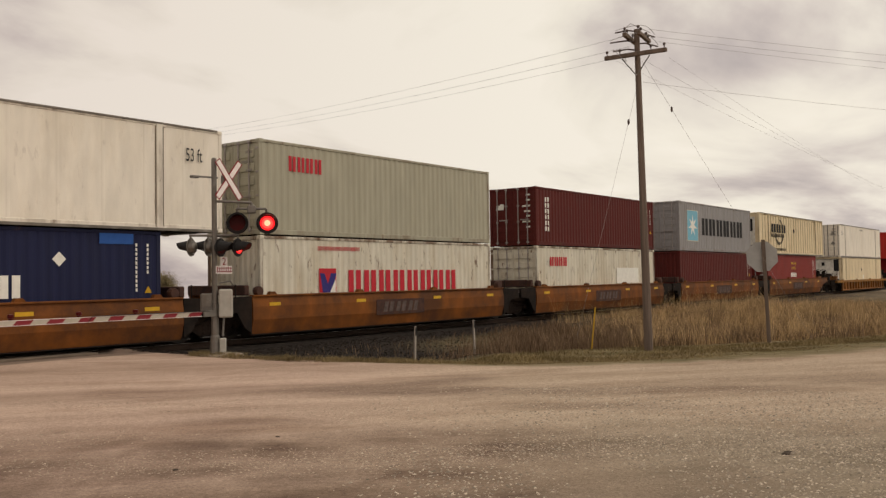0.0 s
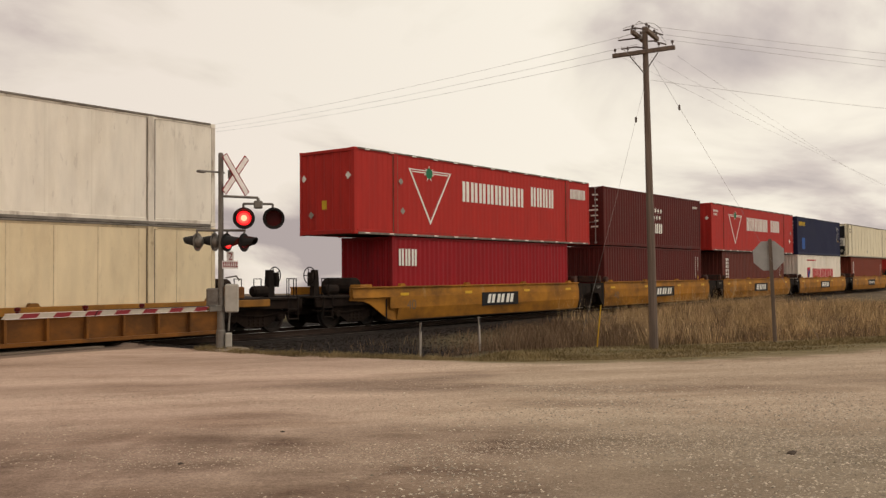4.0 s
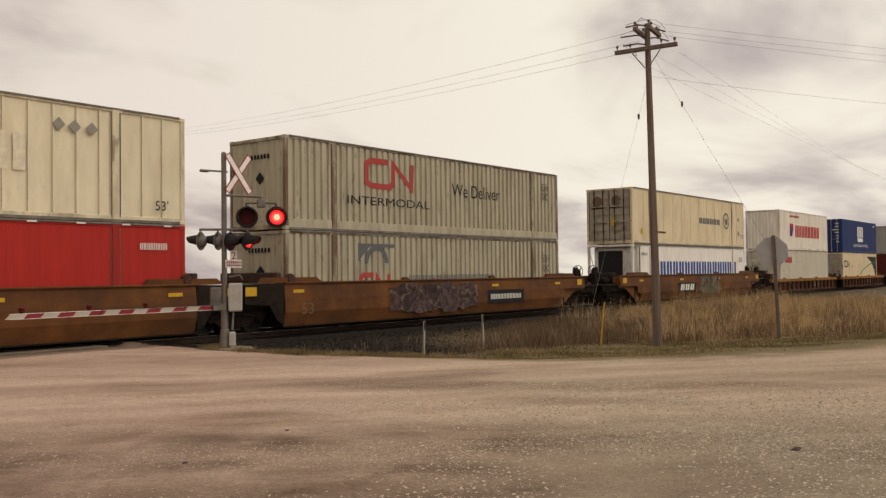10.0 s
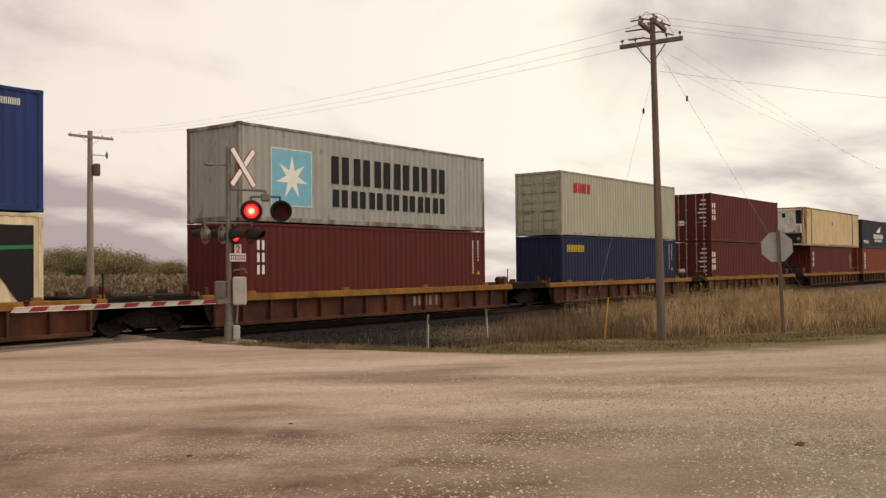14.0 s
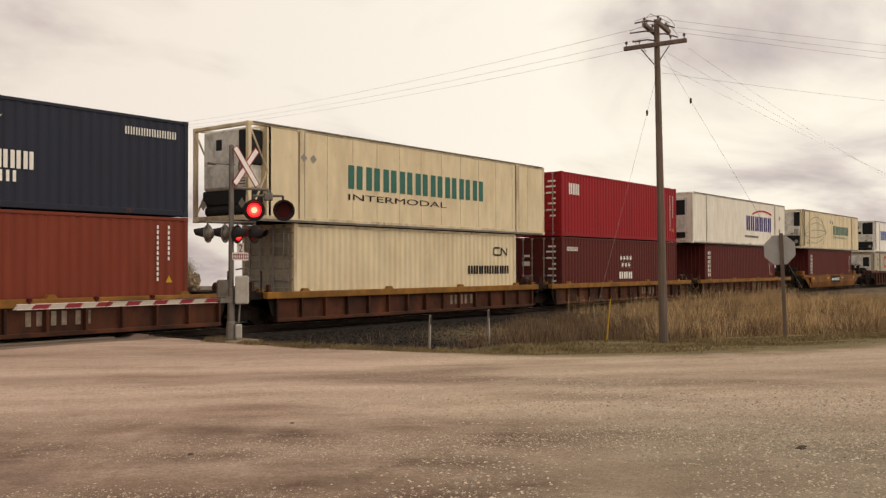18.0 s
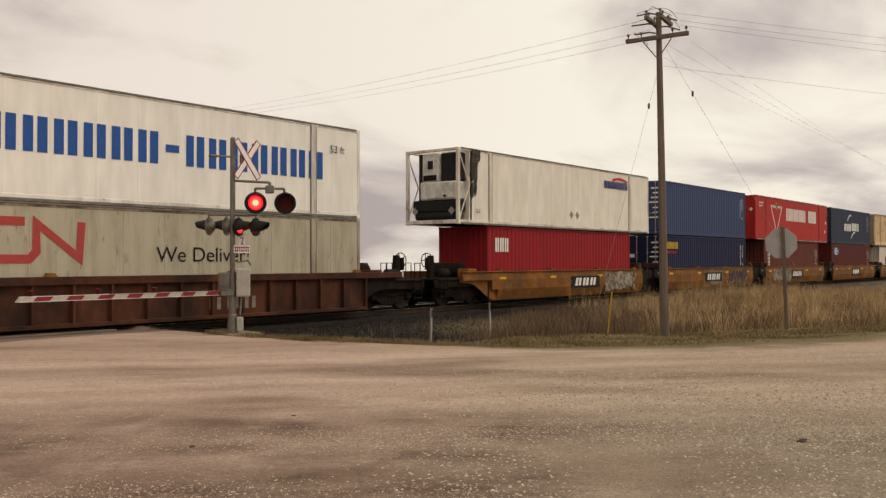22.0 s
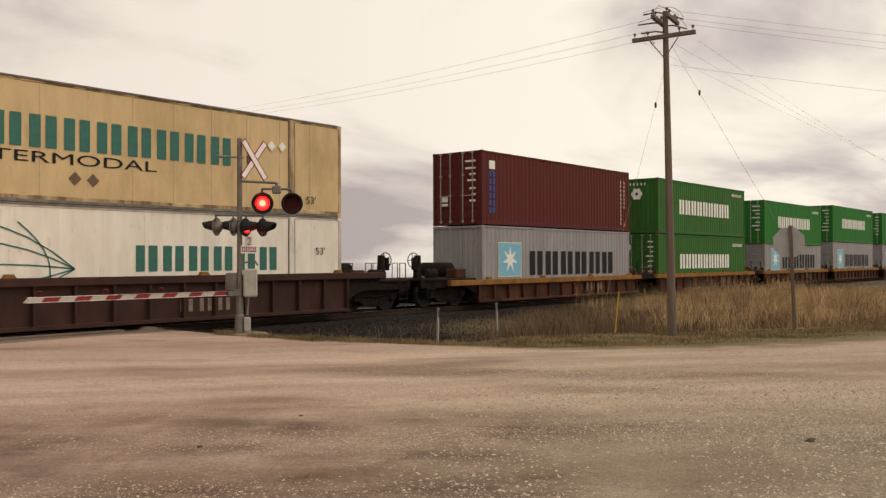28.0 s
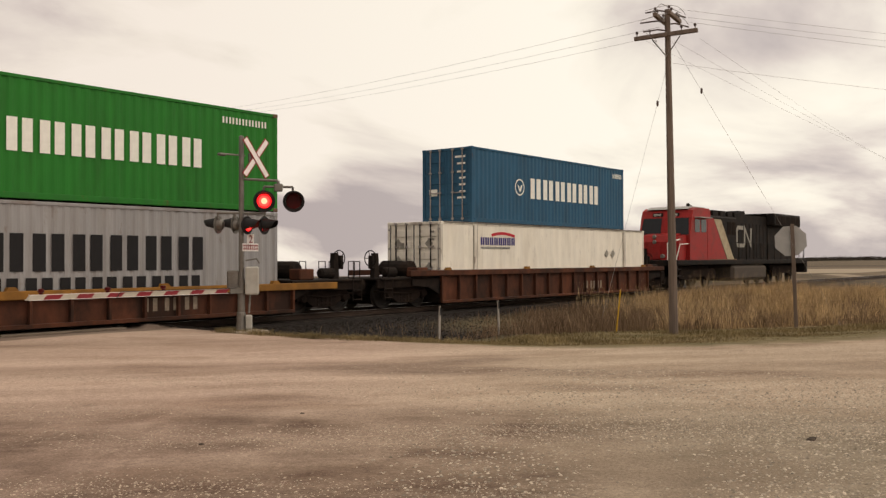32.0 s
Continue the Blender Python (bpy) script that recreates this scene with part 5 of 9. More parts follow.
    if slots:
        px = L * plate_at
        if kind == "S":
            part("name_plate", lambda: Shape().box(0, 2.6, -0.006, 0, 0, 0.52), WORNPLATE if tone == "orange" else INK["dark"], ob, key="plate", at=Matrix.Translation((px, -HALF - 0.008, 0.5)))
            small = round(uL, 2) in SMALL_PLATE
            part("lettering", lambda: bar_letters(10, 0.2, 0.14, 2.2, 0.2, -0.004) if small else big_plate_bars(), WORNINK if tone == "orange" else INK["white"], ob, key=("plate_bars", small), at=Matrix.Translation((px, -HALF - 0.012, 0.52)))
            if tone != "orange":
                o = new("length_mark", text_mesh("53" if L > 13 else "40", 0.34, 0.5, INK["brown"]))
                o.parent, o.matrix_basis = ob, Matrix.Translation((0.45, -HALF - 0.006, 0.5))
        else:
            for i in range(3):
                part("lettering", lambda: bar_letters(1, 0, 0, 0.55, 0.34, 0), RIBINK, ob, key="ribletter", at=Matrix.Translation((px + i * 0.62, -HALF + 0.136, 0.36)))
    return ob


CARS = [  # (load's left end, its feet, S smooth or R ribbed, tone, overhang of the well, height of the side)
    (2.73, 40, "S", "orange", 0.55, 1.27), (18.40, 40, "S", "orange", 0.55, 1.27), (34.20, 40, "S", "orange", 0.55, 1.27),
    (49.95, 40, "S", "orange", 0.55, 1.27), (65.70, 40, "S", "orange", 0.55, 1.27), (85.35, 53, "R", "ochre", 0.1, 1.02),
    (109.20, 40, "S", "yellow", 0.55, 1.30), (124.95, 40, "S", "yellow", 0.55, 1.30), (140.60, 40, "S", "yellow", 0.55, 1.30),
    (156.25, 40, "S", "yellow", 0.55, 1.30), (172.10, 40, "S", "yellow", 0.55, 1.30), (191.90, 53, "S", "brown", 0.25, 1.46),
    (211.45, 53, "S", "brown", 0.25, 1.46), (231.25, 53, "S", "brown", 0.25, 1.46), (254.95, 53, "S", "brown", 0.25, 1.46),
    (278.42, 40, "R", "ribrown", 1.1, 1.0), (295.30, 40, "R", "ribrown", 1.1, 1.0), (313.35, 40, "R", "ribrown", 1.1, 1.0),
    (331.43, 40, "R", "ribrown", 1.1, 1.0), (348.75, 40, "R", "ribrown", 1.1, 1.0), (368.50, 40, "R", "ribrown", 0.9, 1.0),
    (384.25, 40, "R", "ribrown", 0.9, 1.0), (400.30, 40, "R", "ribrown", 0.9, 1.0), (416.16, 40, "R", "ribrown", 0.9, 1.0),
    (432.30, 40, "R", "ribrown", 0.9, 1.0), (452.20, 40, "S", "ochre", 0.4, 1.10), (472.10, 53, "R", "ribrown", 0.15, 1.33),
    (495.90, 40, "S", "ochre", 0.55, 1.27), (511.66, 40, "S", "ochre", 0.55, 1.27), (527.30, 40, "S", "ochre", 0.55, 1.27),
    (543.10, 40, "S", "ochre", 0.55, 1.27), (558.80, 40, "S", "ochre", 0.55, 1.27), (578.70, 40, "S", "ochre", 0.55, 1.27),
]
CARS += [(598.50, 53, "R", "darkbrown", 0.15, 1.33), (622.25, 40, "R", "ribrown", 0.45, 0.98), (637.88, 40, "R", "ribrown", 0.45, 0.98), (653.55, 40, "R", "ribrown", 0.45, 0.98),
         (668.88, 40, "R", "ribrown", 0.45, 0.98), (684.49, 40, "R", "ribrown", 0.45, 0.98), (704.30, 53, "R", "ribrown", 0.15, 1.30)]
CAR_WORDS = {"ochre": "grimy ochre", "orange": "dirty orange", "yellow": "yellow-orange", "brown": "rust-orange", "ribrown": "rusty brown", "darkbrown": "dark brown"}


PLATE_AT = {"orange": 0.40, "ochre": 0.40, "yellow": 0.41, "brown": 0.48, 191.90: 0.24, 231.25: 0.64, 254.95: 0.30, 527.30: 0.39, 495.90: 0.46}
# sprayed patches: from and to along the car, tone and seed
GRAFFITI = {191.90: ((0.60, 0.98, "green", 3),), 231.25: ((0.28, 0.6, "violet", 5),), 254.95: ((0.5, 0.68, "green", 14),), 495.90: ((0.72, 0.97, "pale", 7),), 511.66: ((0.45, 0.62, "pale", 8), (0.7, 0.95, "violet", 9)), 527.30: ((0.08, 0.39, "pale", 11),)}


def graffiti(car, x0, x1, z0, z1, spray, seed):
    """One ragged field of sprayed paint on the near side."""
    rng = random.Random(seed)
    n = max(4, round((x1 - x0) / 0.3))
    lo = [(x0 + (x1 - x0) * i / n + rng.uniform(-0.05, 0.05), z0 + rng.uniform(-0.1, 0.12)) for i in range(n + 1)]
    hi = [(x0 + (x1 - x0) * i / n + rng.uniform(-0.05, 0.05), z1 - rng.uniform(-0.05, 0.14)) for i in range(n + 1)]
    field = Shape()
    for i in range(n):
        field.quad(*[(px, -HALF - 0.009, pz) for px, pz in (lo[i], lo[i + 1], hi[i + 1], hi[i])])
    part("spray_paint", field, SPRAY[spray], car)


def build_cars():
    for i, (u, feet, kind, tone, pad, top) in enumerate(CARS):
        L = LONG[feet]
        gaps = []
        for j, here, there in ((i - 1, u - pad, None), (i + 1, u + L + pad, None)):
            if 0 <= j < len(CARS):
                v, f2, _, _, p2, _ = CARS[j]
                g = (here - (v + LONG[f2] + p2)) if j < i else ((v - p2) - here)
            else:
                g = 3.4 if j < 0 else 5.0
            two = g > 4.4
            gaps.append((g / 2, 1 if two or j > i or j < 0 else 0, two))
        style = "smooth curved sides" if kind == "S" else "upright side ribs"
        car = well_car(u, L, kind, tone, pad, top, gaps[0], gaps[1], f"{CAR_WORDS[tone]} {feet}-foot container well car with {style}", PLATE_AT.get(u, PLATE_AT.get(tone, 0.62)))
        for x0, x1, spray, seed in GRAFFITI.get(u, ()):
            graffiti(car, x0 * L, x1 * L, 0.35, top - 0.1, spray, seed)


build_cars()

# ---- the containers, from the head of the train to its tail ----
add('U', 0.79, 53, 2.896, 'panel', 'white', 'door', 'white 53-foot domestic container with dirty panelled sides',
    [('text', '53 ft', 14.89, 1.94, 0.55, 0.36, 'dark')])
add('L', 2.73, 40, 2.896, 'corr', 'navy', 'front', 'dark navy 40-foot corrugated container with white lettering',
    [('bars', 1, 7.85, 1.2, 0.48, 0.54, 'white'), ('dia', 9.3, 2.13, 0.18, 'white'), ('rect', 10.38, 2.53, 0.98, 0.27, 'blue'), ('ticks', 11.42, 1.28, 0.17, 1.29, 'white')])
add('U', 18.40, 40, 2.896, 'corr', 'beige', 'door', 'beige-grey 40-foot corrugated container with small red lettering',
    [('bars', 4, 1.2, 2.0, 1.42, 0.47, 'red')])
add('L', 18.40, 40, 2.896, 'corr', 'rustwhite', 'front', 'rust-stained white 40-foot container with red lettering',
    [('ym', 2.47, 1.13, 0.78, 0.77), ('bars', 8, 3.84, 1.1, 5.96, 0.75, 'red'), ('bars', 18, 2.41, 2.48, 2.0, 0.13, 'red')])
add('U', 34.20, 40, 2.591, 'corr', 'maroon', 'door', 'maroon 40-foot corrugated container with white vertical lettering',
    [('vbars', 6, 0.78, 0.62, 0.33, 1.57, 'white'), ('ticks', 11.41, 0.85, 0.49, 1.29, 'white')])
add('L', 34.20, 40, 2.896, 'corr', 'rustwhite', 'door', 'patched rusty white 40-foot container with red lettering',
    [('bars', 4, 1.13, 2.01, 1.5, 0.41, 'red'), ('rect', 7.67, 1.16, 2.53, 0.77, 'white')])
add('U', 49.95, 40, 2.896, 'corr', 'grey', 'door', 'grey 40-foot container with pale blue star panel',
    [('star', 1.2, 0.63, 1.59, 1.76), ('bars', 6, 3.46, 1.0, 7.04, 1.02, 'dark')])
add('L', 49.95, 40, 2.896, 'corr', 'maroon', 'front', 'dark maroon 40-foot corrugated container in an orange well',
    [('ticks', 11.37, 1.39, 0.39, 1.19, 'white')])
add('U', 63.75, 53, 2.896, 'rib', 'cream', 'reefless', 'cream 53-foot ribbed container with black freight emblem',
    [('bars', 3, 2.73, 1.59, 3.26, 0.61, 'dark'), ('bars', 19, 2.57, 1.25, 3.1, 0.25, 'dark'), ('crescent', 4.4, 1.65, 0.95, 'dark'), ('bars', 20, 2.5, 0.29, 3.57, 0.16, 'dark'), ('dia', 8.08, 1.83, 0.22, 'dark')])
add('L', 65.70, 40, 2.896, 'corr', 'brick', 'door', 'brick-red 40-foot container with gold stars and white letters',
    [('dots', 5.44, 1.83, 1.3, 0.55, 'gold'), ('bars', 3, 5.42, 1.24, 1.34, 0.33, 'white'), ('ticks', 11.25, 1.22, 0.58, 1.36, 'white')])
add('U', 85.35, 53, 2.896, 'panel', 'white', 'door', 'clean white 53-foot container with a tank frame end',
    [('text', '53 ft', 0.58, 1.96, 0.61, 0.28, 'dark'), ('bars', 10, 7.4, 2.53, 1.49, 0.11, 'grey')])
add('L', 85.35, 53, 2.896, 'panel', 'cream', 'reefer', 'cream 53-foot refrigerated container with white end frame',
    [('dia', 7.89, 1.76, 0.18, 'dark'), ('rect', 8.27, 0.91, 0.44, 0.36, 'white')])
add('U', 107.20, 53, 2.896, 'smooth', 'red', 'front', 'bright red 53-foot container with white triangle emblem',
    [('tri', 2.93, 2.27, 5.24, 2.37, 4.07, 0.56), ('leaf', 4.0, 2.32, 0.26), ('bars', 8, 6.07, 1.43, 4.32, 0.78, 'white'), ('bars', 4, 11.0, 1.52, 1.86, 0.82, 'white'), ('bars', 6, 14.33, 2.05, 1.37, 0.44, 'white'), ('dia', 2.37, 1.91, 0.13, 'grey'), ('dia', 2.5, 0.88, 0.13, 'grey')])
add('L', 109.20, 40, 2.896, 'corr', 'crimson', 'front', 'red 40-foot container with white lettering in a yellow well',
    [('bars', 3, 0.36, 1.86, 0.99, 0.6, 'white')])
add('U', 124.95, 40, 2.896, 'corr', 'maroon', 'door', 'maroon 40-foot container with white stars and letters',
    [('dots', 5.44, 1.51, 1.34, 0.61, 'white'), ('bars', 3, 5.4, 0.78, 1.37, 0.52, 'white'), ('bars', 8, 11.01, 2.36, 0.7, 0.14, 'white')])
add('L', 124.95, 40, 2.896, 'corr', 'maroon', 'front', 'dark maroon 40-foot container in a yellow well',
    [('ticks', 11.34, 1.25, 0.43, 1.24, 'white')])
add('U', 138.70, 53, 2.896, 'smooth', 'red', 'front', 'bright red 53-foot container with triangle emblem and white letters',
    [('tri', 2.97, 2.22, 5.17, 2.27, 4.02, 0.57), ('leaf', 4.05, 2.3, 0.28), ('bars', 8, 6.21, 1.41, 4.14, 0.86, 'white'), ('bars', 4, 11.06, 1.46, 1.85, 0.81, 'white'), ('bars', 12, 0.25, 2.35, 0.8, 0.14, 'white'), ('bars', 9, 0.29, 2.15, 0.58, 0.12, 'white'), ('dia', 15.21, 0.91, 0.17, 'white'), ('dia', 15.52, 1.51, 0.17, 'grey')])
add('L', 140.60, 40, 2.896, 'corr', 'brown', 'front', 'brown-maroon 40-foot container with vertical white letters',
    [('vbars', 6, 0.61, 1.14, 0.44, 1.36, 'white'), ('ticks', 11.12, 1.26, 0.62, 0.99, 'white')])
add('U', 156.25, 40, 2.896, 'corr', 'navy', 'door', 'navy blue 40-foot container with yellow lettering',
    [('bars', 5, 0.41, 2.21, 1.55, 0.31, 'gold'), ('rect', 1.18, 0.44, 0.73, 0.86, 'blue'), ('ticks', 11.15, 1.22, 0.71, 1.24, 'white')])
add('L', 156.25, 40, 2.896, 'corr', 'white', 'front', 'white 40-foot container with red and blue emblem',
    [('ym', 2.38, 1.12, 0.81, 0.81), ('bars', 8, 3.84, 1.13, 5.86, 0.72, 'red'), ('bars', 16, 2.38, 2.44, 2.41, 0.12, 'red')])
add('U', 170.20, 53, 2.896, 'panel', 'ivory', 'reefer', 'white 53-foot refrigerated container with open end frame',
    [('text', '53', 15.2, 1.9, 0.35, 0.24, 'grey'), ('bars', 10, 1.03, 2.37, 0.54, 0.11, 'grey'), ('bars', 9, 1.09, 2.14, 0.42, 0.11, 'grey'), ('dia', 7.64, 0.57, 0.18, 'grey')])
add('L', 172.10, 40, 2.896, 'corr', 'rust', 'front', 'rust-brown 40-foot container with vertical white letters',
    [('vbars', 6, 0.6, 1.23, 0.35, 1.28, 'white'), ('ticks', 11.24, 1.25, 0.53, 1.12, 'white')])
add('U', 191.90, 53, 2.896, 'corr', 'tan', 'front', 'weathered tan 53-foot corrugated container with rusty edges',
    [('bars', 8, 6.55, 1.95, 2.94, 0.33, 'slate'), ('bars', 10, 6.36, 1.54, 3.3, 0.28, 'slate'), ('dia', 0.9, 1.85, 0.17, 'dark'), ('text', '53 t', 0.27, 0.63, 0.59, 0.26, 'dark')])
add('L', 191.90, 53, 2.896, 'smooth', 'red', 'front', 'red 53-foot container with triangle emblem in a brown well',
    [('dia', 2.43, 1.73, 0.2, 'white'), ('tri', 3.06, 2.22, 5.23, 2.18, 4.08, 1.2), ('leaf', 4.1, 2.25, 0.27), ('bars', 8, 6.27, 1.43, 4.27, 0.78, 'white'), ('bars', 4, 11.28, 1.39, 1.84, 0.82, 'white')])
add('U', 211.45, 53, 2.896, 'rib', 'ivory', 'door', 'cream 53-foot ribbed container with faded white lettering',
    [('text', "53'", 15.2, 0.35, 0.4, 0.26, 'dark'), ('bars', 8, 4.43, 1.12, 7.27, 0.88, 'fadewhite'), ('dia', 12.51, 2.31, 0.17, 'grey'), ('dia', 12.92, 2.29, 0.17, 'grey'), ('dia', 13.38, 2.28, 0.17, 'grey'), ('dia', 7.86, 0.66, 0.17, 'dark'), ('dia', 8.26, 0.66, 0.18, 'dark'), ('bars', 9, 7.68, 2.56, 1.12, 0.17, 'dark')])
add('L', 211.45, 53, 2.896, 'smooth', 'red', 'front', 'plain red 53-foot container with a white placard',
    [('dia', 2.45, 1.72, 0.17, 'white'), ('bars', 8, 14.73, 2.22, 0.84, 0.18, 'white')])
add('U', 231.25, 53, 2.896, 'corr', 'greybeige', 'front', 'grey-beige 53-foot corrugated container with red looped emblem',
    [('text', '53 ft', 14.77, 2.09, 0.5, 0.33, 'dark'), ('text', 'XHC', 14.77, 1.71, 0.5, 0.3, 'dark'), ('cn', 3.55, 1.51, 2.61, 1.0, 'fadered'), ('text', 'INTERMODAL', 2.72, 0.93, 4.3, 0.28, 'dark'), ('text', 'We Deliver', 8.39, 1.49, 3.18, 0.49, 'dark')])
add('L', 231.25, 53, 2.896, 'corr', 'greybeige', 'front', 'pale grey 53-foot corrugated container with grey arch emblem',
    [('text', '53 ft', 14.77, 1.95, 0.5, 0.3, 'dark'), ('text', 'XHC', 14.77, 1.54, 0.5, 0.3, 'dark'), ('arch', 3.21, 1.35, 1.83, 1.19, 'slate'), ('cn', 3.25, 0.69, 1.54, 0.86, 'fadered'), ('bars', 24, 5.81, 1.29, 5.31, 0.18, 'slate')])
add('U', 254.77, 53, 2.896, 'panel', 'cream', 'door', 'cream 53-foot container with dark lettering and round emblem',
    [('text', "53'", 15.48, 0.6, 0.4, 0.26, 'dark'), ('bars', 6, 8.77, 1.34, 3.17, 0.34, 'slate'), ('ring', 12.96, 1.63, 0.49, 'slate'), ('bars', 14, 2.63, 0.62, 1.45, 0.1, 'dark'), ('rect', 0.98, 0.53, 0.19, 0.3, 'gold'), ('dia', 15.08, 1.8, 0.15, 'grey'), ('dia', 15.1, 0.9, 0.18, 'grey')])
add('L', 254.77, 53, 2.896, 'panel', 'brightwhite', 'reefer', 'bright white 53-foot refrigerated container with blue lettering',
    [('bars', 15, 2.49, 1.17, 12.09, 0.85, 'blue'), ('text', '53', 15.06, 2.04, 0.52, 0.26, 'dark'), ('bars', 8, 0.93, 2.34, 0.75, 0.13, 'grey')])
add('U', 278.42, 40, 2.896, 'corr', 'white', 'front', 'white 40-foot container with large red lettering',
    [('ym', 2.32, 1.04, 0.88, 0.91), ('bars', 8, 3.65, 1.0, 6.13, 0.87, 'red'), ('bars', 16, 2.34, 2.43, 2.34, 0.15, 'red')])
add('L', 278.42, 40, 2.896, 'corr', 'offwhite', 'door', 'off-white 40-foot container with small red lettering',
    [('bars', 4, 1.18, 1.99, 1.49, 0.42, 'red')])
add('U', 295.30, 40, 2.896, 'corr', 'blue', 'door', 'blue 40-foot container with white lettering',
    [('bars', 3, 5.09, 1.4, 2.0, 0.96, 'white'), ('rect', 5.14, 1.0, 1.94, 0.34, 'white'), ('text', 'YOUR INTRA-ASIA PARTNER', 3.47, 0.53, 5.29, 0.27, 'white'), ('bars', 6, 11.03, 2.47, 0.61, 0.16, 'white')])
add('L', 295.30, 40, 2.896, 'corr', 'cream', 'door', 'cream 40-foot container with dark swoosh and green line',
    [('cn', 0.44, 1.64, 1.67, 0.56, 'dark'), ('dia', 3.08, 1.72, 0.11, 'red'), ('swoosh', 5.65, 0.95, 7.24, 1.44, 9.4, 2.0, 11.95, 2.1), ('blackcorner', 8.31, 2.77, 11.96, 2.59, 11.92, 0.94, 10.63, 1.78)])
add('U', 313.35, 40, 2.896, 'corr', 'palegrey', 'front', 'weathered pale grey 40-foot container with star panel',
    [('star', 1.24, 0.54, 1.62, 1.69), ('bars', 6, 3.76, 1.33, 5.9, 0.89, 'dark'), ('bars', 7, 3.82, 0.59, 5.82, 0.56, 'dark')])
add('L', 313.35, 40, 2.896, 'corr', 'maroon', 'front', 'maroon 40-foot container with vertical white letters',
    [('vbars', 3, 0.66, 1.33, 0.28, 1.09, 'white'), ('ticks', 11.36, 1.26, 0.45, 1.31, 'white')])
add('U', 331.43, 40, 2.896, 'corr', 'beige', 'door', 'beige 40-foot container with small red lettering',
    [('bars', 4, 1.15, 1.96, 1.52, 0.45, 'red')])
add('L', 331.43, 40, 2.896, 'corr', 'navy', 'front', 'navy 40-foot corrugated container with yellow lettering',
    [('bars', 5, 0.48, 2.17, 1.51, 0.32, 'gold'), ('ticks', 11.31, 1.28, 0.56, 1.4, 'white')])
add('U', 348.75, 40, 2.896, 'corr', 'maroon', 'door', 'maroon 40-foot container with white door lettering',
    [('vbars', 3, 0.22, 1.26, 0.49, 1.09, 'white')])
add('L', 348.75, 40, 2.896, 'corr', 'maroon', 'door', 'dark maroon 40-foot container on a ribbed well car',
    [('vbars', 3, 0.12, 1.21, 0.49, 1.14, 'white')])
add('U', 366.55, 53, 2.896, 'panel', 'straw', 'reefer', 'tan 53-foot refrigerated container with white cooling unit',
    [('dia', 7.8, 1.85, 0.22, 'slate'), ('bars', 8, 0.85, 2.44, 0.77, 0.12, 'grey'), ('bars', 6, 0.89, 2.2, 0.48, 0.1, 'grey')])
add('L', 368.50, 40, 2.896, 'corr', 'maroon', 'front', 'deep maroon 40-foot container with white vertical letters',
    [('vbars', 3, 0.58, 1.32, 0.31, 1.19, 'white'), ('ticks', 11.35, 1.15, 0.49, 1.36, 'white')])
add('U', 384.25, 40, 2.591, 'corr', 'ink', 'door', 'dark navy 40-foot container with white wing emblem',
    [('bars', 12, 4.24, 0.93, 3.61, 0.42, 'white'), ('bars', 9, 4.61, 0.62, 2.89, 0.26, 'white'), ('wing', 5.23, 1.51, 7.1, 2.14, 6.72, 1.53), ('rect', 0.58, 0.52, 0.38, 0.24, 'white'), ('bars', 3, 1.05, 0.46, 1.32, 0.26, 'white'), ('bars', 10, 10.25, 2.06, 1.57, 0.2, 'white')])
add('L', 384.25, 40, 2.896, 'corr', 'rust', 'door', 'rust-orange 40-foot container with vertical white letters',
    [('vbars', 6, 0.66, 1.02, 0.37, 1.57, 'white'), ('ticks', 11.21, 1.17, 0.6, 1.51, 'white')])
add('U', 398.45, 53, 2.896, 'panel', 'cream', 'reefer', 'cream 53-foot refrigerated container with green striped lettering',
    [('bars', 9, 4.15, 1.19, 7.5, 0.77, 'seagreen'), ('text', 'INTERMODAL', 4.15, 0.82, 5.17, 0.2, 'dark'), ('dia', 2.16, 2.0, 0.14, 'grey'), ('dia', 2.59, 2.0, 0.14, 'grey')])
add('L', 400.30, 40, 2.896, 'corr', 'cream', 'door', 'cream 40-foot insulated container with dark lettering',
    [('cn', 10.59, 2.0, 1.0, 0.34, 'dark'), ('bars', 8, 8.93, 1.29, 2.73, 0.32, 'dark')])
add('U', 416.16, 40, 2.896, 'corr', 'crimson', 'door', 'crimson 40-foot corrugated container with white letters',
    [('bars', 3, 0.66, 1.9, 0.9, 0.51, 'white'), ('ticks', 11.36, 0.58, 0.51, 1.92, 'white')])
add('L', 416.16, 40, 2.896, 'corr', 'maroon', 'door', 'maroon 40-foot container with white stars and letters',
    [('dots', 5.52, 1.55, 1.28, 0.55, 'white'), ('bars', 3, 5.47, 0.98, 1.35, 0.34, 'white'), ('bars', 8, 0.45, 2.27, 0.97, 0.19, 'white')])
add('U', 430.40, 53, 2.896, 'panel', 'white', 'reefless', 'white 53-foot container with blue letters and red arc',
    [('bars', 6, 8.55, 0.97, 4.65, 0.95, 'indigo'), ('arc', 9.6, 2.04, 11.49, 2.43, 13.33, 2.13, 'red'), ('bars', 16, 8.23, 0.53, 2.5, 0.13, 'slate'), ('dia', 14.9, 1.97, 0.17, 'grey'), ('dia', 14.88, 1.11, 0.17, 'grey')])
add('L', 432.30, 40, 2.896, 'corr', 'maroon', 'front', 'maroon 40-foot container with vertical white letters',
    [('vbars', 6, 0.47, 0.97, 0.36, 1.52, 'white'), ('ticks', 11.11, 1.02, 0.55, 1.53, 'white')])
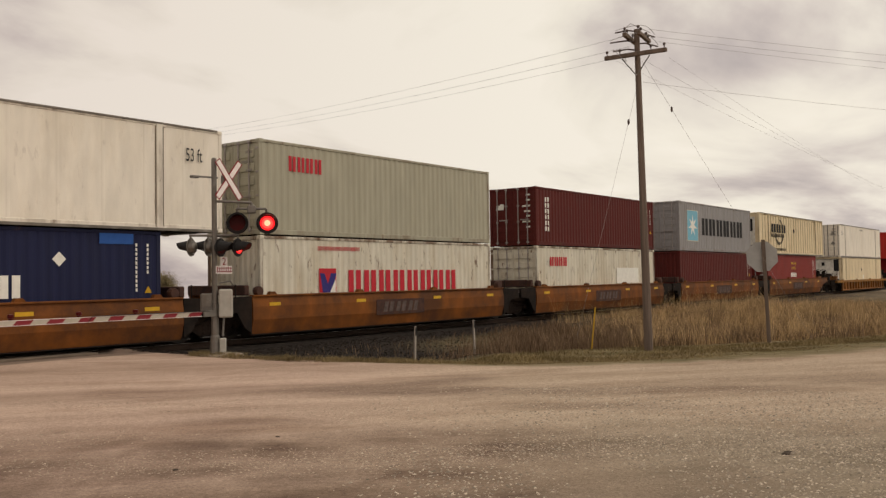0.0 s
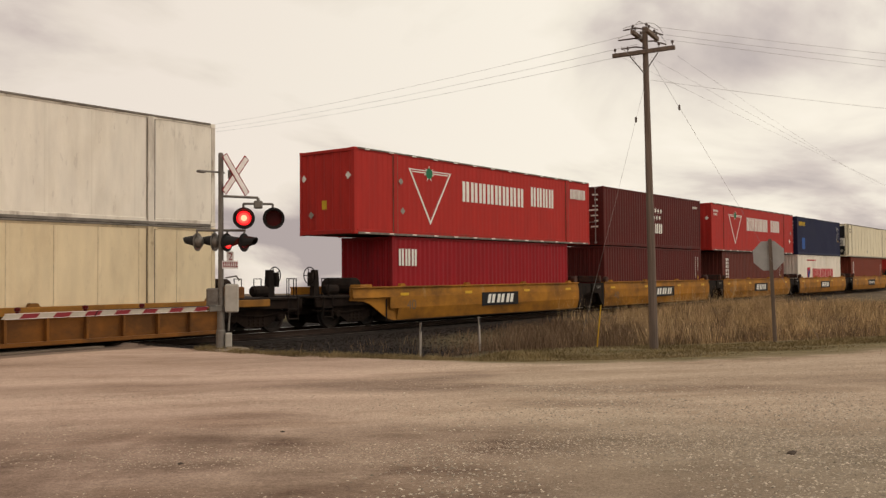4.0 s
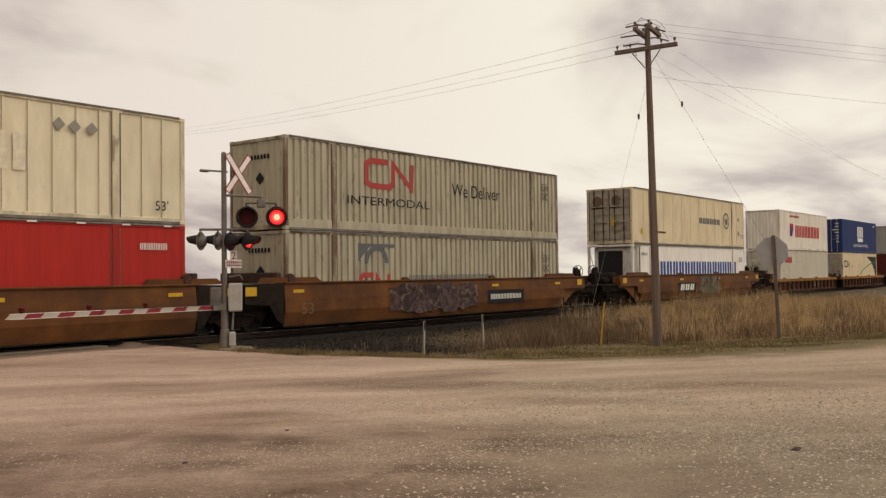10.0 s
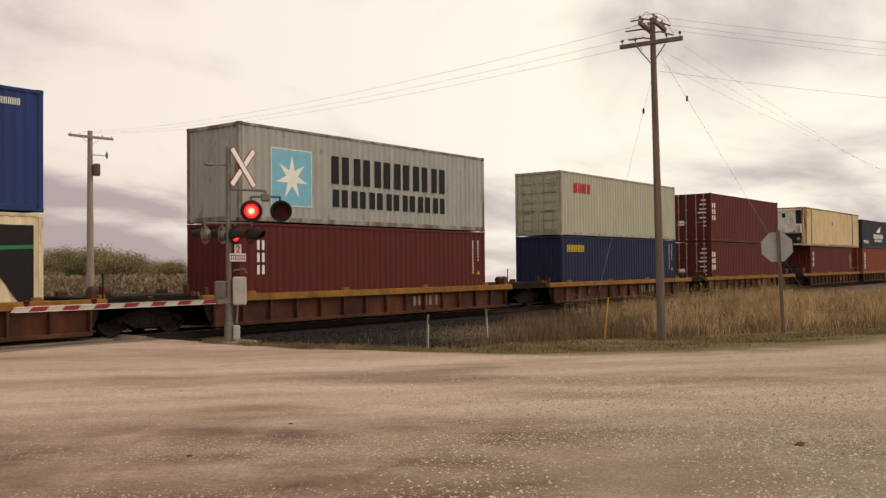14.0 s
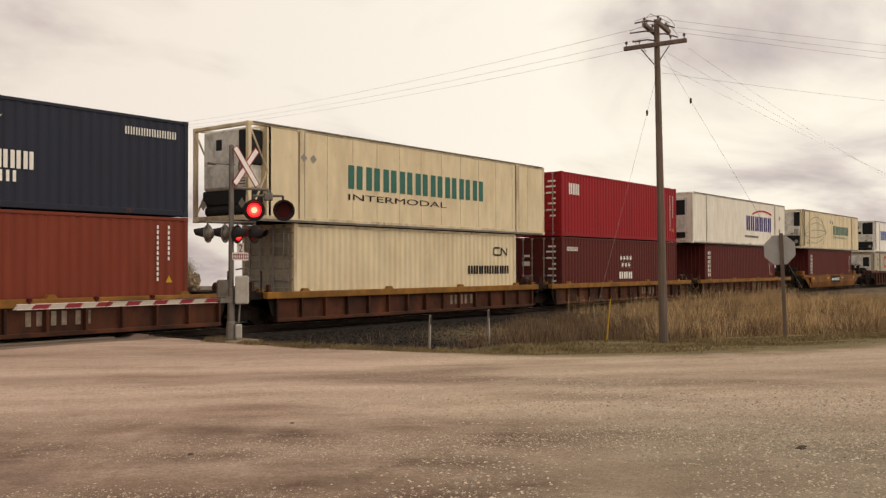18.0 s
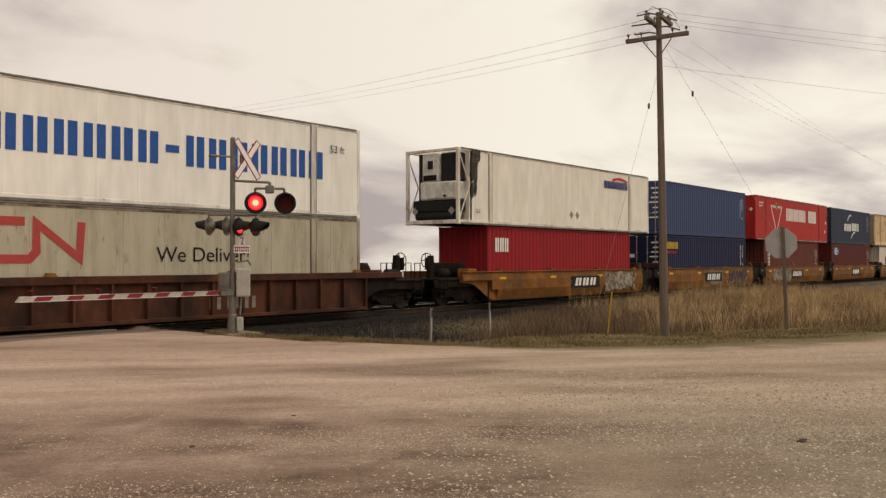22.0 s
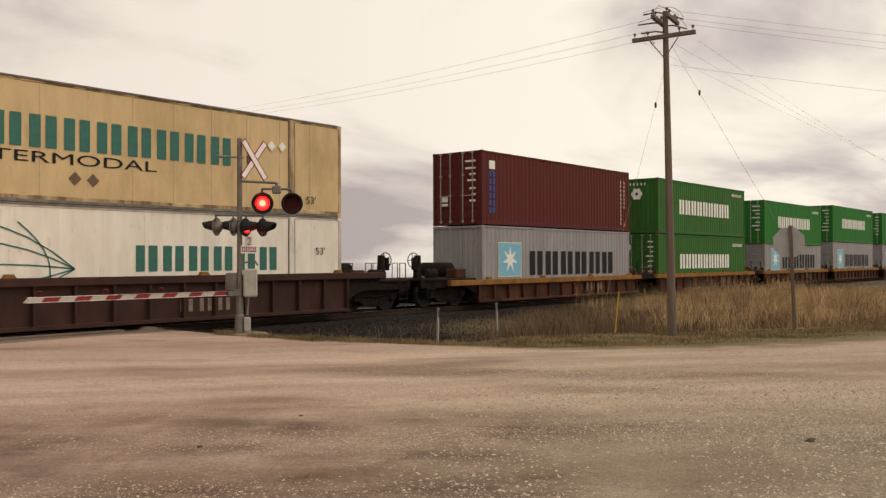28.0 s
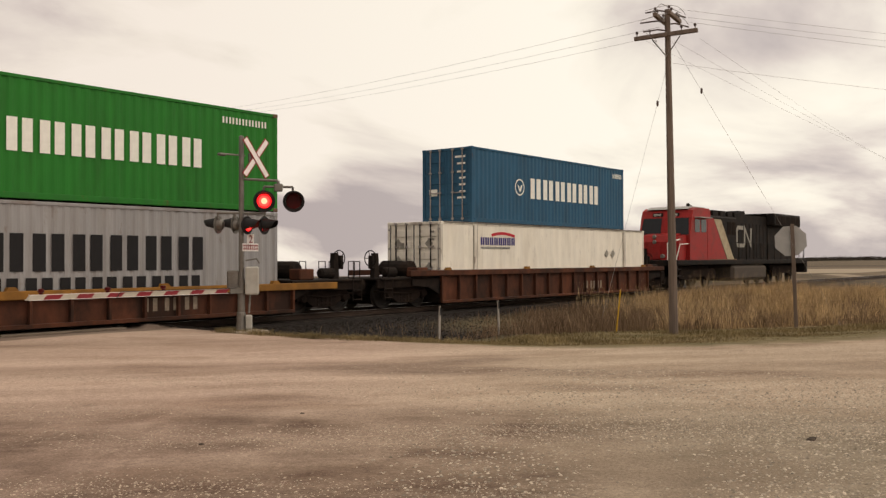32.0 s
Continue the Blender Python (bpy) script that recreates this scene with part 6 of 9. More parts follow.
add('U', 450.30, 53, 2.896, 'panel', 'cream', 'reefer', 'cream 53-foot refrigerated container with globe lines',
    [('globe', 2.87, 1.51, 1.33), ('bars', 6, 8.36, 1.23, 4.47, 0.7, 'seagreen'), ('text', 'WE TAKE A LOAD OFF YOUR MIND', 8.3, 0.93, 3.95, 0.17, 'seagreen'), ('dia', 7.6, 2.22, 0.17, 'grey'), ('dia', 8.21, 2.17, 0.17, 'grey'), ('text', '53 ft', 1.19, 0.34, 0.62, 0.26, 'dark')])
add('L', 452.20, 40, 2.896, 'corr', 'maroon', 'front', 'maroon 40-foot container in an orange well with white letters',
    [('vbars', 6, 0.56, 0.94, 0.41, 1.54, 'white'), ('ticks', 11.38, 1.11, 0.53, 1.36, 'white')])
add('U', 472.10, 53, 2.896, 'panel', 'brightwhite', 'reefer', 'white 53-foot refrigerated container with blue block lettering',
    [('bars', 8, 2.57, 1.17, 5.9, 0.84, 'blue'), ('rect', 8.7, 1.5, 0.42, 0.2, 'blue'), ('bars', 7, 9.35, 1.17, 5.1, 0.84, 'blue'), ('text', '53 ft', 14.76, 2.04, 0.63, 0.23, 'dark')])
add('L', 472.10, 53, 2.896, 'panel', 'greybeige', 'reefless', 'grey 53-foot container with red looped emblem',
    [('cn', 3.59, 1.49, 2.84, 1.03, 'fadered'), ('text', 'We Deliver!', 8.42, 1.5, 3.09, 0.4, 'dark'), ('text', '53 ft', 0.91, 2.05, 0.59, 0.28, 'dark'), ('text', 'XHC', 0.9, 1.66, 0.59, 0.28, 'dark')])
add('U', 493.58, 53, 2.896, 'panel', 'white', 'reefer', 'sooty white 53-foot refrigerated container with red arc',
    [('bars', 8, 11.39, 2.06, 2.34, 0.35, 'indigo'), ('arc', 12.19, 2.46, 13.01, 2.57, 13.73, 2.43, 'red'), ('dia', 8.36, 0.66, 0.18, 'grey'), ('dia', 8.87, 0.65, 0.18, 'grey'), ('text', "53'", 1.09, 0.44, 0.34, 0.17, 'dark')])
add('L', 495.57, 40, 2.896, 'corr', 'crimson', 'front', 'crimson 40-foot container with white letters',
    [('bars', 3, 0.54, 1.88, 0.92, 0.56, 'white')])
add('U', 511.66, 40, 2.896, 'corr', 'midblue', 'door', 'faded blue 40-foot corrugated container',
    [('ticks', 11.24, 1.21, 0.5, 1.26, 'white')])
add('L', 511.66, 40, 2.896, 'corr', 'navy', 'door', 'navy 40-foot container with yellow lettering',
    [('bars', 5, 0.35, 2.17, 1.49, 0.36, 'gold'), ('bars', 6, 0.48, 1.91, 1.26, 0.14, 'red'), ('ticks', 11.25, 1.24, 0.5, 1.25, 'white')])
add('U', 525.45, 53, 2.896, 'smooth', 'red', 'front', 'red 53-foot container with triangle emblem above a brown one',
    [('tri', 3.08, 2.25, 5.27, 2.29, 4.14, 0.56), ('leaf', 4.21, 2.34, 0.25), ('bars', 8, 6.26, 1.41, 4.33, 0.87, 'white'), ('bars', 4, 11.23, 1.41, 1.83, 0.88, 'white'), ('bars', 9, 0.64, 2.38, 0.83, 0.11, 'white'), ('bars', 7, 0.68, 2.18, 0.59, 0.11, 'white'), ('dia', 15.65, 1.54, 0.14, 'white'), ('dia', 15.43, 0.84, 0.14, 'white')])
add('L', 527.30, 40, 2.896, 'corr', 'brown', 'front', 'brown-maroon 40-foot container with vertical white letters',
    [('vbars', 6, 0.73, 1.11, 0.38, 1.38, 'white'), ('ticks', 11.36, 1.23, 0.47, 1.12, 'white')])
add('U', 543.10, 40, 2.896, 'corr', 'slateblue', 'door', 'navy 40-foot container with white letters and arcs',
    [('bars', 3, 3.84, 1.09, 2.05, 0.6, 'white'), ('bars', 3, 6.2, 1.13, 2.15, 0.67, 'white'), ('arc', 4.79, 1.95, 5.34, 2.31, 5.99, 2.42, 'white'), ('arc', 5.89, 0.49, 6.66, 0.58, 7.26, 1.01, 'white'), ('ticks', 11.3, 1.23, 0.43, 1.3, 'white')])
add('L', 543.10, 40, 2.896, 'corr', 'maroon', 'front', 'maroon 40-foot container with blue and white label',
    [('mol', 0.69, 2.01, 1.35, 0.57), ('ticks', 11.27, 1.18, 0.49, 1.3, 'white')])
add('U', 556.85, 53, 2.896, 'corr', 'rustytan', 'door', 'rust-streaked tan 53-foot corrugated container',
    [('bars', 5, 10.81, 1.24, 2.29, 0.71, 'dark'), ('ring', 12.19, 1.63, 0.7, 'slate')])
add('L', 558.80, 40, 2.896, 'corr', 'rustwhite', 'front', 'white 40-foot container with red lettering and blue emblem',
    [('ym', 2.37, 1.15, 0.71, 0.81), ('bars', 8, 3.6, 1.19, 6.13, 0.66, 'red'), ('bars', 16, 2.28, 2.46, 2.34, 0.11, 'red')])
add('U', 576.75, 53, 2.896, 'panel', 'cream', 'reefer', 'cream 53-foot refrigerated container with thin globe lines',
    [('globe', 3.39, 1.78, 1.1), ('bars', 6, 8.47, 1.24, 5.27, 0.8, 'seagreen')])
add('L', 578.70, 40, 2.896, 'corr', 'white', 'front', 'white 40-foot container with red lettering in a brown well',
    [('ym', 2.29, 1.05, 0.84, 0.91), ('bars', 8, 3.65, 1.14, 6.14, 0.77, 'red')])
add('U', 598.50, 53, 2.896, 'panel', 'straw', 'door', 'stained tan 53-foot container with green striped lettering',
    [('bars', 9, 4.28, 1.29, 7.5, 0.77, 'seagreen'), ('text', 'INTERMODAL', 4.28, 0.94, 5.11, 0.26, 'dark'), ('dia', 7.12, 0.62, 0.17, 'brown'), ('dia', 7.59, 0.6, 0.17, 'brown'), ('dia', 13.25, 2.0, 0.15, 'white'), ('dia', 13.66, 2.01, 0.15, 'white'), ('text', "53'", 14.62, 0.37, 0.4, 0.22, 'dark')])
add('L', 598.50, 53, 2.896, 'panel', 'white', 'reefer', 'white 53-foot refrigerated container with black arc lines',
    [('bars', 6, 8.78, 1.27, 4.68, 0.67, 'seagreen'), ('globe', 3.52, 1.25, 2.38), ('text', "53'", 15.01, 1.72, 0.4, 0.23, 'dark')])
add('U', 622.35, 40, 2.896, 'corr', 'maroon', 'door', 'maroon 40-foot container with blue vertical letters',
    [('rect', 0.49, 2.19, 0.38, 0.33, 'white'), ('vbars', 6, 0.49, 0.45, 0.37, 1.7, 'blue'), ('ticks', 11.31, 0.27, 0.47, 2.18, 'white')])
add('L', 622.35, 40, 2.896, 'corr', 'grey', 'front', 'grey 40-foot container with star panel and dark letters',
    [('star', 1.12, 0.91, 1.56, 1.31), ('bars', 6, 3.35, 0.92, 7.12, 1.0, 'dark')])
add('U', 637.78, 40, 2.896, 'corr', 'oldgreen', 'front', 'green 40-foot container with white letters and rusty edges',
    [('bars', 9, 2.62, 1.09, 6.97, 0.79, 'white'), ('bars', 7, 10.12, 2.42, 1.56, 0.17, 'white')])
add('L', 637.78, 40, 2.896, 'corr', 'oldgreen', 'door', 'green 40-foot container with large white letters',
    [('bars', 9, 2.68, 1.06, 6.9, 0.79, 'white'), ('bars', 7, 10.2, 2.32, 1.56, 0.17, 'white')])
add('U', 653.55, 40, 2.896, 'corr', 'green', 'door', 'bright green 40-foot container with white letters',
    [('bars', 9, 2.68, 1.14, 6.79, 0.76, 'white'), ('bars', 7, 10.12, 2.35, 1.49, 0.17, 'white')], base=2.73)
add('L', 653.55, 40, 2.591, 'corr', 'grey', 'door', 'grey 40-foot container with pale blue star panel',
    [('star', 1.26, 0.92, 1.54, 1.37), ('bars', 6, 3.46, 0.98, 7.09, 0.96, 'dark')], base=0.13)
add('U', 668.88, 40, 2.896, 'corr', 'green', 'door', 'bright green 40-foot container with white letters',
    [('bars', 9, 2.68, 1.14, 6.79, 0.76, 'white'), ('bars', 7, 10.12, 2.35, 1.49, 0.17, 'white')])
add('L', 668.88, 40, 2.896, 'corr', 'grey', 'door', 'grey 40-foot container with pale blue star panel',
    [('star', 1.26, 0.92, 1.54, 1.37), ('bars', 6, 3.46, 0.98, 7.09, 0.96, 'dark')])
add('U', 684.49, 40, 2.896, 'corr', 'green', 'door', 'bright green 40-foot container with white door emblem',
    [('bars', 9, 2.56, 1.11, 6.92, 0.78, 'white'), ('bars', 7, 10.17, 2.43, 1.63, 0.18, 'white')])
add('L', 684.49, 40, 2.896, 'corr', 'grey', 'front', 'grey 40-foot container with star panel and rusty post',
    [('star', 1.17, 0.89, 1.51, 1.28), ('bars', 6, 3.76, 1.24, 5.77, 0.89, 'dark'), ('bars', 7, 3.76, 0.56, 5.67, 0.53, 'dark')])
add('U', 706.27, 40, 2.896, 'corr', 'oceanblue', 'door', 'ocean blue 40-foot container with white letters and emblem',
    [('ring', 3.25, 1.51, 0.34, 'white'), ('bars', 6, 4.05, 1.09, 5.63, 0.84, 'white'), ('bars', 4, 11.1, 2.41, 0.9, 0.21, 'white')])
add('L', 704.30, 53, 2.896, 'panel', 'white', 'door', 'white 53-foot container with blue letters and red arc',
    [('bars', 8, 2.44, 2.05, 2.29, 0.3, 'indigo'), ('bars', 14, 2.43, 1.9, 1.97, 0.09, 'slate'), ('arc', 3.14, 2.43, 3.9, 2.49, 4.73, 2.41, 'red'), ('dia', 12.29, 1.76, 0.18, 'grey'), ('dia', 12.89, 1.76, 0.19, 'grey')])

# ---- the locomotive ----
LOCORED = material("loco_red", (0.31, 0.02, 0.018), 0.5, spread=0.15, dirt=(0.10, 0.03, 0.022), dirt_amount=0.6, spec=0.2)
LOCOBLACK = material("loco_black", (0.016, 0.014, 0.013), 0.65, spread=0.3, dirt=(0.055, 0.034, 0.022), dirt_amount=0.6, spec=0.06)
GLASS = material("dark_cab_glass", (0.012, 0.014, 0.017), 0.08, spread=0.1)
LOCOGREY = material("loco_roof_grey", (0.32, 0.31, 0.29), 0.6, spread=0.15)


def locomotive(u):
    ob = thing("locomotive", pose(u, MID_Y, 0), "red-nosed black diesel locomotive with a white stripe, at the train's tail", "locomotive")
    MOVING.append((ob, u, MID_Y, 0.0))
    LN = 22.3
    h = 1.53
    part("frame", Shape().box(0.3, LN - 0.3, -h, h, 1.35, 1.62, 0.03).box(0.1, 0.5, -h, h, 0.7, 1.62, 0.05).box(LN - 0.5, LN - 0.1, -h, h, 0.7, 1.62, 0.05), LOCOBLACK, ob)
    nose = Shape()
    # nose with bevelled top and corners
    prof = [(1.3, 1.62), (0.95, 1.62), (0.9, 2.6), (1.15, 2.95), (2.3, 3.1), (2.3, 1.62)]
    for yy0, yy1, ins in ((-0.95, 0.95, 0.0),):
        nose.prism(prof, yy0, yy1)
    nose.prism([(1.15, 1.62), (1.12, 2.55), (1.4, 2.85), (2.3, 3.0), (2.3, 1.62)], -1.3, 1.3)
    part("nose", nose, LOCORED, ob)
    cab = Shape()
    cab.prism([(2.1, 1.62), (2.1, 2.95), (2.35, 3.95), (2.55, 4.35), (2.9, 4.5), (4.7, 4.5), (4.9, 4.35), (4.9, 1.62)], -1.5, 1.5)
    c = part("cab", cab, LOCORED, ob)
    part("cab_roof", Shape().prism([(2.45, 4.42), (2.9, 4.58), (4.75, 4.58), (5.0, 4.42)], -1.2, 1.2), LOCOGREY, c)
    part("windshield", Shape().quad((2.11, -1.42, 3.0), (2.09, -0.22, 3.0), (2.32, -0.22, 3.93), (2.335, -1.34, 3.93)), GLASS, c)
    part("windshield", Shape().quad((2.09, 0.22, 3.0), (2.11, 1.42, 3.0), (2.335, 1.34, 3.93), (2.32, 0.22, 3.93)), GLASS, c)
    for x0, x1 in ((2.75, 3.4), (3.6, 4.3)):
        part("side_window", Shape().box(x0, x1, -1.512, -1.5, 3.15, 3.85, 0.004), GLASS, c)
    part("cab_door", Shape().box(4.45, 4.85, -1.515, -1.5, 1.7, 3.8, 0.005), LOCORED, c)
    part("sunshade", Shape().prism([(2.7, 3.93), (2.7, 3.98), (4.35, 3.98), (4.35, 3.93)], -1.85, -1.5), LOCOGREY, c)
    for y in (-0.75, 0.2):
        part("number_board", Shape().box(2.36, 2.44, y, y + 0.6, 4.02, 4.22, 0.01), INK["dark"], c)
        part("number_bars", bar_letters(4, 0, 0, 0.45, 0.13, 0), INK["white"], c, at=Matrix.Translation((2.355, y + 0.53, 4.05)) @ Matrix.Rotation(-math.pi / 2, 4, "Z"))
    for z in (3.35, 3.62):
        part("headlight", Shape().lathe((0.9, 0, z - 0.75), (0.82, 0, z - 0.75), [(0, 0.1), (0.3, 0.12), (1, 0.09), (1, 0)], 12), GALV, ob)
    part("nose_door", Shape().box(0.88, 0.93, -0.35, 0.35, 1.66, 2.5, 0.02), LOCORED, ob)
    part("nose_grille", Shape().box(0.87, 0.9, 0.45, 0.85, 1.9, 2.25, 0.01), LOCOBLACK, ob)
    for y in (-0.8, 0.8):
        part("ditch_light", Shape().lathe((0.3, y, 1.82), (0.1, y, 1.82), [(0, 0), (0, 0.1), (0.8, 0.12), (1, 0.1), (1, 0)], 14), GALV, ob)
    for y in (-1.05, 1.05):
        part("nose_rail", Shape().line([(0.25, y, 1.62), (0.25, y, 2.5), (0.6, y * 1.15, 2.62), (1.3, y * 1.22, 2.72)], 0.03), INK["white"], ob)
    hood = Shape().prism([(4.9, 1.62), (4.9, 4.3), (5.2, 4.42), (15.6, 4.42), (15.6, 1.62)], -0.95, 0.95)
    hd = part("hood", hood, LOCOBLACK, ob)
    # the full-width body behind the cab narrows to the hood
    body = Shape()
    for sg in (-1, 1):
        near, far = ((4.88, 1.46), (8.9, 1.46), (10.2, 0.96)), 0.9
        for (xa, ya), (xb, yb) in zip(near[:-1], near[1:]):
            body.quad((xa, sg * ya, 1.62), (xb, sg * yb, 1.62), (xb, sg * yb, 4.05), (xa, sg * ya, 4.05))
            body.quad((xa, sg * ya, 4.05), (xb, sg * yb, 4.05), (xb, sg * far, 4.3), (xa, sg * far, 4.3))
    part("wide_body", body, LOCOBLACK, ob)
    part("red_side", Shape().prism([(4.9, 1.64), (4.9, 4.0), (5.4, 4.0), (7.4, 1.64)], -1.472, -1.462), LOCORED, hd)
    part("white_stripe", Shape().prism([(5.5, 3.95), (6.5, 3.95), (8.5, 1.64), (7.5, 1.64)], -1.472, -1.462), material("loco_stripe", (0.42, 0.34, 0.22), 0.6, spread=0.2, dirt=(0.2, 0.13, 0.07), dirt_amount=0.6), hd)
    part("dirt_skirt", Shape().box(2.2, 8.9, -1.49, -1.475, 1.55, 1.66, 0.004), material("loco_sill_dirt", (0.16, 0.10, 0.06), 0.9, spread=0.3), ob)
    part("emblem", stroke([(10.9 + 0.4, 3.6), (10.4, 3.6), (10.25, 3.45), (10.25, 2.65), (10.4, 2.5), (11.4, 2.5), (11.55, 2.7), (11.55, 3.6), (12.6, 2.5), (12.65, 3.6)], 0.24, -0.982), INK["grey"], hd)
    for i in range(9):
        x = 9.9 + i * 0.62
        part("hood_door", Shape().box(x, x + 0.56, -0.975, -0.955, 1.75, 3.9, 0.006), LOCOBLACK, hd)
    for i in range(4):
        x = 6.0 + i * 1.1
        part("roof_box", Shape().box(x, x + 0.8, -1.2, 1.2, 3.75, 4.5, 0.03), LOCOBLACK, hd)
    for x in (7.45, 8.15):
        part("louvre", Shape().box(x, x + 0.6, -1.475, -1.462, 3.1, 3.85, 0.006), TRUCK, hd)
    part("exhaust_stack", Shape().prism([(12.0, 4.4), (12.1, 4.72), (13.1, 4.72), (13.3, 4.4)], -0.4, 0.4), LOCOBLACK, hd)
    part("horn", Shape().lathe((5.1, -0.3, 4.75), (4.6, -0.3, 4.75), [(0, 0.02), (0.5, 0.04), (1, 0.12)], 10).tube((5.0, -0.3, 4.4), (5.0, -0.3, 4.75), 0.02, n=6), GALV, hd)
    part("antenna_dome", Shape().lathe((3.6, 0.3, 4.56), (3.6, 0.3, 4.76), [(0, 0.22), (0.5, 0.2), (0.9, 0.1), (1, 0)], 12), LOCOGREY, c)
    rad = part("radiator", Shape().prism([(15.6, 1.62), (15.6, 4.3), (15.3, 4.62), (21.0, 4.62), (21.0, 4.2), (20.6, 1.62)], -1.0, 1.0).box(15.5, 20.8, -1.5, 1.5, 3.85, 4.66, 0.06), LOCOBLACK, ob)
    for i in range(5):
        x = 15.8 + i * 1.0
        part("radiator_grille", Shape().box(x, x + 0.85, -1.515, -1.5, 3.95, 4.5, 0.006), TRUCK, rad)
    part("fuel_tank", Shape().box(8.3, 14.0, -1.5, 1.5, 0.35, 1.33, 0.18), material("dusty_tank", (0.075, 0.058, 0.045), 0.85, spread=0.25), ob)
    for x in (3.9, 18.4):
        t = part("truck", Shape().box(-2.2, 2.2, -0.9, 0.9, 0.75, 1.3, 0.05), TRUCK, ob, at=Matrix.Translation((x, 0, 0)))
        for y in (-1.08, 1.08):
            part("sideframe", Shape().prism([(-2.5, 0.95), (-2.2, 1.12), (2.2, 1.12), (2.5, 0.95), (2.5, 0.6), (1.2, 0.5), (0.9, 0.68), (-0.9, 0.68), (-1.2, 0.5), (-2.5, 0.6)], y - 0.1, y + 0.1), TRUCK, t)
        for xx in (-1.95, 0.0, 1.95):
            for y in (-0.77, 0.77):
                part("wheel", lambda: Shape().lathe((0, -0.07, 0), (0, 0.07, 0), [(0, 0), (0, 0.12), (0.25, 0.14), (0.3, 0.4), (0, 0.44), (0, 0.52), (0.8, 0.535), (0.82, 0.56), (1, 0.56), (1, 0)], 24), WHEEL, t, key="locowheel", at=Matrix.Translation((xx, y, 0.535)) @ (Matrix.Rotation(math.pi, 4, "Z") if y > 0 else Matrix()))
    rails = []
    for i in range(13):
        x = 5.6 + i * 1.25
        part("handrail_post", lambda: Shape().tube((0, 0, 1.6), (0, 0, 2.65), 0.022, n=6), LOCOBLACK, ob, key="lpost", at=Matrix.Translation((x, -1.45, 0)))
    part("handrail", Shape().line([(5.0, -1.45, 2.65), (LN - 0.6, -1.45, 2.65), (LN - 0.6, -1.45, 1.6)], 0.022), LOCOBLACK, ob)
    for y in (-1.42, 1.42):
        part("step_rail", Shape().line([(0.35, y, 0.8), (0.55, y, 1.7), (1.0, y, 2.45), (2.05, y, 2.5)], 0.025), INK["white"], ob)
        part("steps", Shape().box(0.35, 0.95, y - 0.1, y + 0.1, 0.4, 0.46).box(0.4, 0.95, y - 0.1, y + 0.1, 0.75, 0.81).box(0.45, 0.95, y - 0.1, y + 0.1, 1.1, 1.16), LOCOBLACK, ob)
    part("pilot", Shape().prism([(0.1, 1.3), (0.1, 0.3), (0.35, 0.15), (0.45, 1.3)], -1.4, 1.4), LOCOBLACK, ob)
    for x, sg in ((0.1, -1), (LN - 0.1, 1)):
        part("coupler", Shape().box(min(0, sg * 0.7), max(0, sg * 0.7), -0.12, 0.12, 0.7, 0.95, 0.03), TRUCK, ob, at=Matrix.Translation((x, 0, 0)))
    part("rear_rail", Shape().line([(LN - 0.3, -1.3, 1.6), (LN - 0.3, -1.3, 2.7), (LN - 0.3, 1.3, 2.7), (LN - 0.3, 1.3, 1.6)], 0.03), LOCOBLACK, ob)


locomotive(723.45)

# ---- the ground ----
def edge_y(x):
    """The line where the gravel lot ends and the grass begins."""
    pts = [(-60, 18.5), (8, 18.5), (12.6, 17.6), (13.1, 16.3), (13.38, 13.4), (13.85, 11.2), (14.6, 9.5), (15.4, 8.26), (16.7, 7.0), (18.7, 5.5), (20.7, 4.9), (24, 4.0), (30, 1.5), (60, -14)]
    for (a, b), (c, d) in zip(pts[:-1], pts[1:]):
        if x <= c:
            return b + (d - b) * (max(x, a) - a) / (c - a)
    return -22


def verge_y(x):
    """The line where the mown verge ends and the ditch begins."""
    pts = [(13.0, 16.5), (13.6, 13.2), (14.4, 11.6), (15.4, 11.3), (17.4, 11.7), (18.8, 11.0), (20.3, 9.9), (22.2, 8.3), (23.7, 7.3), (25.1, 6.4), (27.3, 5.5), (30, 4.4), (60, -10)]
    for (a, b), (c, d) in zip(pts[:-1], pts[1:]):
        if x <= c:
            return b + (d - b) * (max(x, a) - a) / (c - a)
    return -9


def smooth(a, b, x):
    t = min(1, max(0, (x - a) / (b - a)))
    return t * t * (3 - 2 * t)


def ground_z(x, y):
    lot = 0.04 + 0.02 * noise.noise(Vector((x * 0.5, y * 0.5, 0))) + 0.05 * noise.noise(Vector((x * 0.13, y * 0.13, 3))) * smooth(2, 8, abs(y - 12))
    off = y - edge_y(x)
    across = smooth(13.4, 15.2, x)
    ditch = smooth(-0.3, 2.2, y - verge_y(x)) * (1 - smooth(15.6, 18.4, y)) if y < 18.4 else 0.0
    ditch = max(ditch, 0.25 * smooth(0.0, 2.5, off)) if y < 15.6 else ditch
    bed = smooth(15.2, 18.6, y) * (1 - smooth(25.3, 28.5, y))
    z = lot * (1 - across * bed) - across * (0.42 * ditch) - across * bed * 0.2
    if y > 28.5:
        z -= 0.5 * smooth(28.5, 32, y) * smooth(12, 18, x)
    if y > 30:
        # the fields beyond the track fall away gently
        d, az = math.hypot(x, y), math.degrees(math.atan2(x, y))
        z -= 0.0180 * max(0.0, d - 32) * (1 - smooth(54, 76, az))
    if x < 13.4 and 19.0 < y < 25.0:
        z = min(z, -0.03)
    return z


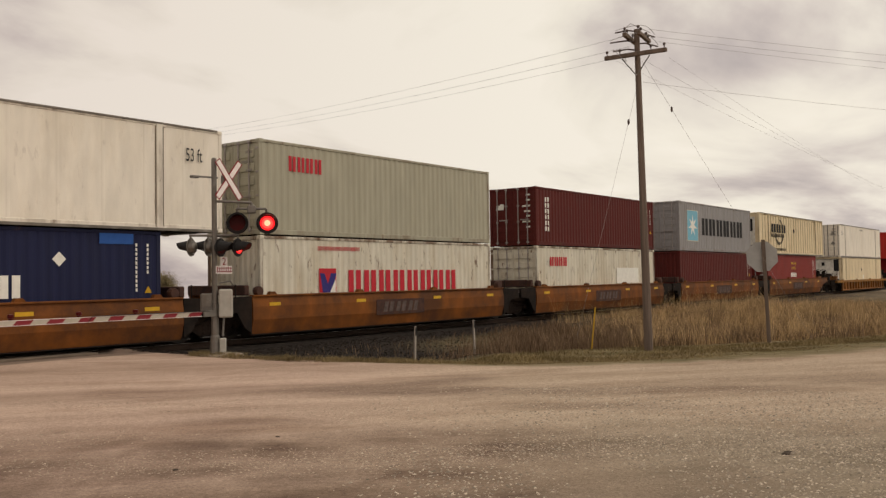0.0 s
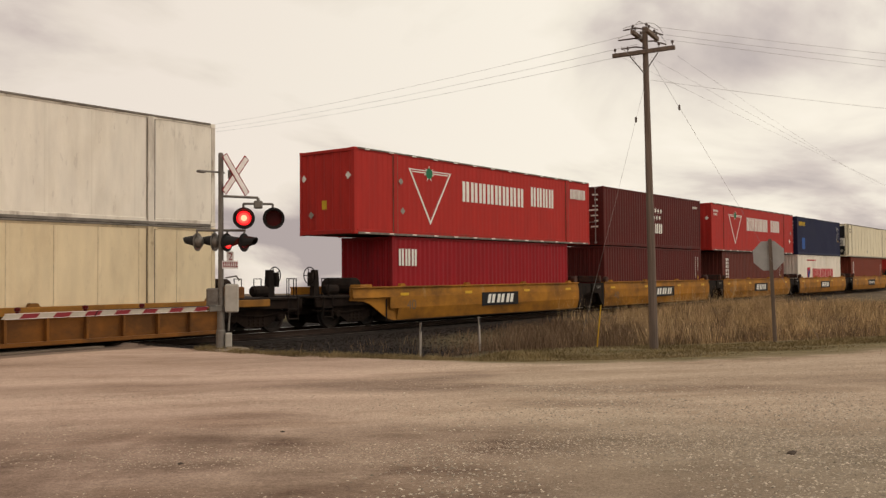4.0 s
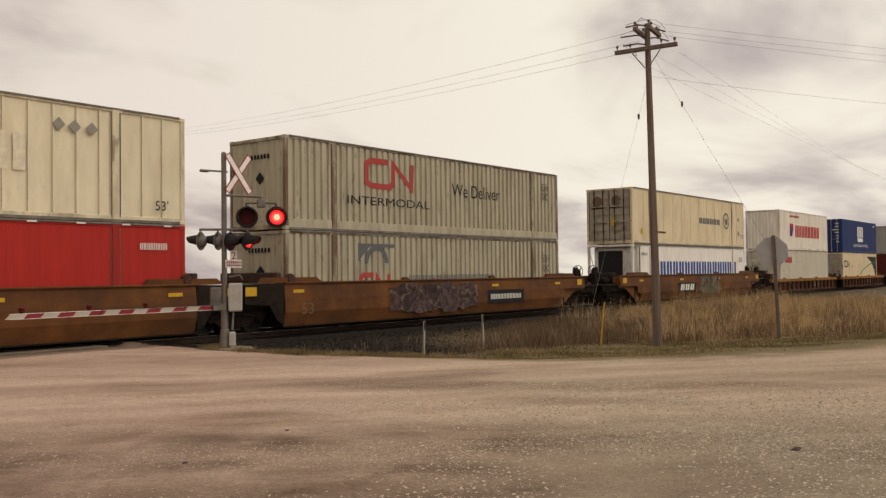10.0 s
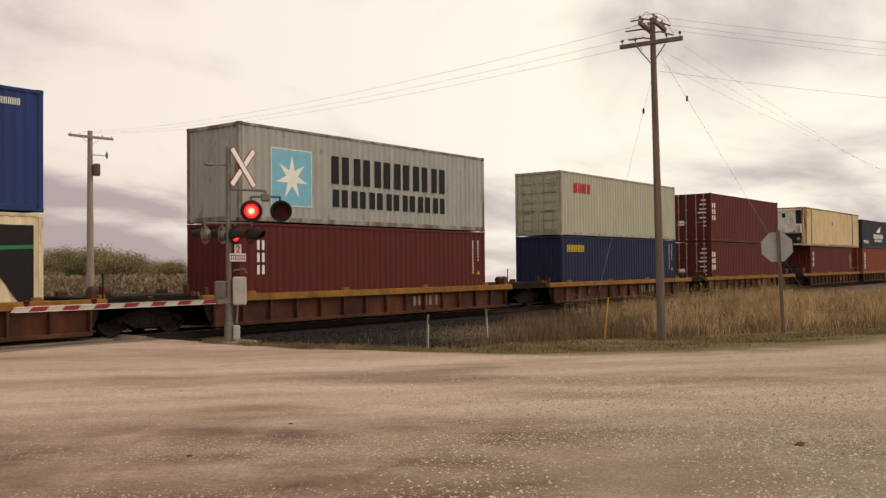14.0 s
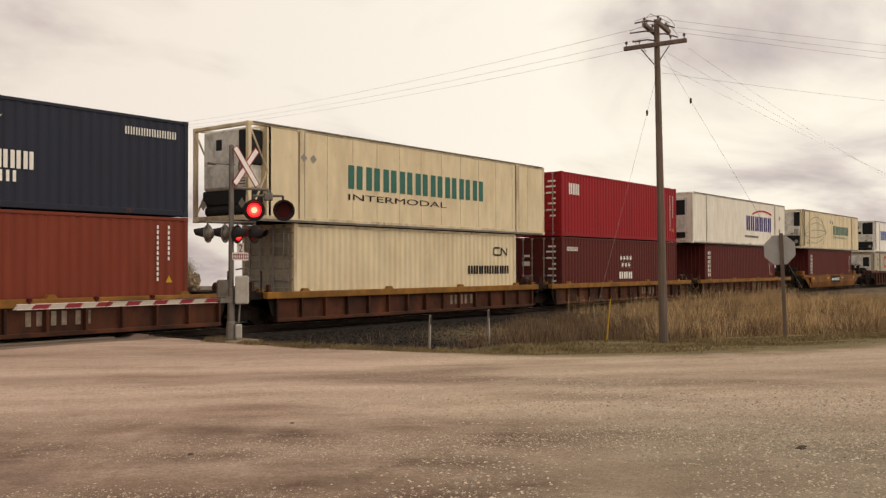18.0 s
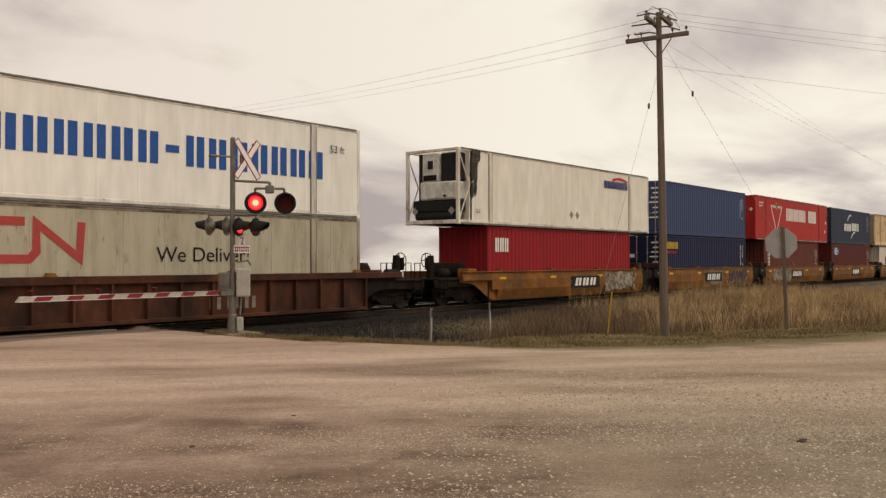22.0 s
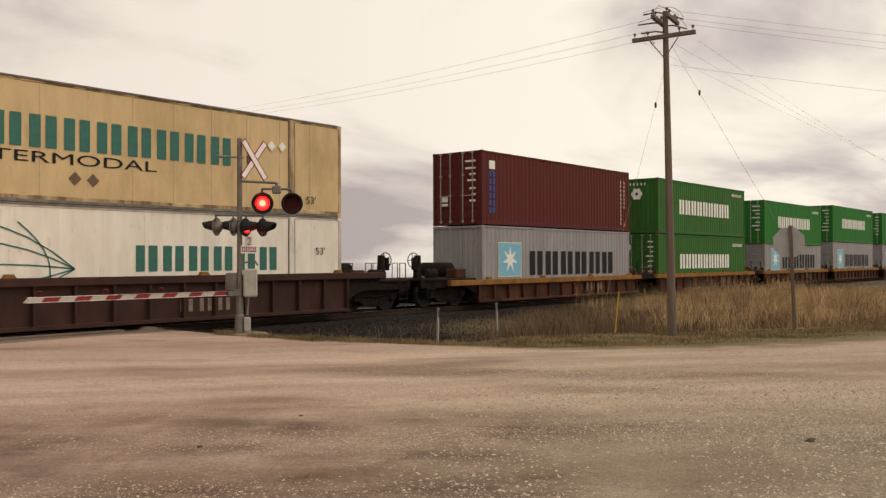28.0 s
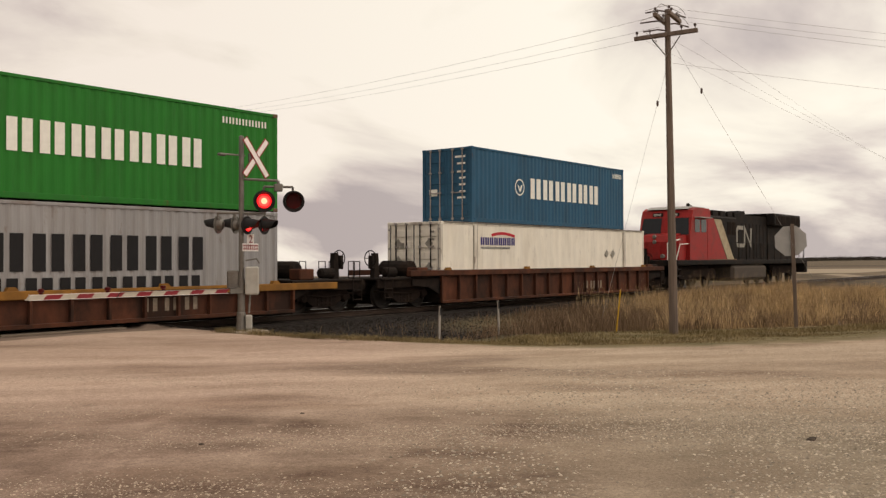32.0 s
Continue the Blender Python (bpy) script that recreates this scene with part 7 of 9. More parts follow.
def axis(lo, hi, fine_lo, fine_hi, step, grow):
    v, x, s = [], fine_lo, step
    while x < fine_hi:
        v.append(x)
        x += step
    v.append(fine_hi)
    x, s = fine_hi, step
    while x < hi:
        s *= grow
        x += s
        v.append(min(x, hi))
    x, s = fine_lo, step
    while x > lo:
        s *= grow
        x -= s
        v.insert(0, max(x, lo))
    return v


def ground_material():
    mat = bpy.data.materials.new("gravel_and_field")
    mat.use_nodes = True
    n, l = mat.node_tree.nodes, mat.node_tree.links
    b = n["Principled BSDF"]
    tc = n.new("ShaderNodeTexCoord")

    def tex(scale, stretch=(1, 1, 1), detail=5.0, rot=0.0, rough=0.55):
        mp = n.new("ShaderNodeMapping")
        mp.vector_type = "TEXTURE"
        mp.inputs["Scale"].default_value, mp.inputs["Rotation"].default_value = stretch, (0, 0, radians(rot))
        l.new(tc.outputs["Object"], mp.inputs[0])
        t = n.new("ShaderNodeTexNoise")
        t.inputs["Scale"].default_value, t.inputs["Detail"].default_value, t.inputs["Roughness"].default_value = scale, detail, rough
        l.new(mp.outputs[0], t.inputs["Vector"])
        return t.outputs["Fac"]

    def ramp(fac, *stops):
        r = n.new("ShaderNodeValToRGB")
        e = r.color_ramp.elements
        while len(e) < len(stops):
            e.new(0.5)
        for k, (p, c) in zip(e, stops):
            k.position, k.color = p, (*c, 1) if len(c) == 3 else c
        l.new(fac, r.inputs[0])
        return r.outputs[0]

    def mix(fac, a, c, mode="MIX"):
        m = n.new("ShaderNodeMix")
        m.data_type, m.blend_type = "RGBA", mode
        if isinstance(fac, float):
            m.inputs[0].default_value = fac
        else:
            l.new(fac, m.inputs[0])
        l.new(a, m.inputs[6])
        l.new(c, m.inputs[7]) if not isinstance(c, tuple) else None
        if isinstance(c, tuple):
            m.inputs[7].default_value = (*c, 1)
        return m.outputs[2]

    # packed gravel: broad pale and dark bands worn by tyres, then fine stones
    base = ramp(tex(0.30, (6.0, 1, 1), 4.0, -42), (0.34, (0.37, 0.273, 0.208)), (0.5, (0.455, 0.341, 0.264)), (0.64, (0.525, 0.402, 0.314)))
    blot = ramp(tex(0.8, (2.6, 1, 1), 6.0, -44, 0.62), (0.33, (0.74, 0.70, 0.67)), (0.5, (1, 1, 1)))
    col = mix(1.0, base, blot, "MULTIPLY")
    rut = ramp(tex(1.6, (9.0, 1, 1), 5.0, -38, 0.6), (0.36, (0.89, 0.88, 0.87)), (0.6, (1.05, 1.05, 1.05)))
    col = mix(1.0, col, rut, "MULTIPLY")
    # the earth is redder to the north-west, towards the crossing road
    side = n.new("ShaderNodeVectorMath"); side.operation = "DOT_PRODUCT"
    l.new(tc.outputs["Object"], side.inputs[0]); side.inputs[1].default_value = (0.13, -0.2135, 0.0)
    lean = n.new("ShaderNodeMath"); lean.operation = "ADD"; lean.inputs[1].default_value = 1.0
    l.new(side.outputs["Value"], lean.inputs[0])
    col = mix(1.0, col, ramp(lean.outputs[0], (0.05, (1.0, 0.975, 0.995)), (0.95, (0.985, 1.025, 0.985))), "MULTIPLY")
    stain = n.new("ShaderNodeAttribute"); stain.attribute_name = "stain"
    damp = ramp(tex(2.6, (2.2, 1, 1), 9.0, -50, 0.78), (0.30, (0.45, 0.45, 0.45)), (0.58, (1, 1, 1)))
    sfac = n.new("ShaderNodeMath"); sfac.operation = "MULTIPLY"
    l.new(stain.outputs["Fac"], sfac.inputs[0]); l.new(damp, sfac.inputs[1])
    col = mix(sfac.outputs[0], col, (0.116, 0.072, 0.051))
    # a sheet of greyer, coarser gravel lies over the near side of the lot
    grit = n.new("ShaderNodeAttribute"); grit.attribute_name = "grit"
    gtone = ramp(tex(1.1, (2.0, 1, 1), 6.0, -44, 0.65), (0.34, (0.195, 0.158, 0.113)), (0.5, (0.255, 0.210, 0.153)), (0.66, (0.345, 0.287, 0.213)))
    col = mix(grit.outputs["Fac"], col, gtone)
    pebble = ramp(tex(11.0, (1, 1, 1), 6.0, 0, 0.7), (0.36, (0.90, 0.895, 0.89)), (0.5, (1, 1, 1)), (0.66, (1.1, 1.1, 1.1)))
    col = mix(1.0, col, pebble, "MULTIPLY")
    fine = ramp(tex(34.0, (1, 1, 1), 8.0, 0, 0.75), (0.3, (0.64, 0.63, 0.62)), (0.7, (1.32, 1.32, 1.32)))
    col = mix(1.0, col, fine, "MULTIPLY")
    # grass verge, ballast bed and far field are told apart by painted weights
    att = n.new("ShaderNodeAttribute"); att.attribute_name = "cover"
    sp = n.new("ShaderNodeSeparateColor")
    l.new(att.outputs["Color"], sp.inputs[0])
    verge = ramp(tex(1.1, (3.5, 1, 1), 7.0, -40, 0.68), (0.36, (0.095, 0.080, 0.034)), (0.5, (0.165, 0.132, 0.068)), (0.66, (0.25, 0.19, 0.115)))
    col = mix(sp.outputs[0], col, verge)
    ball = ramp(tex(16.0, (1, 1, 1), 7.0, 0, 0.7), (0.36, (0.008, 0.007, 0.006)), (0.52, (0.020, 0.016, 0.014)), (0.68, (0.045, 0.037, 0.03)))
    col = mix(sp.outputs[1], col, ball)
    field = ramp(tex(0.02, (0.4, 3, 1), 3.0), (0.4, (0.085, 0.064, 0.043)), (0.6, (0.17, 0.13, 0.088)))
    sx = n.new("ShaderNodeSeparateXYZ")
    l.new(tc.outputs["Object"], sx.inputs[0])
    km = n.new("ShaderNodeMath"); km.operation = "MULTIPLY"; km.inputs[1].default_value = 0.0025
    l.new(sx.outputs[0], km.inputs[0])
    strip = ramp(km.outputs[0], (0.242, (0, 0, 0)), (0.247, (0.8, 0.8, 0.8)), (0.258, (0.8, 0.8, 0.8)), (0.263, (0, 0, 0)), (0.35, (0, 0, 0)), (0.365, (1, 1, 1)), (0.50, (1, 1, 1)), (0.53, (0, 0, 0)))
    field = mix(strip, field, (0.34, 0.275, 0.20))
    col = mix(sp.outputs[2], col, field)
    l.new(col, b.inputs["Base Color"])
    b.inputs["Roughness"].default_value = 0.95
    b.inputs["Specular IOR Level"].default_value = 0.12
    nb = tex(30.0, (1, 1, 1), 6.0)
    bp = n.new("ShaderNodeBump")
    bp.inputs["Strength"].default_value, bp.inputs["Distance"].default_value = 0.8, 0.025
    l.new(nb, bp.inputs["Height"]); l.new(bp.outputs[0], b.inputs["Normal"])
    return mat


def segment_distance(x, y, a, b):
    dx, dy = b[0] - a[0], b[1] - a[1]
    t = max(0.0, min(1.0, ((x - a[0]) * dx + (y - a[1]) * dy) / (dx * dx + dy * dy)))
    return math.hypot(x - a[0] - t * dx, y - a[1] - t * dy)


def build_ground():
    xs = axis(-2500, 4500, 2.6, 30.0, 0.16, 1.12)
    ys = axis(-2500, 4500, -2.0, 29.0, 0.16, 1.12)
    verts = [(x, y, ground_z(x, y)) for y in ys for x in xs]
    nx = len(xs)
    faces = [(j * nx + i, j * nx + i + 1, (j + 1) * nx + i + 1, (j + 1) * nx + i) for j in range(len(ys) - 1) for i in range(nx - 1)]
    me = bpy.data.meshes.new("ground")
    me.from_pydata(verts, [], faces)
    att = me.color_attributes.new("cover", "FLOAT_COLOR", "POINT")
    for i, (x, y, z) in enumerate(verts):
        w = 0.35 * noise.noise(Vector((x * 1.3, y * 1.3, 7)))
        off = y - edge_y(x) + w
        e = smooth(-0.9, 0.3, off) * (1 - smooth(28, 29, y))
        side = smooth(13.3 + w, 14.2 + w, x)
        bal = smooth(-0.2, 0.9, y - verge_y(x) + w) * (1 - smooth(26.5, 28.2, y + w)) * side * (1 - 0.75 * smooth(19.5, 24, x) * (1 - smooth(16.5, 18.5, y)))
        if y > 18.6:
            # brown dust lies thicker close to the rails; the crossing darkens past y = 20.2
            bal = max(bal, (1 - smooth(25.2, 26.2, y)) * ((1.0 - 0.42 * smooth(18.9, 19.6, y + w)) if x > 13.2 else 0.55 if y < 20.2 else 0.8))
        far = max(smooth(28.5, 33, y), smooth(60, 90, x), smooth(-60, -80, x), smooth(-60, -90, y))
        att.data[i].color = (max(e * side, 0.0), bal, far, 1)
    # worn tyre tracks and long damp streaks: (strength, half width, line)
    tracks = ((0.6, 0.45, ((9.8, 10.0), (10.4, 9.6), (10.8, 9.1), (11.6, 8.9), (12.3, 8.7))), (0.4, 0.35, ((10.6, 7.6), (11.7, 6.9), (12.7, 5.3))), (0.85, 0.2, ((5.9, 7.4), (6.1, 7.1), (6.05, 6.4))),
              (0.9, 0.17, ((4.7, 5.2), (5.3, 5.1), (5.9, 5.07), (6.5, 5.1))), (0.85, 0.2, ((7.3, 5.1), (7.8, 4.76), (8.1, 4.4), (8.4, 3.95))), (0.7, 0.13, ((8.5, 3.0), (8.8, 2.5), (8.95, 1.96))), (0.6, 0.1, ((3.6, 6.0), (4.1, 6.6), (4.7, 7.07), (5.1, 7.1))),
              (0.62, 0.1, ((3.3, 6.3), (4.24, 7.5), (5.0, 8.2), (5.8, 8.6))), (0.62, 0.12, ((3.55, 6.15), (4.4, 7.2), (5.2, 7.85), (6.0, 8.2))), (0.45, 0.1, ((4.0, 8.4), (5.0, 9.5), (5.7, 9.7))), (0.4, 0.09, ((3.8, 5.5), (4.6, 5.6), (5.3, 5.4), (6.2, 5.3), (7.1, 5.4))), (0.35, 0.2, ((6.1, 8.2), (6.7, 8.0))))
    # damp and oily patches left on the lot: (x, y, half length, half width, strength)
    spots = ((10.5, 8.55, 2.3, 0.62, 0.62), (11.6, 6.6, 2.4, 0.5, 0.5), (10.2, 9.4, 0.9, 0.5, 0.4), (6.15, 6.85, 0.5, 0.55, 1.0), (5.9, 7.6, 0.7, 0.6, 0.7), (5.3, 6.5, 0.5, 0.4, 0.6), (7.75, 4.75, 1.15, 0.30, 1.0), (8.4, 4.1, 0.7, 0.24, 0.9), (6.2, 4.7, 0.9, 0.5, 0.75),
             (5.4, 5.5, 0.8, 0.7, 0.6), (4.6, 7.3, 0.6, 0.6, 0.5), (12.8, 5.0, 1.8, 0.5, 0.5), (10.4, 5.6, 1.4, 0.4, 0.4), (8.85, 2.2, 0.75, 0.22, 0.85), (4.75, 4.9, 0.6, 0.3, 0.8), (7.2, 2.6, 0.8, 0.35, 0.45), (5.0, 4.6, 1.3, 1.0, 0.5), (6.2, 3.4, 1.1, 0.8, 0.4), (4.2, 6.0, 1.2, 1.0, 0.45), (15.0, 3.2, 1.6, 0.6, 0.35), (7.3, 8.3, 1.0, 0.25, 0.4))
    st = me.attributes.new("stain", "FLOAT", "POINT")
    for i, (x, y, z) in enumerate(verts):
        if -2 < x < 30 and -4 < y < 16:
            v = 0.0
            for sx, sy, la, lb, k in spots:
                a, b = (x - sx) * 0.50 - (y - sy) * 0.866, (x - sx) * 0.866 + (y - sy) * 0.50
                q = (a / la) ** 2 + (b / lb) ** 2
                v = max(v, min(1.0, k * 1.15) * math.exp(-q * (0.35 + 0.65 * q)))
            for k, wd, line in tracks:
                if x < 14 and y < 12:
                    d = min(segment_distance(x, y, a, b) for a, b in zip(line, line[1:]))
                    q = d / (wd * (1 + 0.5 * noise.noise(Vector((x * 0.9, y * 0.9, k * 9)))))
                    v = max(v, k * math.exp(-q * q)) if q < 3 else v
            st.data[i].value = v * smooth(-2, 1.5, x) * smooth(-4, -1, y)
    gr = me.attributes.new("grit", "FLOAT", "POINT")
    for i, (x, y, z) in enumerate(verts):
        if -2 < x < 30 and -4 < y < 14:
            # across the lot's slope: the coarse sheet lies to the south-east
            s = 0.52 * x - 0.854 * y + 1.1 * noise.noise(Vector((x * 0.35, y * 0.35, 17))) + 0.5 * noise.noise(Vector((x * 1.1, y * 1.1, 19)))
            near = 1.3 * x + y + 1.1 * noise.noise(Vector((x * 0.45, y * 0.45, 23))) + 0.5 * noise.noise(Vector((x * 1.4, y * 1.4, 24)))
            fade = smooth(-2, 1.5, x) * smooth(-4, -1, y)
            gr.data[i].value = 0.9 * fade * smooth(-1.2, 2.6, s) * (1 - smooth(14.5, 18.5, near))
            # damp brown earth shows through where the lorries turn
            patch = 0.64 + 0.7 * noise.noise(Vector(((0.77 * x - 0.64 * y) * 0.5, (0.64 * x + 0.77 * y) * 0.85, 29))) + 0.45 * noise.noise(Vector((x * 1.5, y * 1.7, 37)))
            st.data[i].value = max(st.data[i].value, fade * min(0.95, max(0.1, patch)) * (1 - smooth(14.6, 17.4 - 1.5 * smooth(0, 3, s), near)) * (1 - 0.5 * smooth(-0.5, 3.0, s)))
    me.materials.append(ground_material())
    me.shade_smooth()
    return tagged(new("ground", me), "tan packed gravel lot running into dry grass and fields", "ground", kind="structure")


build_ground()

# rails and crossing planks
def rail_shape(y):
    s = Shape()
    prof = [(-0.07, -0.17), (0.07, -0.17), (0.07, -0.155), (0.012, -0.135), (0.012, -0.045), (0.036, -0.03), (0.036, -0.003), (-0.036, -0.003), (-0.036, -0.03), (-0.012, -0.045), (-0.012, -0.135), (-0.07, -0.155)]
    k = len(prof)
    for x in (-400.0, 900.0):
        s.v += [(x, y + a, b) for a, b in prof]
    s.f += [(i, (i + 1) % k, k + (i + 1) % k, k + i) for i in range(k)]
    return s


track = tagged(new("railway_track"), "two rusty steel rails with polished heads on dark ballast", "track", kind="structure")
track.matrix_basis = pose(0, 0, 0)
for yy in (MID_Y - 0.755, MID_Y + 0.755):
    r = part("rail", rail_shape(yy), RAILRUST, track)
    part("rail_head", Shape().box(-400, 900, yy - 0.03, yy + 0.03, -0.004, 0.0), BRIGHT, r)
TIE = material("weathered_tie_wood", (0.045, 0.035, 0.028), 0.9, 0, 0.3, 4.0, 0.3, 20, (0.3, 2, 2), jitter=0.25)


def tie_shape():
    return Shape().box(-0.115, 0.115, -1.3, 1.3, -0.36, -0.188, 0.01)


for i in range(120):
    x = 13.6 + i * 0.56
    part("tie", tie_shape, TIE, track, key="tie", at=Matrix.Translation((x, MID_Y, 0)))
# plank colour is lowered to carry the shadow along the train's foot
PLANK = material("crossing_plank_wood", (0.13, 0.10, 0.075), 0.9, 0, 0.3, 3.0, 0.3, 25, (0.4, 4, 4), jitter=0.2)
for i in range(3):
    for k in range(3):
        part("plank", lambda: Shape().box(0, 3.1, 0, 0.26, -0.12, 0.015, 0.012), PLANK, track, key="plank", at=Matrix.Translation((3.4 + k * 3.14, MID_Y - 1.68 + i * 0.275, 0)))
for i in range(4):
    for k in range(3):
        part("plank", lambda: Shape().box(0, 3.1, 0, 0.26, -0.12, 0.015, 0.012), PLANK, track, key="plank", at=Matrix.Translation((3.4 + k * 3.14, MID_Y - 0.6 + i * 0.3, 0)))

# ---- loose stones, ballast and grass ----
STONE = material("pale_gravel_stone", (0.405, 0.325, 0.25), 0.95, spread=0.2, grain=30, island=0.42, spec=0.1)
COARSE = material("coarse_gravel_stone", (0.385, 0.325, 0.255), 0.95, spread=0.25, grain=30, island=0.5, spec=0.1)
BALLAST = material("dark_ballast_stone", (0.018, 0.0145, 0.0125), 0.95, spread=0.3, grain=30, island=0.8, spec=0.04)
DRY = material("dry_straw_grass", (0.47, 0.32, 0.16), 0.9, spread=0.3, grain=1.2, island=0.55, spec=0.1)
REED = material("pale_reed_grass", (0.66, 0.47, 0.25), 0.9, spread=0.3, grain=1.2, island=0.45, spec=0.1)
WEED = material("dark_brown_weed", (0.18, 0.121, 0.076), 0.95, spread=0.3, grain=1.5, island=0.5, spec=0.08)
TURF = material("olive_turf", (0.22, 0.168, 0.084), 0.95, spread=0.35, grain=0.9, island=0.35, spec=0.08)


def stone_field(name, spots, mat, label, lo, hi, seed):
    rng = random.Random(seed)
    s = Shape()
    for x, y, g in spots:
        r = lo + (hi - lo) * rng.random() ** 2.2
        r *= g
        z = ground_z(x, y) + r * 0.05
        a = rng.random() * 6.28
        q, p, h = r * rng.uniform(0.7, 1.3), r * rng.uniform(0.6, 1.0), r * rng.uniform(0.35, 0.65)
        k = len(s.v)
        for i in range(5):
            g2 = a + i * 1.2566
            s.v.append((x + q * math.cos(g2) * rng.uniform(0.8, 1.2), y + p * math.sin(g2) * rng.uniform(0.8, 1.2), z))
        s.v.append((x + r * rng.uniform(-0.3, 0.3), y + r * rng.uniform(-0.3, 0.3), z + h))
        s.v.append((x, y, z - h))
        for i in range(5):
            j = (i + 1) % 5
            s.f += [(k + i, k + j, k + 5), (k + j, k + i, k + 6)]
    me = bpy.data.meshes.new(name)
    me.from_pydata(s.v, [], s.f)
    me.materials.append(mat)
    return tagged(new(name, me), label, "stones", kind="stuff")


def blade_field(name, roots, mat, label, seed):
    """Blades: each root is (x, y, height, width, lean)."""
    rng = random.Random(seed)
    v, f = [], []
    for x, y, h, w, lean in roots:
        z = ground_z(x, y) - 0.02
        a = rng.random() * 6.283
        b = rng.random() * 6.283
        dx, dy = math.cos(a) * w, math.sin(a) * w
        lx, ly = math.cos(b) * lean * h, math.sin(b) * lean * h
        k = len(v)
        v += [(x - dx, y - dy, z), (x + dx, y + dy, z), (x + lx * 0.35 + dx * 0.8, y + ly * 0.35 + dy * 0.8, z + h * 0.55), (x + lx * 0.35 - dx * 0.8, y + ly * 0.35 - dy * 0.8, z + h * 0.55), (x + lx, y + ly, z + h)]
        f += [(k, k + 1, k + 2, k + 3), (k + 3, k + 2, k + 4)]
    me = bpy.data.meshes.new(name)
    me.from_pydata(v, [], f)
    me.materials.append(mat)
    return tagged(new(name, me), label, "grass", kind="stuff")


def scatter():
    rng = random.Random(4)
    spots = []
    while len(spots) < 34000:
        d = 5.8 + 13 * rng.random() ** 1.5
        g = radians(rng.uniform(20, 78))
        x, y = d * math.sin(g), d * math.cos(g)
        if y > edge_y(x) - 0.5 or y > 14:
            continue
        patch = noise.noise(Vector(((x * 0.62 - y * 0.785) * 0.22, (x * 0.785 + y * 0.62) * 0.75, 1.0)))
        if rng.random() < 0.10 + 1.15 * patch + 0.45 * smooth(6, 9, x - 0.5 * y) + 0.25 * (1 - smooth(5.0, 8.0, d)) * smooth(42, 60, math.degrees(g)) - 0.12 * (1 - smooth(36, 52, math.degrees(g))):
            spots.append((x, y, 1.0))
    stone_field("loose_gravel", spots, STONE, "pale loose stones strewn over the packed gravel", 0.004, 0.0135, 5)
    spots = []
    while len(spots) < 16000:
        d = 5.8 + 8 * rng.random() ** 1.4
        g = radians(rng.uniform(38, 80))
        x, y = d * math.sin(g), d * math.cos(g)
        if rng.random() < smooth(44, 66, math.degrees(g)) * (0.45 + 0.8 * noise.noise(Vector((x * 0.5, y * 0.5, 12)))):
            spots.append((x, y, 1.0))
    stone_field("coarse_gravel", spots, COARSE, "coarser grey-brown gravel lying loose on the lot", 0.006, 0.021, 7)
    spots = []
    while len(spots) < 30000:
        x = 13.3 + 40 * rng.random() ** 1.7
        y = rng.uniform(9.0, 19.8)
        if y < verge_y(x) + 0.5 + 0.5 * noise.noise(Vector((x, y, 2))):
            continue
        spots.append((x, y, 1.0))
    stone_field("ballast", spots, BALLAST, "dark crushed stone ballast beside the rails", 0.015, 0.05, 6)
    dry, reed, weed, turf = [], [], [], []
    while len(dry) < 56000:
        x = 15.0 + 44 * rng.random() ** 1.25
        y = rng.uniform(-10, 19.2)
        off = y - verge_y(x)
        if off < -0.1:
            continue
        az = math.degrees(math.atan2(x, y))
        edge = az + 2.5 * noise.noise(Vector((x * 0.5, y * 0.5, 5)))
        den = smooth(58.0, 66.0, edge) ** 1.4 * smooth(-0.1, 0.9, off)
        if rng.random() > den:
            continue
        cl = noise.noise(Vector((x * 0.8, y * 0.8, 9)))
        rank = noise.noise(Vector((x * 0.36, y * 0.36, 40))) + 0.4 * noise.noise(Vector((x * 0.9, y * 0.9, 43)))
        if rank < -0.08 and rng.random() < 0.72:
            weed.append((x, y, rng.uniform(0.18, 0.62), rng.uniform(0.003, 0.007), rng.uniform(0.15, 0.7)))
            continue
        h = (0.22 + 0.34 * rng.random() + 0.30 * cl + 0.35 * rank + 0.45 * noise.noise(Vector((x * 0.28, y * 0.28, 31)))) * (0.6 + 0.4 * smooth(0.0, 2.0, off)) * (0.75 + 0.35 * smooth(60, 67, az))
        h = max(0.12, 0.88 * h)
        dry.append((x, y, h, rng.uniform(0.002, 0.0045), rng.uniform(0.15, 0.95)))
        tuft = noise.noise(Vector((x * 0.45, y * 0.45, 21))) + 0.5 * noise.noise(Vector((x * 1.3, y * 1.3, 27)))
        if tuft + 0.5 * rank > 0.05 and rng.random() < 1.4 * tuft + 0.1:
            reed.append((x + rng.uniform(-0.1, 0.1), y + rng.uniform(-0.1, 0.1), (0.46 + 0.70 * rng.random() ** 1.3) * (0.66 + 0.6 * min(1.0, tuft * 1.6)), rng.uniform(0.002, 0.0045), rng.uniform(0.08, 0.6)))
        if cl < 0.1 and rng.random() < 0.62:
            weed.append((x, y, h * rng.uniform(0.6, 1.2), rng.uniform(0.003, 0.008), rng.uniform(0.1, 0.5)))
    # withered weeds thin out over the dark stones
    n = len(weed) + 19000
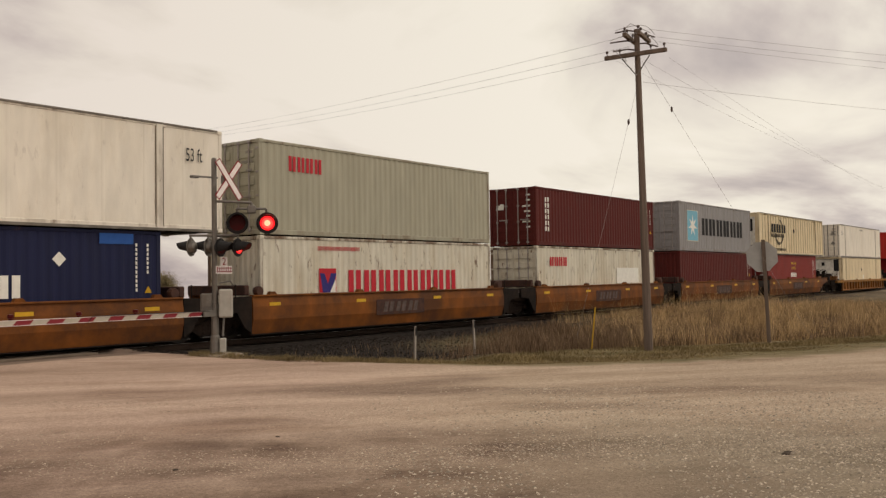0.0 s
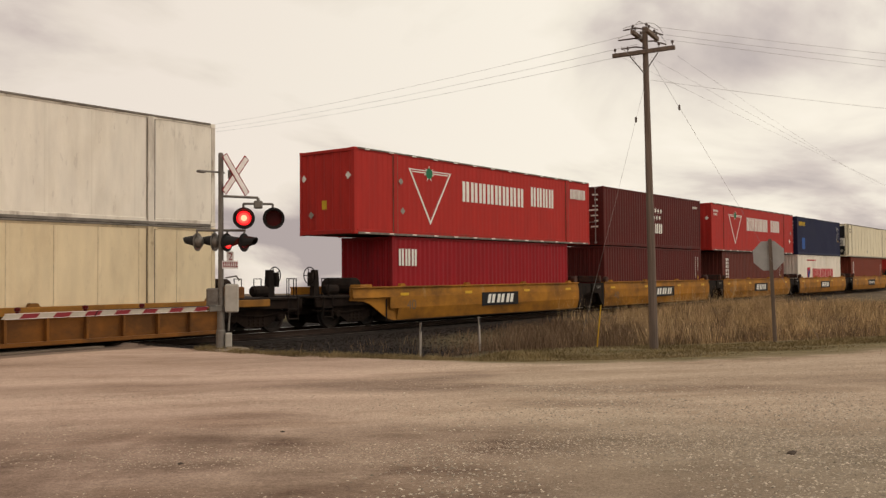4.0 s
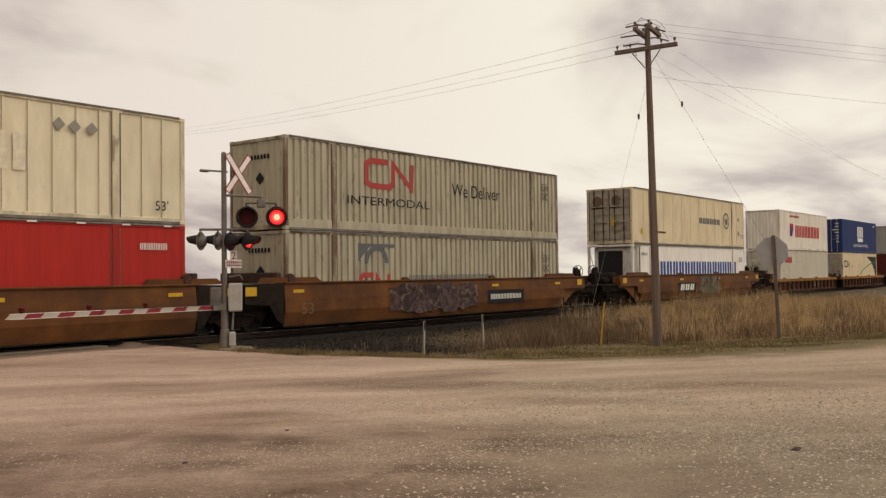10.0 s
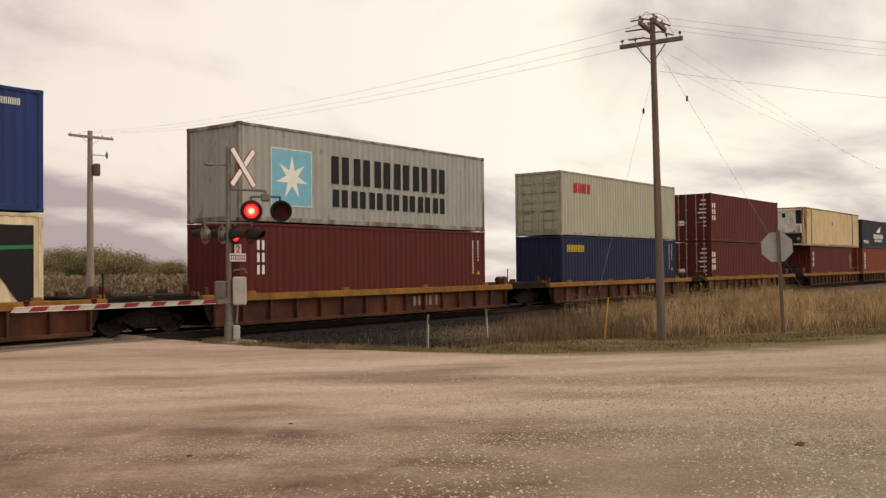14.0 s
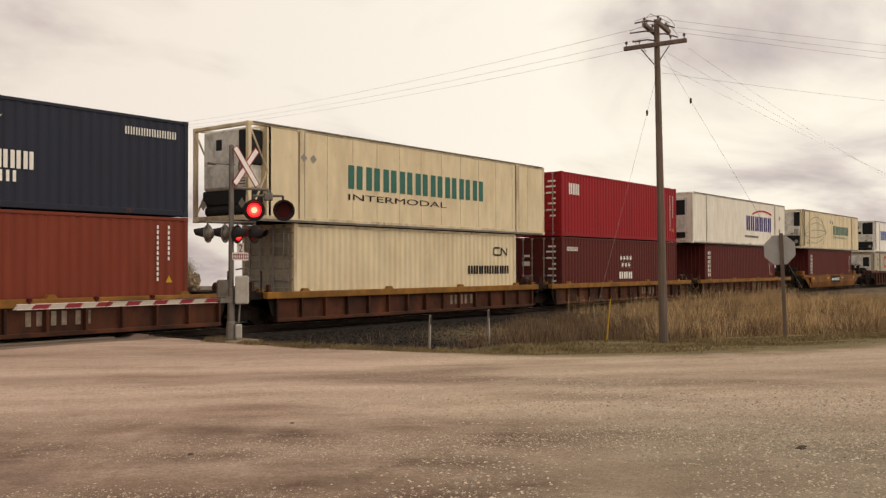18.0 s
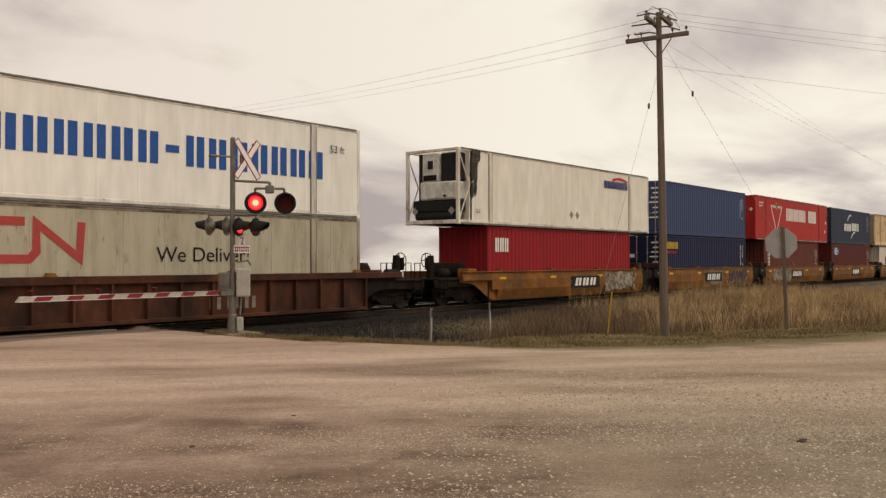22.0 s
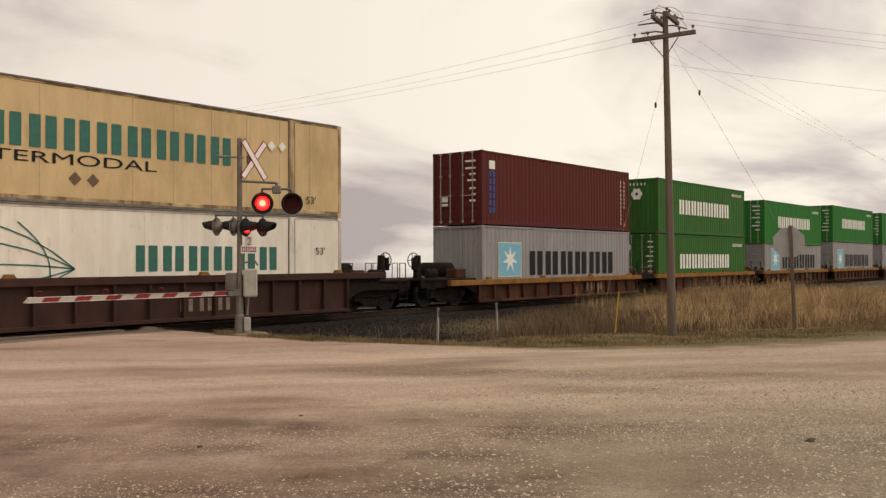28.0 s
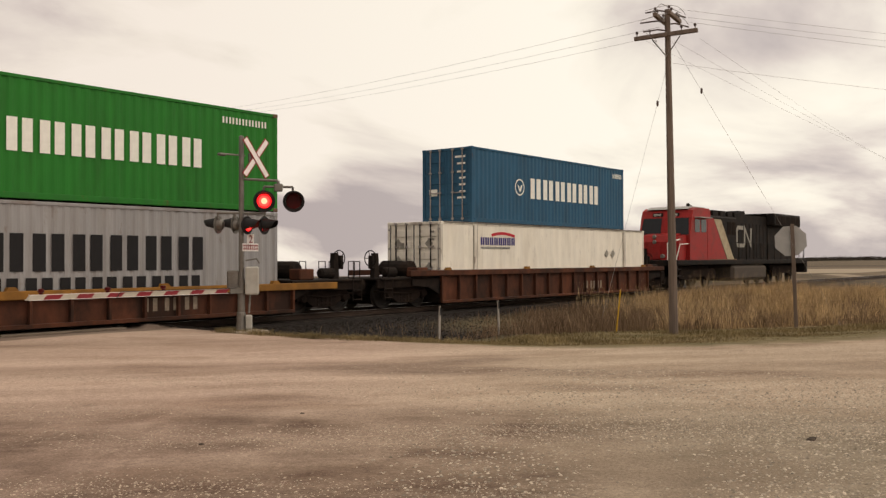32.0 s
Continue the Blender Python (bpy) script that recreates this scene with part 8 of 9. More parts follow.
    while len(weed) < n:
        x = rng.uniform(14.6, 30)
        y = rng.uniform(9.0, 17.5)
        az = math.degrees(math.atan2(x, y))
        cl = noise.noise(Vector((x * 0.9, y * 0.9, 3)))
        if y - verge_y(x) < -0.2 or rng.random() > (smooth(51.5, 58.5, az) ** 1.3 + 0.05) * (0.55 + cl):
            continue
        weed.append((x, y, rng.uniform(0.12, 0.5) * (0.7 + 0.5 * smooth(53, 60, az)), rng.uniform(0.003, 0.007), rng.uniform(0.1, 0.6)))
    while len(turf) < 72000:
        x = 13.2 + 34 * rng.random() ** 1.25
        y0, y1 = edge_y(x), verge_y(x)
        s = rng.uniform(-0.2, 0.98)
        y = y0 + s * (y1 - y0)
        tone = noise.noise(Vector(((x * 0.62 - y * 0.785) * 0.35, (x * 0.785 + y * 0.62) * 1.1, 8)))
        if rng.random() > (0.45 + 0.55 * smooth(51, 58, math.degrees(math.atan2(x, y)))) * smooth(-0.05, 0.4, s) * (0.55 + 0.9 * tone) + 0.03:
            continue
        tall = smooth(0.15, 0.6, s) * (0.75 + 0.8 * noise.noise(Vector((x * 0.7, y * 0.7, 33))))
        turf.append((x, y, rng.uniform(0.02, 0.045) + rng.uniform(0.02, 0.10) * max(0.0, tall), rng.uniform(0.004, 0.009), rng.uniform(0.3, 1.0)))
    while len(turf) < 76000:
        y = rng.uniform(10.8, 17.2)
        x = 13.0 + 0.9 * (1 - smooth(11.0, 14.0, y)) + abs(rng.gauss(0.1, 0.45))
        if noise.noise(Vector((x * 1.6, y * 1.1, 51))) > rng.uniform(-0.35, 0.35):
            turf.append((x, y, rng.uniform(0.03, 0.16), rng.uniform(0.003, 0.007), rng.uniform(0.3, 1.1)))
    blade_field("dry_grass", dry, DRY, "tall dry straw-coloured grass in the ditch", 11)
    blade_field("reed_grass", reed, REED, "pale tall reed grass standing in clumps", 12)
    blade_field("brown_weeds", weed, WEED, "dark brown withered weeds along the ballast", 13)
    blade_field("verge_turf", turf, TURF, "short olive turf along the gravel's edge", 14)
    for i, (x, y, r) in enumerate(((8.64, 2.61, 0.04), (5.04, 6.81, 0.028), (6.7, 7.3, 0.025), (8.75, 2.62, 0.03))):
        s = Shape()
        k = 10
        rg = random.Random(i)
        rows = [(0.0, 0.7), (0.35, 1.0), (0.75, 0.75), (1.0, 0.1)]
        for t, q in rows:
            for j in range(k):
                g = 2 * math.pi * j / k
                rr = r * q * rg.uniform(0.75, 1.25)
                s.v.append((rr * 1.5 * math.cos(g), rr * math.sin(g), t * r * 0.8))
        for a in range(3):
            for j in range(k):
                s.f.append((a * k + j, a * k + (j + 1) % k, (a + 1) * k + (j + 1) % k, (a + 1) * k + j))
        s.f.append(tuple(3 * k + j for j in range(k)))
        me = s.mesh("dirt_clod", material("dark_dirt_clod", (0.06, 0.042, 0.03), 0.95, spread=0.3))
        ob = tagged(new("dirt_clod", me), "dark clod of dirt lying on the gravel", "clod", "clods on the lot")
        ob.matrix_basis = pose(x, y, ground_z(x, y) - 0.01, 0, 0, 40 * i)


scatter()

# ---- the crossing signal ----
RIGHT = Vector((0.77, -0.637, 0)).normalized()
FACE = Vector((-0.637, -0.77, 0)).normalized()
BLACKPAINT = material("signal_black", (0.014, 0.013, 0.013), 0.6, spread=0.3)
LENSRED = material("unlit_red_lens", (0.075, 0.006, 0.006), 0.35, spread=0.15, spec=0.12)
LENSLIT = material("lit_red_lens", (0.5, 0.02, 0.02), 0.3, emit=(1.0, 0.018, 0.022), emit_strength=1.5)
LENSMID = material("lit_lens_glow", (0.6, 0.05, 0.05), 0.3, emit=(1.0, 0.06, 0.045), emit_strength=2.0)
LENSCORE = material("lit_lens_core", (0.6, 0.2, 0.15), 0.3, emit=(1.0, 0.30, 0.17), emit_strength=2.8)
SIGNWHITE = material("sign_white", (0.84, 0.79, 0.76), 0.5, spread=0.06)
SIGNRED = material("sign_red", (0.27, 0.02, 0.025), 0.5, spread=0.1)
ARMRED = material("gate_arm_red", (0.225, 0.018, 0.026), 0.5, spread=0.12)
ARMPALE = material("gate_arm_dull_white", (0.47, 0.43, 0.36), 0.55, spread=0.1, dirt=(0.3, 0.25, 0.18), dirt_amount=0.4)
CASE = material("grey_painted_case", (0.44, 0.42, 0.37), 0.55, spread=0.1, dirt=(0.25, 0.2, 0.15), dirt_amount=0.4)
CONCRETE = material("weathered_concrete", (0.33, 0.275, 0.22), 0.9, spread=0.2, bump=0.3)
SPIN = []   # lamp discs that turn: (disc, True for the lamp that shows first in the pair)


def frame_of(at, out):
    """A pose at a point whose -y looks along out."""
    out = Vector(out).normalized()
    x = (-out).cross(Vector((0, 0, 1))).normalized()
    m = Matrix((x, -out, x.cross(-out))).transposed().to_4x4()
    return Matrix.Translation(at) @ m


def crossing_signal(x, y):
    z = ground_z(x, y)
    ob = thing("crossing_signal", pose(x, y, z - 0.07), "silver railway crossing mast with crossbuck, red lamps and lowered gate", "signal")
    part("base_slab", Shape().box(-0.32, 0.52, -0.38, 0.28, -0.15, 0.105, 0.03), CONCRETE, ob)
    part("mast", Shape().lathe((0, 0, 0.05), (0, 0, 4.55), [(0, 0.13), (0.02, 0.13), (0.025, 0.085), (0.27, 0.08), (0.275, 0.062), (0.995, 0.058), (1, 0.03)], 14), GALV, ob)
    part("mast_foot", Shape().lathe((0, 0, 0.05), (0, 0, 0.55), [(0, 0.2), (0.06, 0.2), (0.1, 0.12), (0.9, 0.1), (1, 0.075)], 12), GALV, ob)
    # crossbuck
    cb = part("crossbuck", Shape().box(-0.05, 0.05, -0.09, -0.03, -0.1, 0.1, 0.01), GALV, ob, at=Matrix.Translation((0.19, -0.03, 4.06)))
    for i, g in enumerate((52.0, -52.0)):
        bl = part("blade", lambda: Shape().box(-0.54, 0.54, -0.008, 0.0, -0.082, 0.082), SIGNRED, cb, key="blade_back", at=Matrix.Translation((0.12, -0.10 - 0.012 * i, 0)) @ Matrix.Rotation(radians(-g), 4, "Y"))
        part("blade_face", lambda: Shape().box(-0.52, 0.52, -0.013, -0.008, -0.056, 0.056), SIGNWHITE, bl, key="blade_face")
    # upper lamp pair on its bracket
    def lamp(cx, cy, cz, out, first, shell=BLACKPAINT, cone=False):
        m = frame_of((cx, cy, cz), out) @ Matrix.Scale(0.84 if cone else 1.0, 4)
        lp = part("lamp", lambda: Shape().lathe((0, 0.16, 0), (0, 0.0, 0), [(0, 0.0), (0, 0.08), (0.3, 0.15), (1, 0.17)], 20), shell, ob, key="lampcase", at=m)
        part("backing_disc", lambda: Shape().lathe((0, 0.0, 0), (0, 0.015, 0), [(0, 0.17), (0, 0.25), (1, 0.25), (1, 0.17)], 28), shell, lp, key="backing")

        def hood():
            s = Shape()
            n = 16
            for i in range(n):
                g0, g1 = radians(-25 + 230 * i / n), radians(-25 + 230 * (i + 1) / n)
                d0, d1 = 0.42 * (0.55 + 0.45 * math.sin(max(0, min(math.pi, g0)))), 0.42 * (0.55 + 0.45 * math.sin(max(0, min(math.pi, g1))))
                p = lambda g, d, r: (r * math.cos(g), -d, r * math.sin(g))
                s.quad(p(g0, 0, 0.19), p(g1, 0, 0.19), p(g1, d1, 0.186), p(g0, d0, 0.186))
                s.quad(p(g0, 0, 0.198), p(g1, 0, 0.198), p(g1, d1, 0.194), p(g0, d0, 0.194))
                s.quad(p(g0, d0, 0.186), p(g1, d1, 0.186), p(g1, d1, 0.194), p(g0, d0, 0.194))
            return s

        def cone_hood():
            s = Shape()
            n = 18
            for r_off in (0.0, 0.008):
                k = len(s.v)
                for i in range(n + 1):
                    g = radians(-38 + 256 * i / n)
                    tip = 0.34 + 0.06 * math.sin(g)
                    s.v += [((0.185 + r_off) * math.cos(g), 0, (0.185 + r_off) * math.sin(g)), ((0.11 + r_off) * math.cos(g), -tip, 0.02 + (0.10 + r_off) * math.sin(g))]
                s.f += [(k + 2 * i, k + 2 * i + 2, k + 2 * i + 3, k + 2 * i + 1) for i in range(n)]
            return s
        part("hood", cone_hood if cone else hood, BLACKPAINT, lp, key=("hood", cone))
        dk = part("lens", lambda: Shape().lathe((0, 0.012, 0), (0, -0.012, 0), [(0, 0), (0, 0.172), (0.3, 0.174), (0.45, 0.172), (0.45, 0.0)], 24), LENSRED, lp, key="lens_dark", at=Matrix.Translation((0, -0.02, 0)))
        part("lit_face", lambda: Shape().lathe((0, -0.004, 0), (0, -0.03, 0), [(0, 0.168), (0.3, 0.164), (0.7, 0.11), (0.8, 0.06)], 24), LENSLIT, dk, key="lens_lit")
        part("lit_ring", lambda: Shape().lathe((0, -0.02, 0), (0, -0.031, 0), [(0, 0.125), (0.4, 0.10), (0.9, 0.04)], 20), LENSMID, dk, key="lens_mid")
        part("lit_core", lambda: Shape().lathe((0, -0.029, 0), (0, -0.036, 0), [(0, 0.07), (0.7, 0.04), (1, 0.0)], 20), LENSCORE, dk, key="lens_core")
        SPIN.append((dk, first))
        return lp

    c = RIGHT * 0.845
    a = Vector((0, 0, 3.56))
    b = Vector((c.x - 0.02, c.y, 3.53))
    part("bracket", Shape().tube(a, b, 0.03, n=8).tube(b, b - Vector((0, 0, 0.2)), 0.035, n=8), GALV, ob)
    part("junction_box", Shape().box(-0.1, 0.1, -0.06, 0.06, -0.09, 0.09, 0.02), GALV, ob, at=frame_of(b - Vector((0, 0, 0.16)), FACE))
    part("lamp_arm", Shape().tube(b - Vector((0, 0, 0.14)) - RIGHT * 0.33, b - Vector((0, 0, 0.14)) + RIGHT * 0.33, 0.028, n=8).tube(b - Vector((0, 0, 0.14)) - RIGHT * 0.33, b - Vector((0, 0, 0.4)) - RIGHT * 0.33 - FACE * 0.12, 0.026, n=8).tube(b - Vector((0, 0, 0.14)) + RIGHT * 0.33, b - Vector((0, 0, 0.4)) + RIGHT * 0.33 - FACE * 0.12, 0.026, n=8), GALV, ob)
    for sg, first in ((-1, False), (1, True)):
        p = c + RIGHT * 0.335 * sg
        lamp(p.x, p.y, 3.06, FACE, first)
    # lower pairs face along the other road, both ways
    dr = (RIGHT + FACE * 0.7).normalized()
    for o, first in ((0.14, False), (0.52, True)):
        p = RIGHT * o + FACE * 0.12
        lamp(p.x, p.y, 2.5, dr, first, cone=True)
    dl = (-RIGHT - FACE * 0.5).normalized()
    for o, first in ((-0.14, False), (-0.52, True)):
        p = RIGHT * o - FACE * 0.08
        lamp(p.x, p.y, 2.52, dl, first, GALV, True)
    part("lamp_arm", Shape().tube(Vector((0, 0, 2.78)) - RIGHT * 0.55, Vector((0, 0, 2.78)) + RIGHT * 0.55, 0.028, n=8), GALV, ob)
    for o in (-0.52, -0.14, 0.14, 0.52):
        p = RIGHT * o
        part("lamp_drop", lambda: Shape().tube((0, 0, 0), (0, 0, -0.2), 0.024, n=6), GALV, ob, key="drop", at=Matrix.Translation((p.x, p.y, 2.78)))
    # sign of the number of tracks
    sg = part("track_sign", Shape().box(-0.23, 0.23, -0.01, 0, -0.09, 0.09, 0.003).box(-0.1, 0.1, -0.01, 0, 0.09, 0.3, 0.003), SIGNWHITE, ob, at=frame_of((0.17, -0.11, 2.0), (0, -1, 0)))
    o = new("numeral", text_mesh("2", 0.17, 0.11, SIGNRED))
    o.parent, o.matrix_basis = sg, Matrix.Translation((-0.055, -0.014, 0.105))
    bars = Shape()
    for i in range(7):
        bars.box(-0.2 + i * 0.062, -0.18 + i * 0.062, -0.014, -0.01, -0.065, 0.065)
    bars.box(-0.22, 0.22, -0.014, -0.01, 0.03, 0.045).box(-0.22, 0.22, -0.014, -0.01, -0.045, -0.03)
    part("track_symbol", bars, SIGNRED, sg)
    # bell pipe, gate motor and arm
    part("cross_bar", Shape().tube((-0.52, 0.1, 4.1), (0.1, 0.0, 4.1), 0.022, n=7).box(-0.56, -0.36, 0.05, 0.17, 4.06, 4.12, 0.02), GALV, ob)
    box_m = frame_of(RIGHT * 0.24 - FACE * 0.06 + Vector((0, 0, 1.25)), FACE)
    part("gate_motor", Shape().box(-0.155, 0.155, -0.2, 0.22, -0.33, 0.31, 0.03), CASE, ob, at=box_m)
    part("conduit", Shape().line([(0.05, -0.1, 1.7), (0.28, -0.2, 1.74), (0.36, -0.2, 1.64)], 0.02), GALV, ob)
    part("gate_pivot", Shape().box(-0.15, 0.13, -0.14, 0.16, -0.2, 0.22, 0.03).tube((0, -0.2, 0), (0, 0.2, 0), 0.1, n=12), GALV, ob, at=frame_of(-RIGHT * 0.17 - FACE * 0.08 + Vector((0, 0, 1.25)), FACE))
    part("counterweight", Shape().box(-0.075, 0.075, -0.07, 0.07, 0, 0.32, 0.02), CASE, ob, at=frame_of(RIGHT * 0.17 + FACE * 0.05 + Vector((0, 0, 0.14)), FACE))
    part("link_rod", Shape().tube(RIGHT * 0.17 + FACE * 0.05 + Vector((0, 0, 0.5)), RIGHT * 0.2 + Vector((0, 0, 1.0)), 0.025, n=6), GALV, ob)
    arm = part("gate_arm", Shape().box(-0.35, 0.0, -0.02, 0.02, -0.07, 0.07, 0.01), GALV, ob, at=Matrix.Translation((-0.05, -0.1, 1.02)) @ Matrix.Rotation(radians(0), 4, "Z") @ Matrix.Rotation(radians(0.0), 4, "Y"))
    n = 14
    la = 4.55 / n
    for i in range(n):
        k = 0.045 if i < 9 else 0.055
        x0, x1 = -0.35 - i * la, -0.35 - (i + 1) * la
        part("stripe", lambda: Shape().prism([(0, -0.046), (0.09, 0.046), (0.09 - la, 0.046), (-la, -0.046)], -0.02, 0.02), ARMRED if i % 2 == 0 else ARMPALE, arm, key=("stripe", i % 2), at=Matrix.Translation((x0 - 0.12, 0, 0)))
    for q in (0.38, 0.66, 0.96):
        part("arm_light", lambda: Shape().lathe((0, 0, 0.055), (0, 0, 0.17), [(0, 0.035), (0.3, 0.035), (0.35, 0.06), (0.9, 0.055), (1, 0)], 10), LENSRED, arm, key="armlight", at=Matrix.Translation((-0.35 - 4.55 * q, 0, 0)))
    for zz in (0.046, -0.052):
        part("arm_edge", lambda: Shape().box(-0.4 - 4.55, -0.4, -0.022, 0.022, 0, 0.008), SIGNWHITE, arm, key="armedge", at=Matrix.Translation((0, 0, zz)))
    part("cable", Shape().line([(-0.2, -0.03, 0.06), (-0.35 - 4.55 * 0.6, -0.03, 0.062), (-0.35 - 4.55 * 0.62, -0.03, -0.06)], 0.008), BLACKPAINT, arm)
    return ob


crossing_signal(13.39, 16.61)

# ---- poles, signs and wires ----
POLEWOOD = material("grey_weathered_pole", (0.165, 0.125, 0.10), 0.9, 0, 0.3, 3.0, 0.3, 20, (6, 6, 0.3), (0.08, 0.06, 0.05), 0.5, 1.0, (3, 3, 0.2))
INSUL = material("brown_insulator", (0.09, 0.06, 0.05), 0.3, spread=0.2)
WIRE = material("grey_wire", (0.36, 0.34, 0.32), 0.7, 0.2, 0.1)


def insulator():
    return Shape().lathe((0, 0, 0), (0, 0, 0.12), [(0, 0.01), (0.4, 0.01), (0.42, 0.032), (0.6, 0.026), (0.62, 0.036), (0.85, 0.026), (1, 0)], 9)


def utility_pole(name, x, y, z, top, label, arms, lean=(0, 0), thick=1.0, wood=None):
    ob = thing(name, pose(x, y, z, lean[0], lean[1], 0), label, "utility pole", "utility poles")
    part("shaft", Shape().lathe((0, 0, -0.4), (0, 0, top), [(0, 0.15 * thick), (0.05, 0.145 * thick), (1, 0.088 * thick), (1, 0)], 14), wood or POLEWOOD, ob)
    for zz, half, yaw, braces in arms:
        m = Matrix.Translation((0, 0, zz)) @ Matrix.Rotation(radians(yaw), 4, "Z")
        a = part("crossarm", Shape().box(-half, half, -0.21, -0.12, -0.048 * max(1.0, thick), 0.048 * max(1.0, thick), 0.01), wood or POLEWOOD, ob, at=m)
        if braces:
            for sg in (-1, 1):
                part("brace", Shape().tube((sg * half * 0.45, -0.14, -0.06), (0, -0.13, -0.5), 0.014, n=5), GALV, a)
        for q in (-0.92, -0.5, 0.5, 0.92):
            part("insulator", insulator, INSUL, a, key="ins", at=Matrix.Translation((q * half, -0.16, 0.06)))
    return ob


def wire(name, pts, sag, r=0.0034, label="thin sagging overhead wire"):
    a, b = Vector(pts[0]), Vector(pts[1])
    n = 18
    row = [a.lerp(b, i / n) - Vector((0, 0, sag * 4 * (i / n) * (1 - i / n))) for i in range(n + 1)]
    me = Shape().line(row, r, 5).mesh(name, WIRE)
    return tagged(new(name, me), label, "wire", "overhead wires")


POLE = Vector((20.03, 9.14, 0))
pz = ground_z(POLE.x, POLE.y)
PTOP = 7.52
pole = utility_pole("utility_pole", POLE.x, POLE.y, pz, PTOP - pz, "tall weathered wooden power pole in the dry grass", [(PTOP - pz - 0.62, 0.75, -83, True), (PTOP - pz - 0.2, 0.5, 10, False), (PTOP - pz - 0.2, 0.5, 190, False)], (-0.6, -0.75), 0.72)
for i, (dx, dy, h) in enumerate(((-0.42, 0.35, -0.05), (-0.55, 0.42, -0.3), (-0.5, 0.38, -0.5), (0.35, -0.3, -0.12), (0.42, -0.34, -0.34))):
    part("dead_end_insulator", Shape().line([(0, 0, PTOP - pz + h), (dx * 0.4, dy * 0.4, PTOP - pz + h + 0.02), (dx, dy, PTOP - pz + h - 0.05)], 0.018), INSUL, pole)
for i, (a, b, lift) in enumerate((((-0.55, 0.42, -0.3), (0.42, -0.34, -0.34), 0.2), ((-0.42, 0.35, -0.05), (0.35, -0.3, -0.12), 0.15), ((-0.5, 0.38, -0.5), (-0.1, 0.3, -0.62), -0.22))):
    part("jumper_wire", Shape().line([(a[0] + (b[0] - a[0]) * q / 8, a[1] + (b[1] - a[1]) * q / 8 - 0.18 * math.sin(math.pi * q / 8), PTOP - pz + a[2] + (b[2] - a[2]) * q / 8 + lift * math.sin(math.pi * q / 8)) for q in range(9)], 0.006), WIRE, pole)
part("pole_cap_wire", Shape().line([(-0.35, 0.25, PTOP - pz - 0.1), (-0.1, 0.1, PTOP - pz + 0.14), (0.3, -0.2, PTOP - pz - 0.05)], 0.008), WIRE, pole)
FAR = Vector((31.2, 52.0, 0))
far_pole = utility_pole("utility_pole", FAR.x, FAR.y, -0.5, 10.9, "bare grey power pole with a small transformer beyond the track", [(10.5, 1.45, -4, True)], (0, 0), 1.65, material("bleached_pole_wood", (0.30, 0.245, 0.205), 0.9, spread=0.2, grain=5, stretch=(3, 3, 0.3), spec=0.1))
part("transformer", Shape().lathe((0, 0, 0), (0, 0, 0.75), [(0, 0), (0, 0.2), (0.1, 0.24), (0.9, 0.24), (1, 0.18), (1, 0)], 12), material("transformer_grey", (0.12, 0.07, 0.06), 0.6), far_pole, at=Matrix.Translation((0.25, -0.3, 8.1)))
part("fuse_bracket", Shape().line([(0, -0.15, 9.4), (0.9, -0.4, 9.4), (0.9, -0.4, 9.6)], 0.03).lathe((0.9, -0.4, 9.2), (0.9, -0.4, 9.65), [(0, 0.02), (0.3, 0.08), (0.7, 0.08), (1, 0.02)], 8), GALV, far_pole)
for i, dz in enumerate((-0.15, -0.42, -0.62)):
    wire("overhead_wire", [(POLE.x - 0.25, POLE.y + 0.2, PTOP + dz), (FAR.x - 0.5 + 0.5 * i, FAR.y, 10.3)], 0.55)
for (ax, ay, az), (bx, by, bz) in (((20.1, 8.99, 7.52), (32, 2.9, 7.94)), ((20.18, 8.81, 7.32), (32, 2.72, 7.67)), ((20.18, 8.81, 7.21), (32, 2.72, 7.45))):
    wire("overhead_wire", [(ax, ay, az), (ax + 2.2 * (bx - ax), ay + 2.2 * (by - ay), az + 2.2 * (bz - az) + 0.15)], 0.2)
for i, (dx, dy) in enumerate(((0.62, -0.5), (0.1, 0.0), (-0.6, 0.5))):
    wire("overhead_wire", [(POLE.x + dx * 0.45, POLE.y + dy * 1.1, PTOP - 0.7), (66.0, 13.8 - 1.2 * i, 7.4 - 0.5 * i)], 0.12, 0.0026)
wire("overhead_wire", [(POLE.x, POLE.y, PTOP - 1.25), (44.0, -2.6, 6.9)], 0.3)
wire("guy_wire", [(POLE.x, POLE.y, PTOP - 0.85), (19.15, 10.54, 0.3)], 0.0, 0.003, "taut guy wire stay of the power pole")
wire("guy_wire", [(POLE.x, POLE.y, PTOP - 0.75), (24.48, 6.59, -0.1)], 0.0, 0.003, "taut guy wire stay of the power pole")
wire("overhead_wire", [(FAR.x, FAR.y, 7.6), (-20.0, 64.0, 6.5)], 0.8)
for p0, p1, q in (((20.03, 9.14, PTOP - 0.85), (19.15, 10.54, 0.3), 0.21), ((20.03, 9.14, PTOP - 0.75), (24.48, 6.59, -0.1), 0.16)):
    p = Vector(p0).lerp(Vector(p1), q)
    me = Shape().lathe((0, 0, -0.07), (0, 0, 0.07), [(0, 0.01), (0.2, 0.028), (0.8, 0.028), (1, 0.01)], 8).mesh("strain_insulator", INSUL)
    o = tagged(new("strain_insulator", me), "brown strain insulator on a guy wire", "insulator", "strain insulators")
    o.matrix_basis = Matrix.Translation(p)

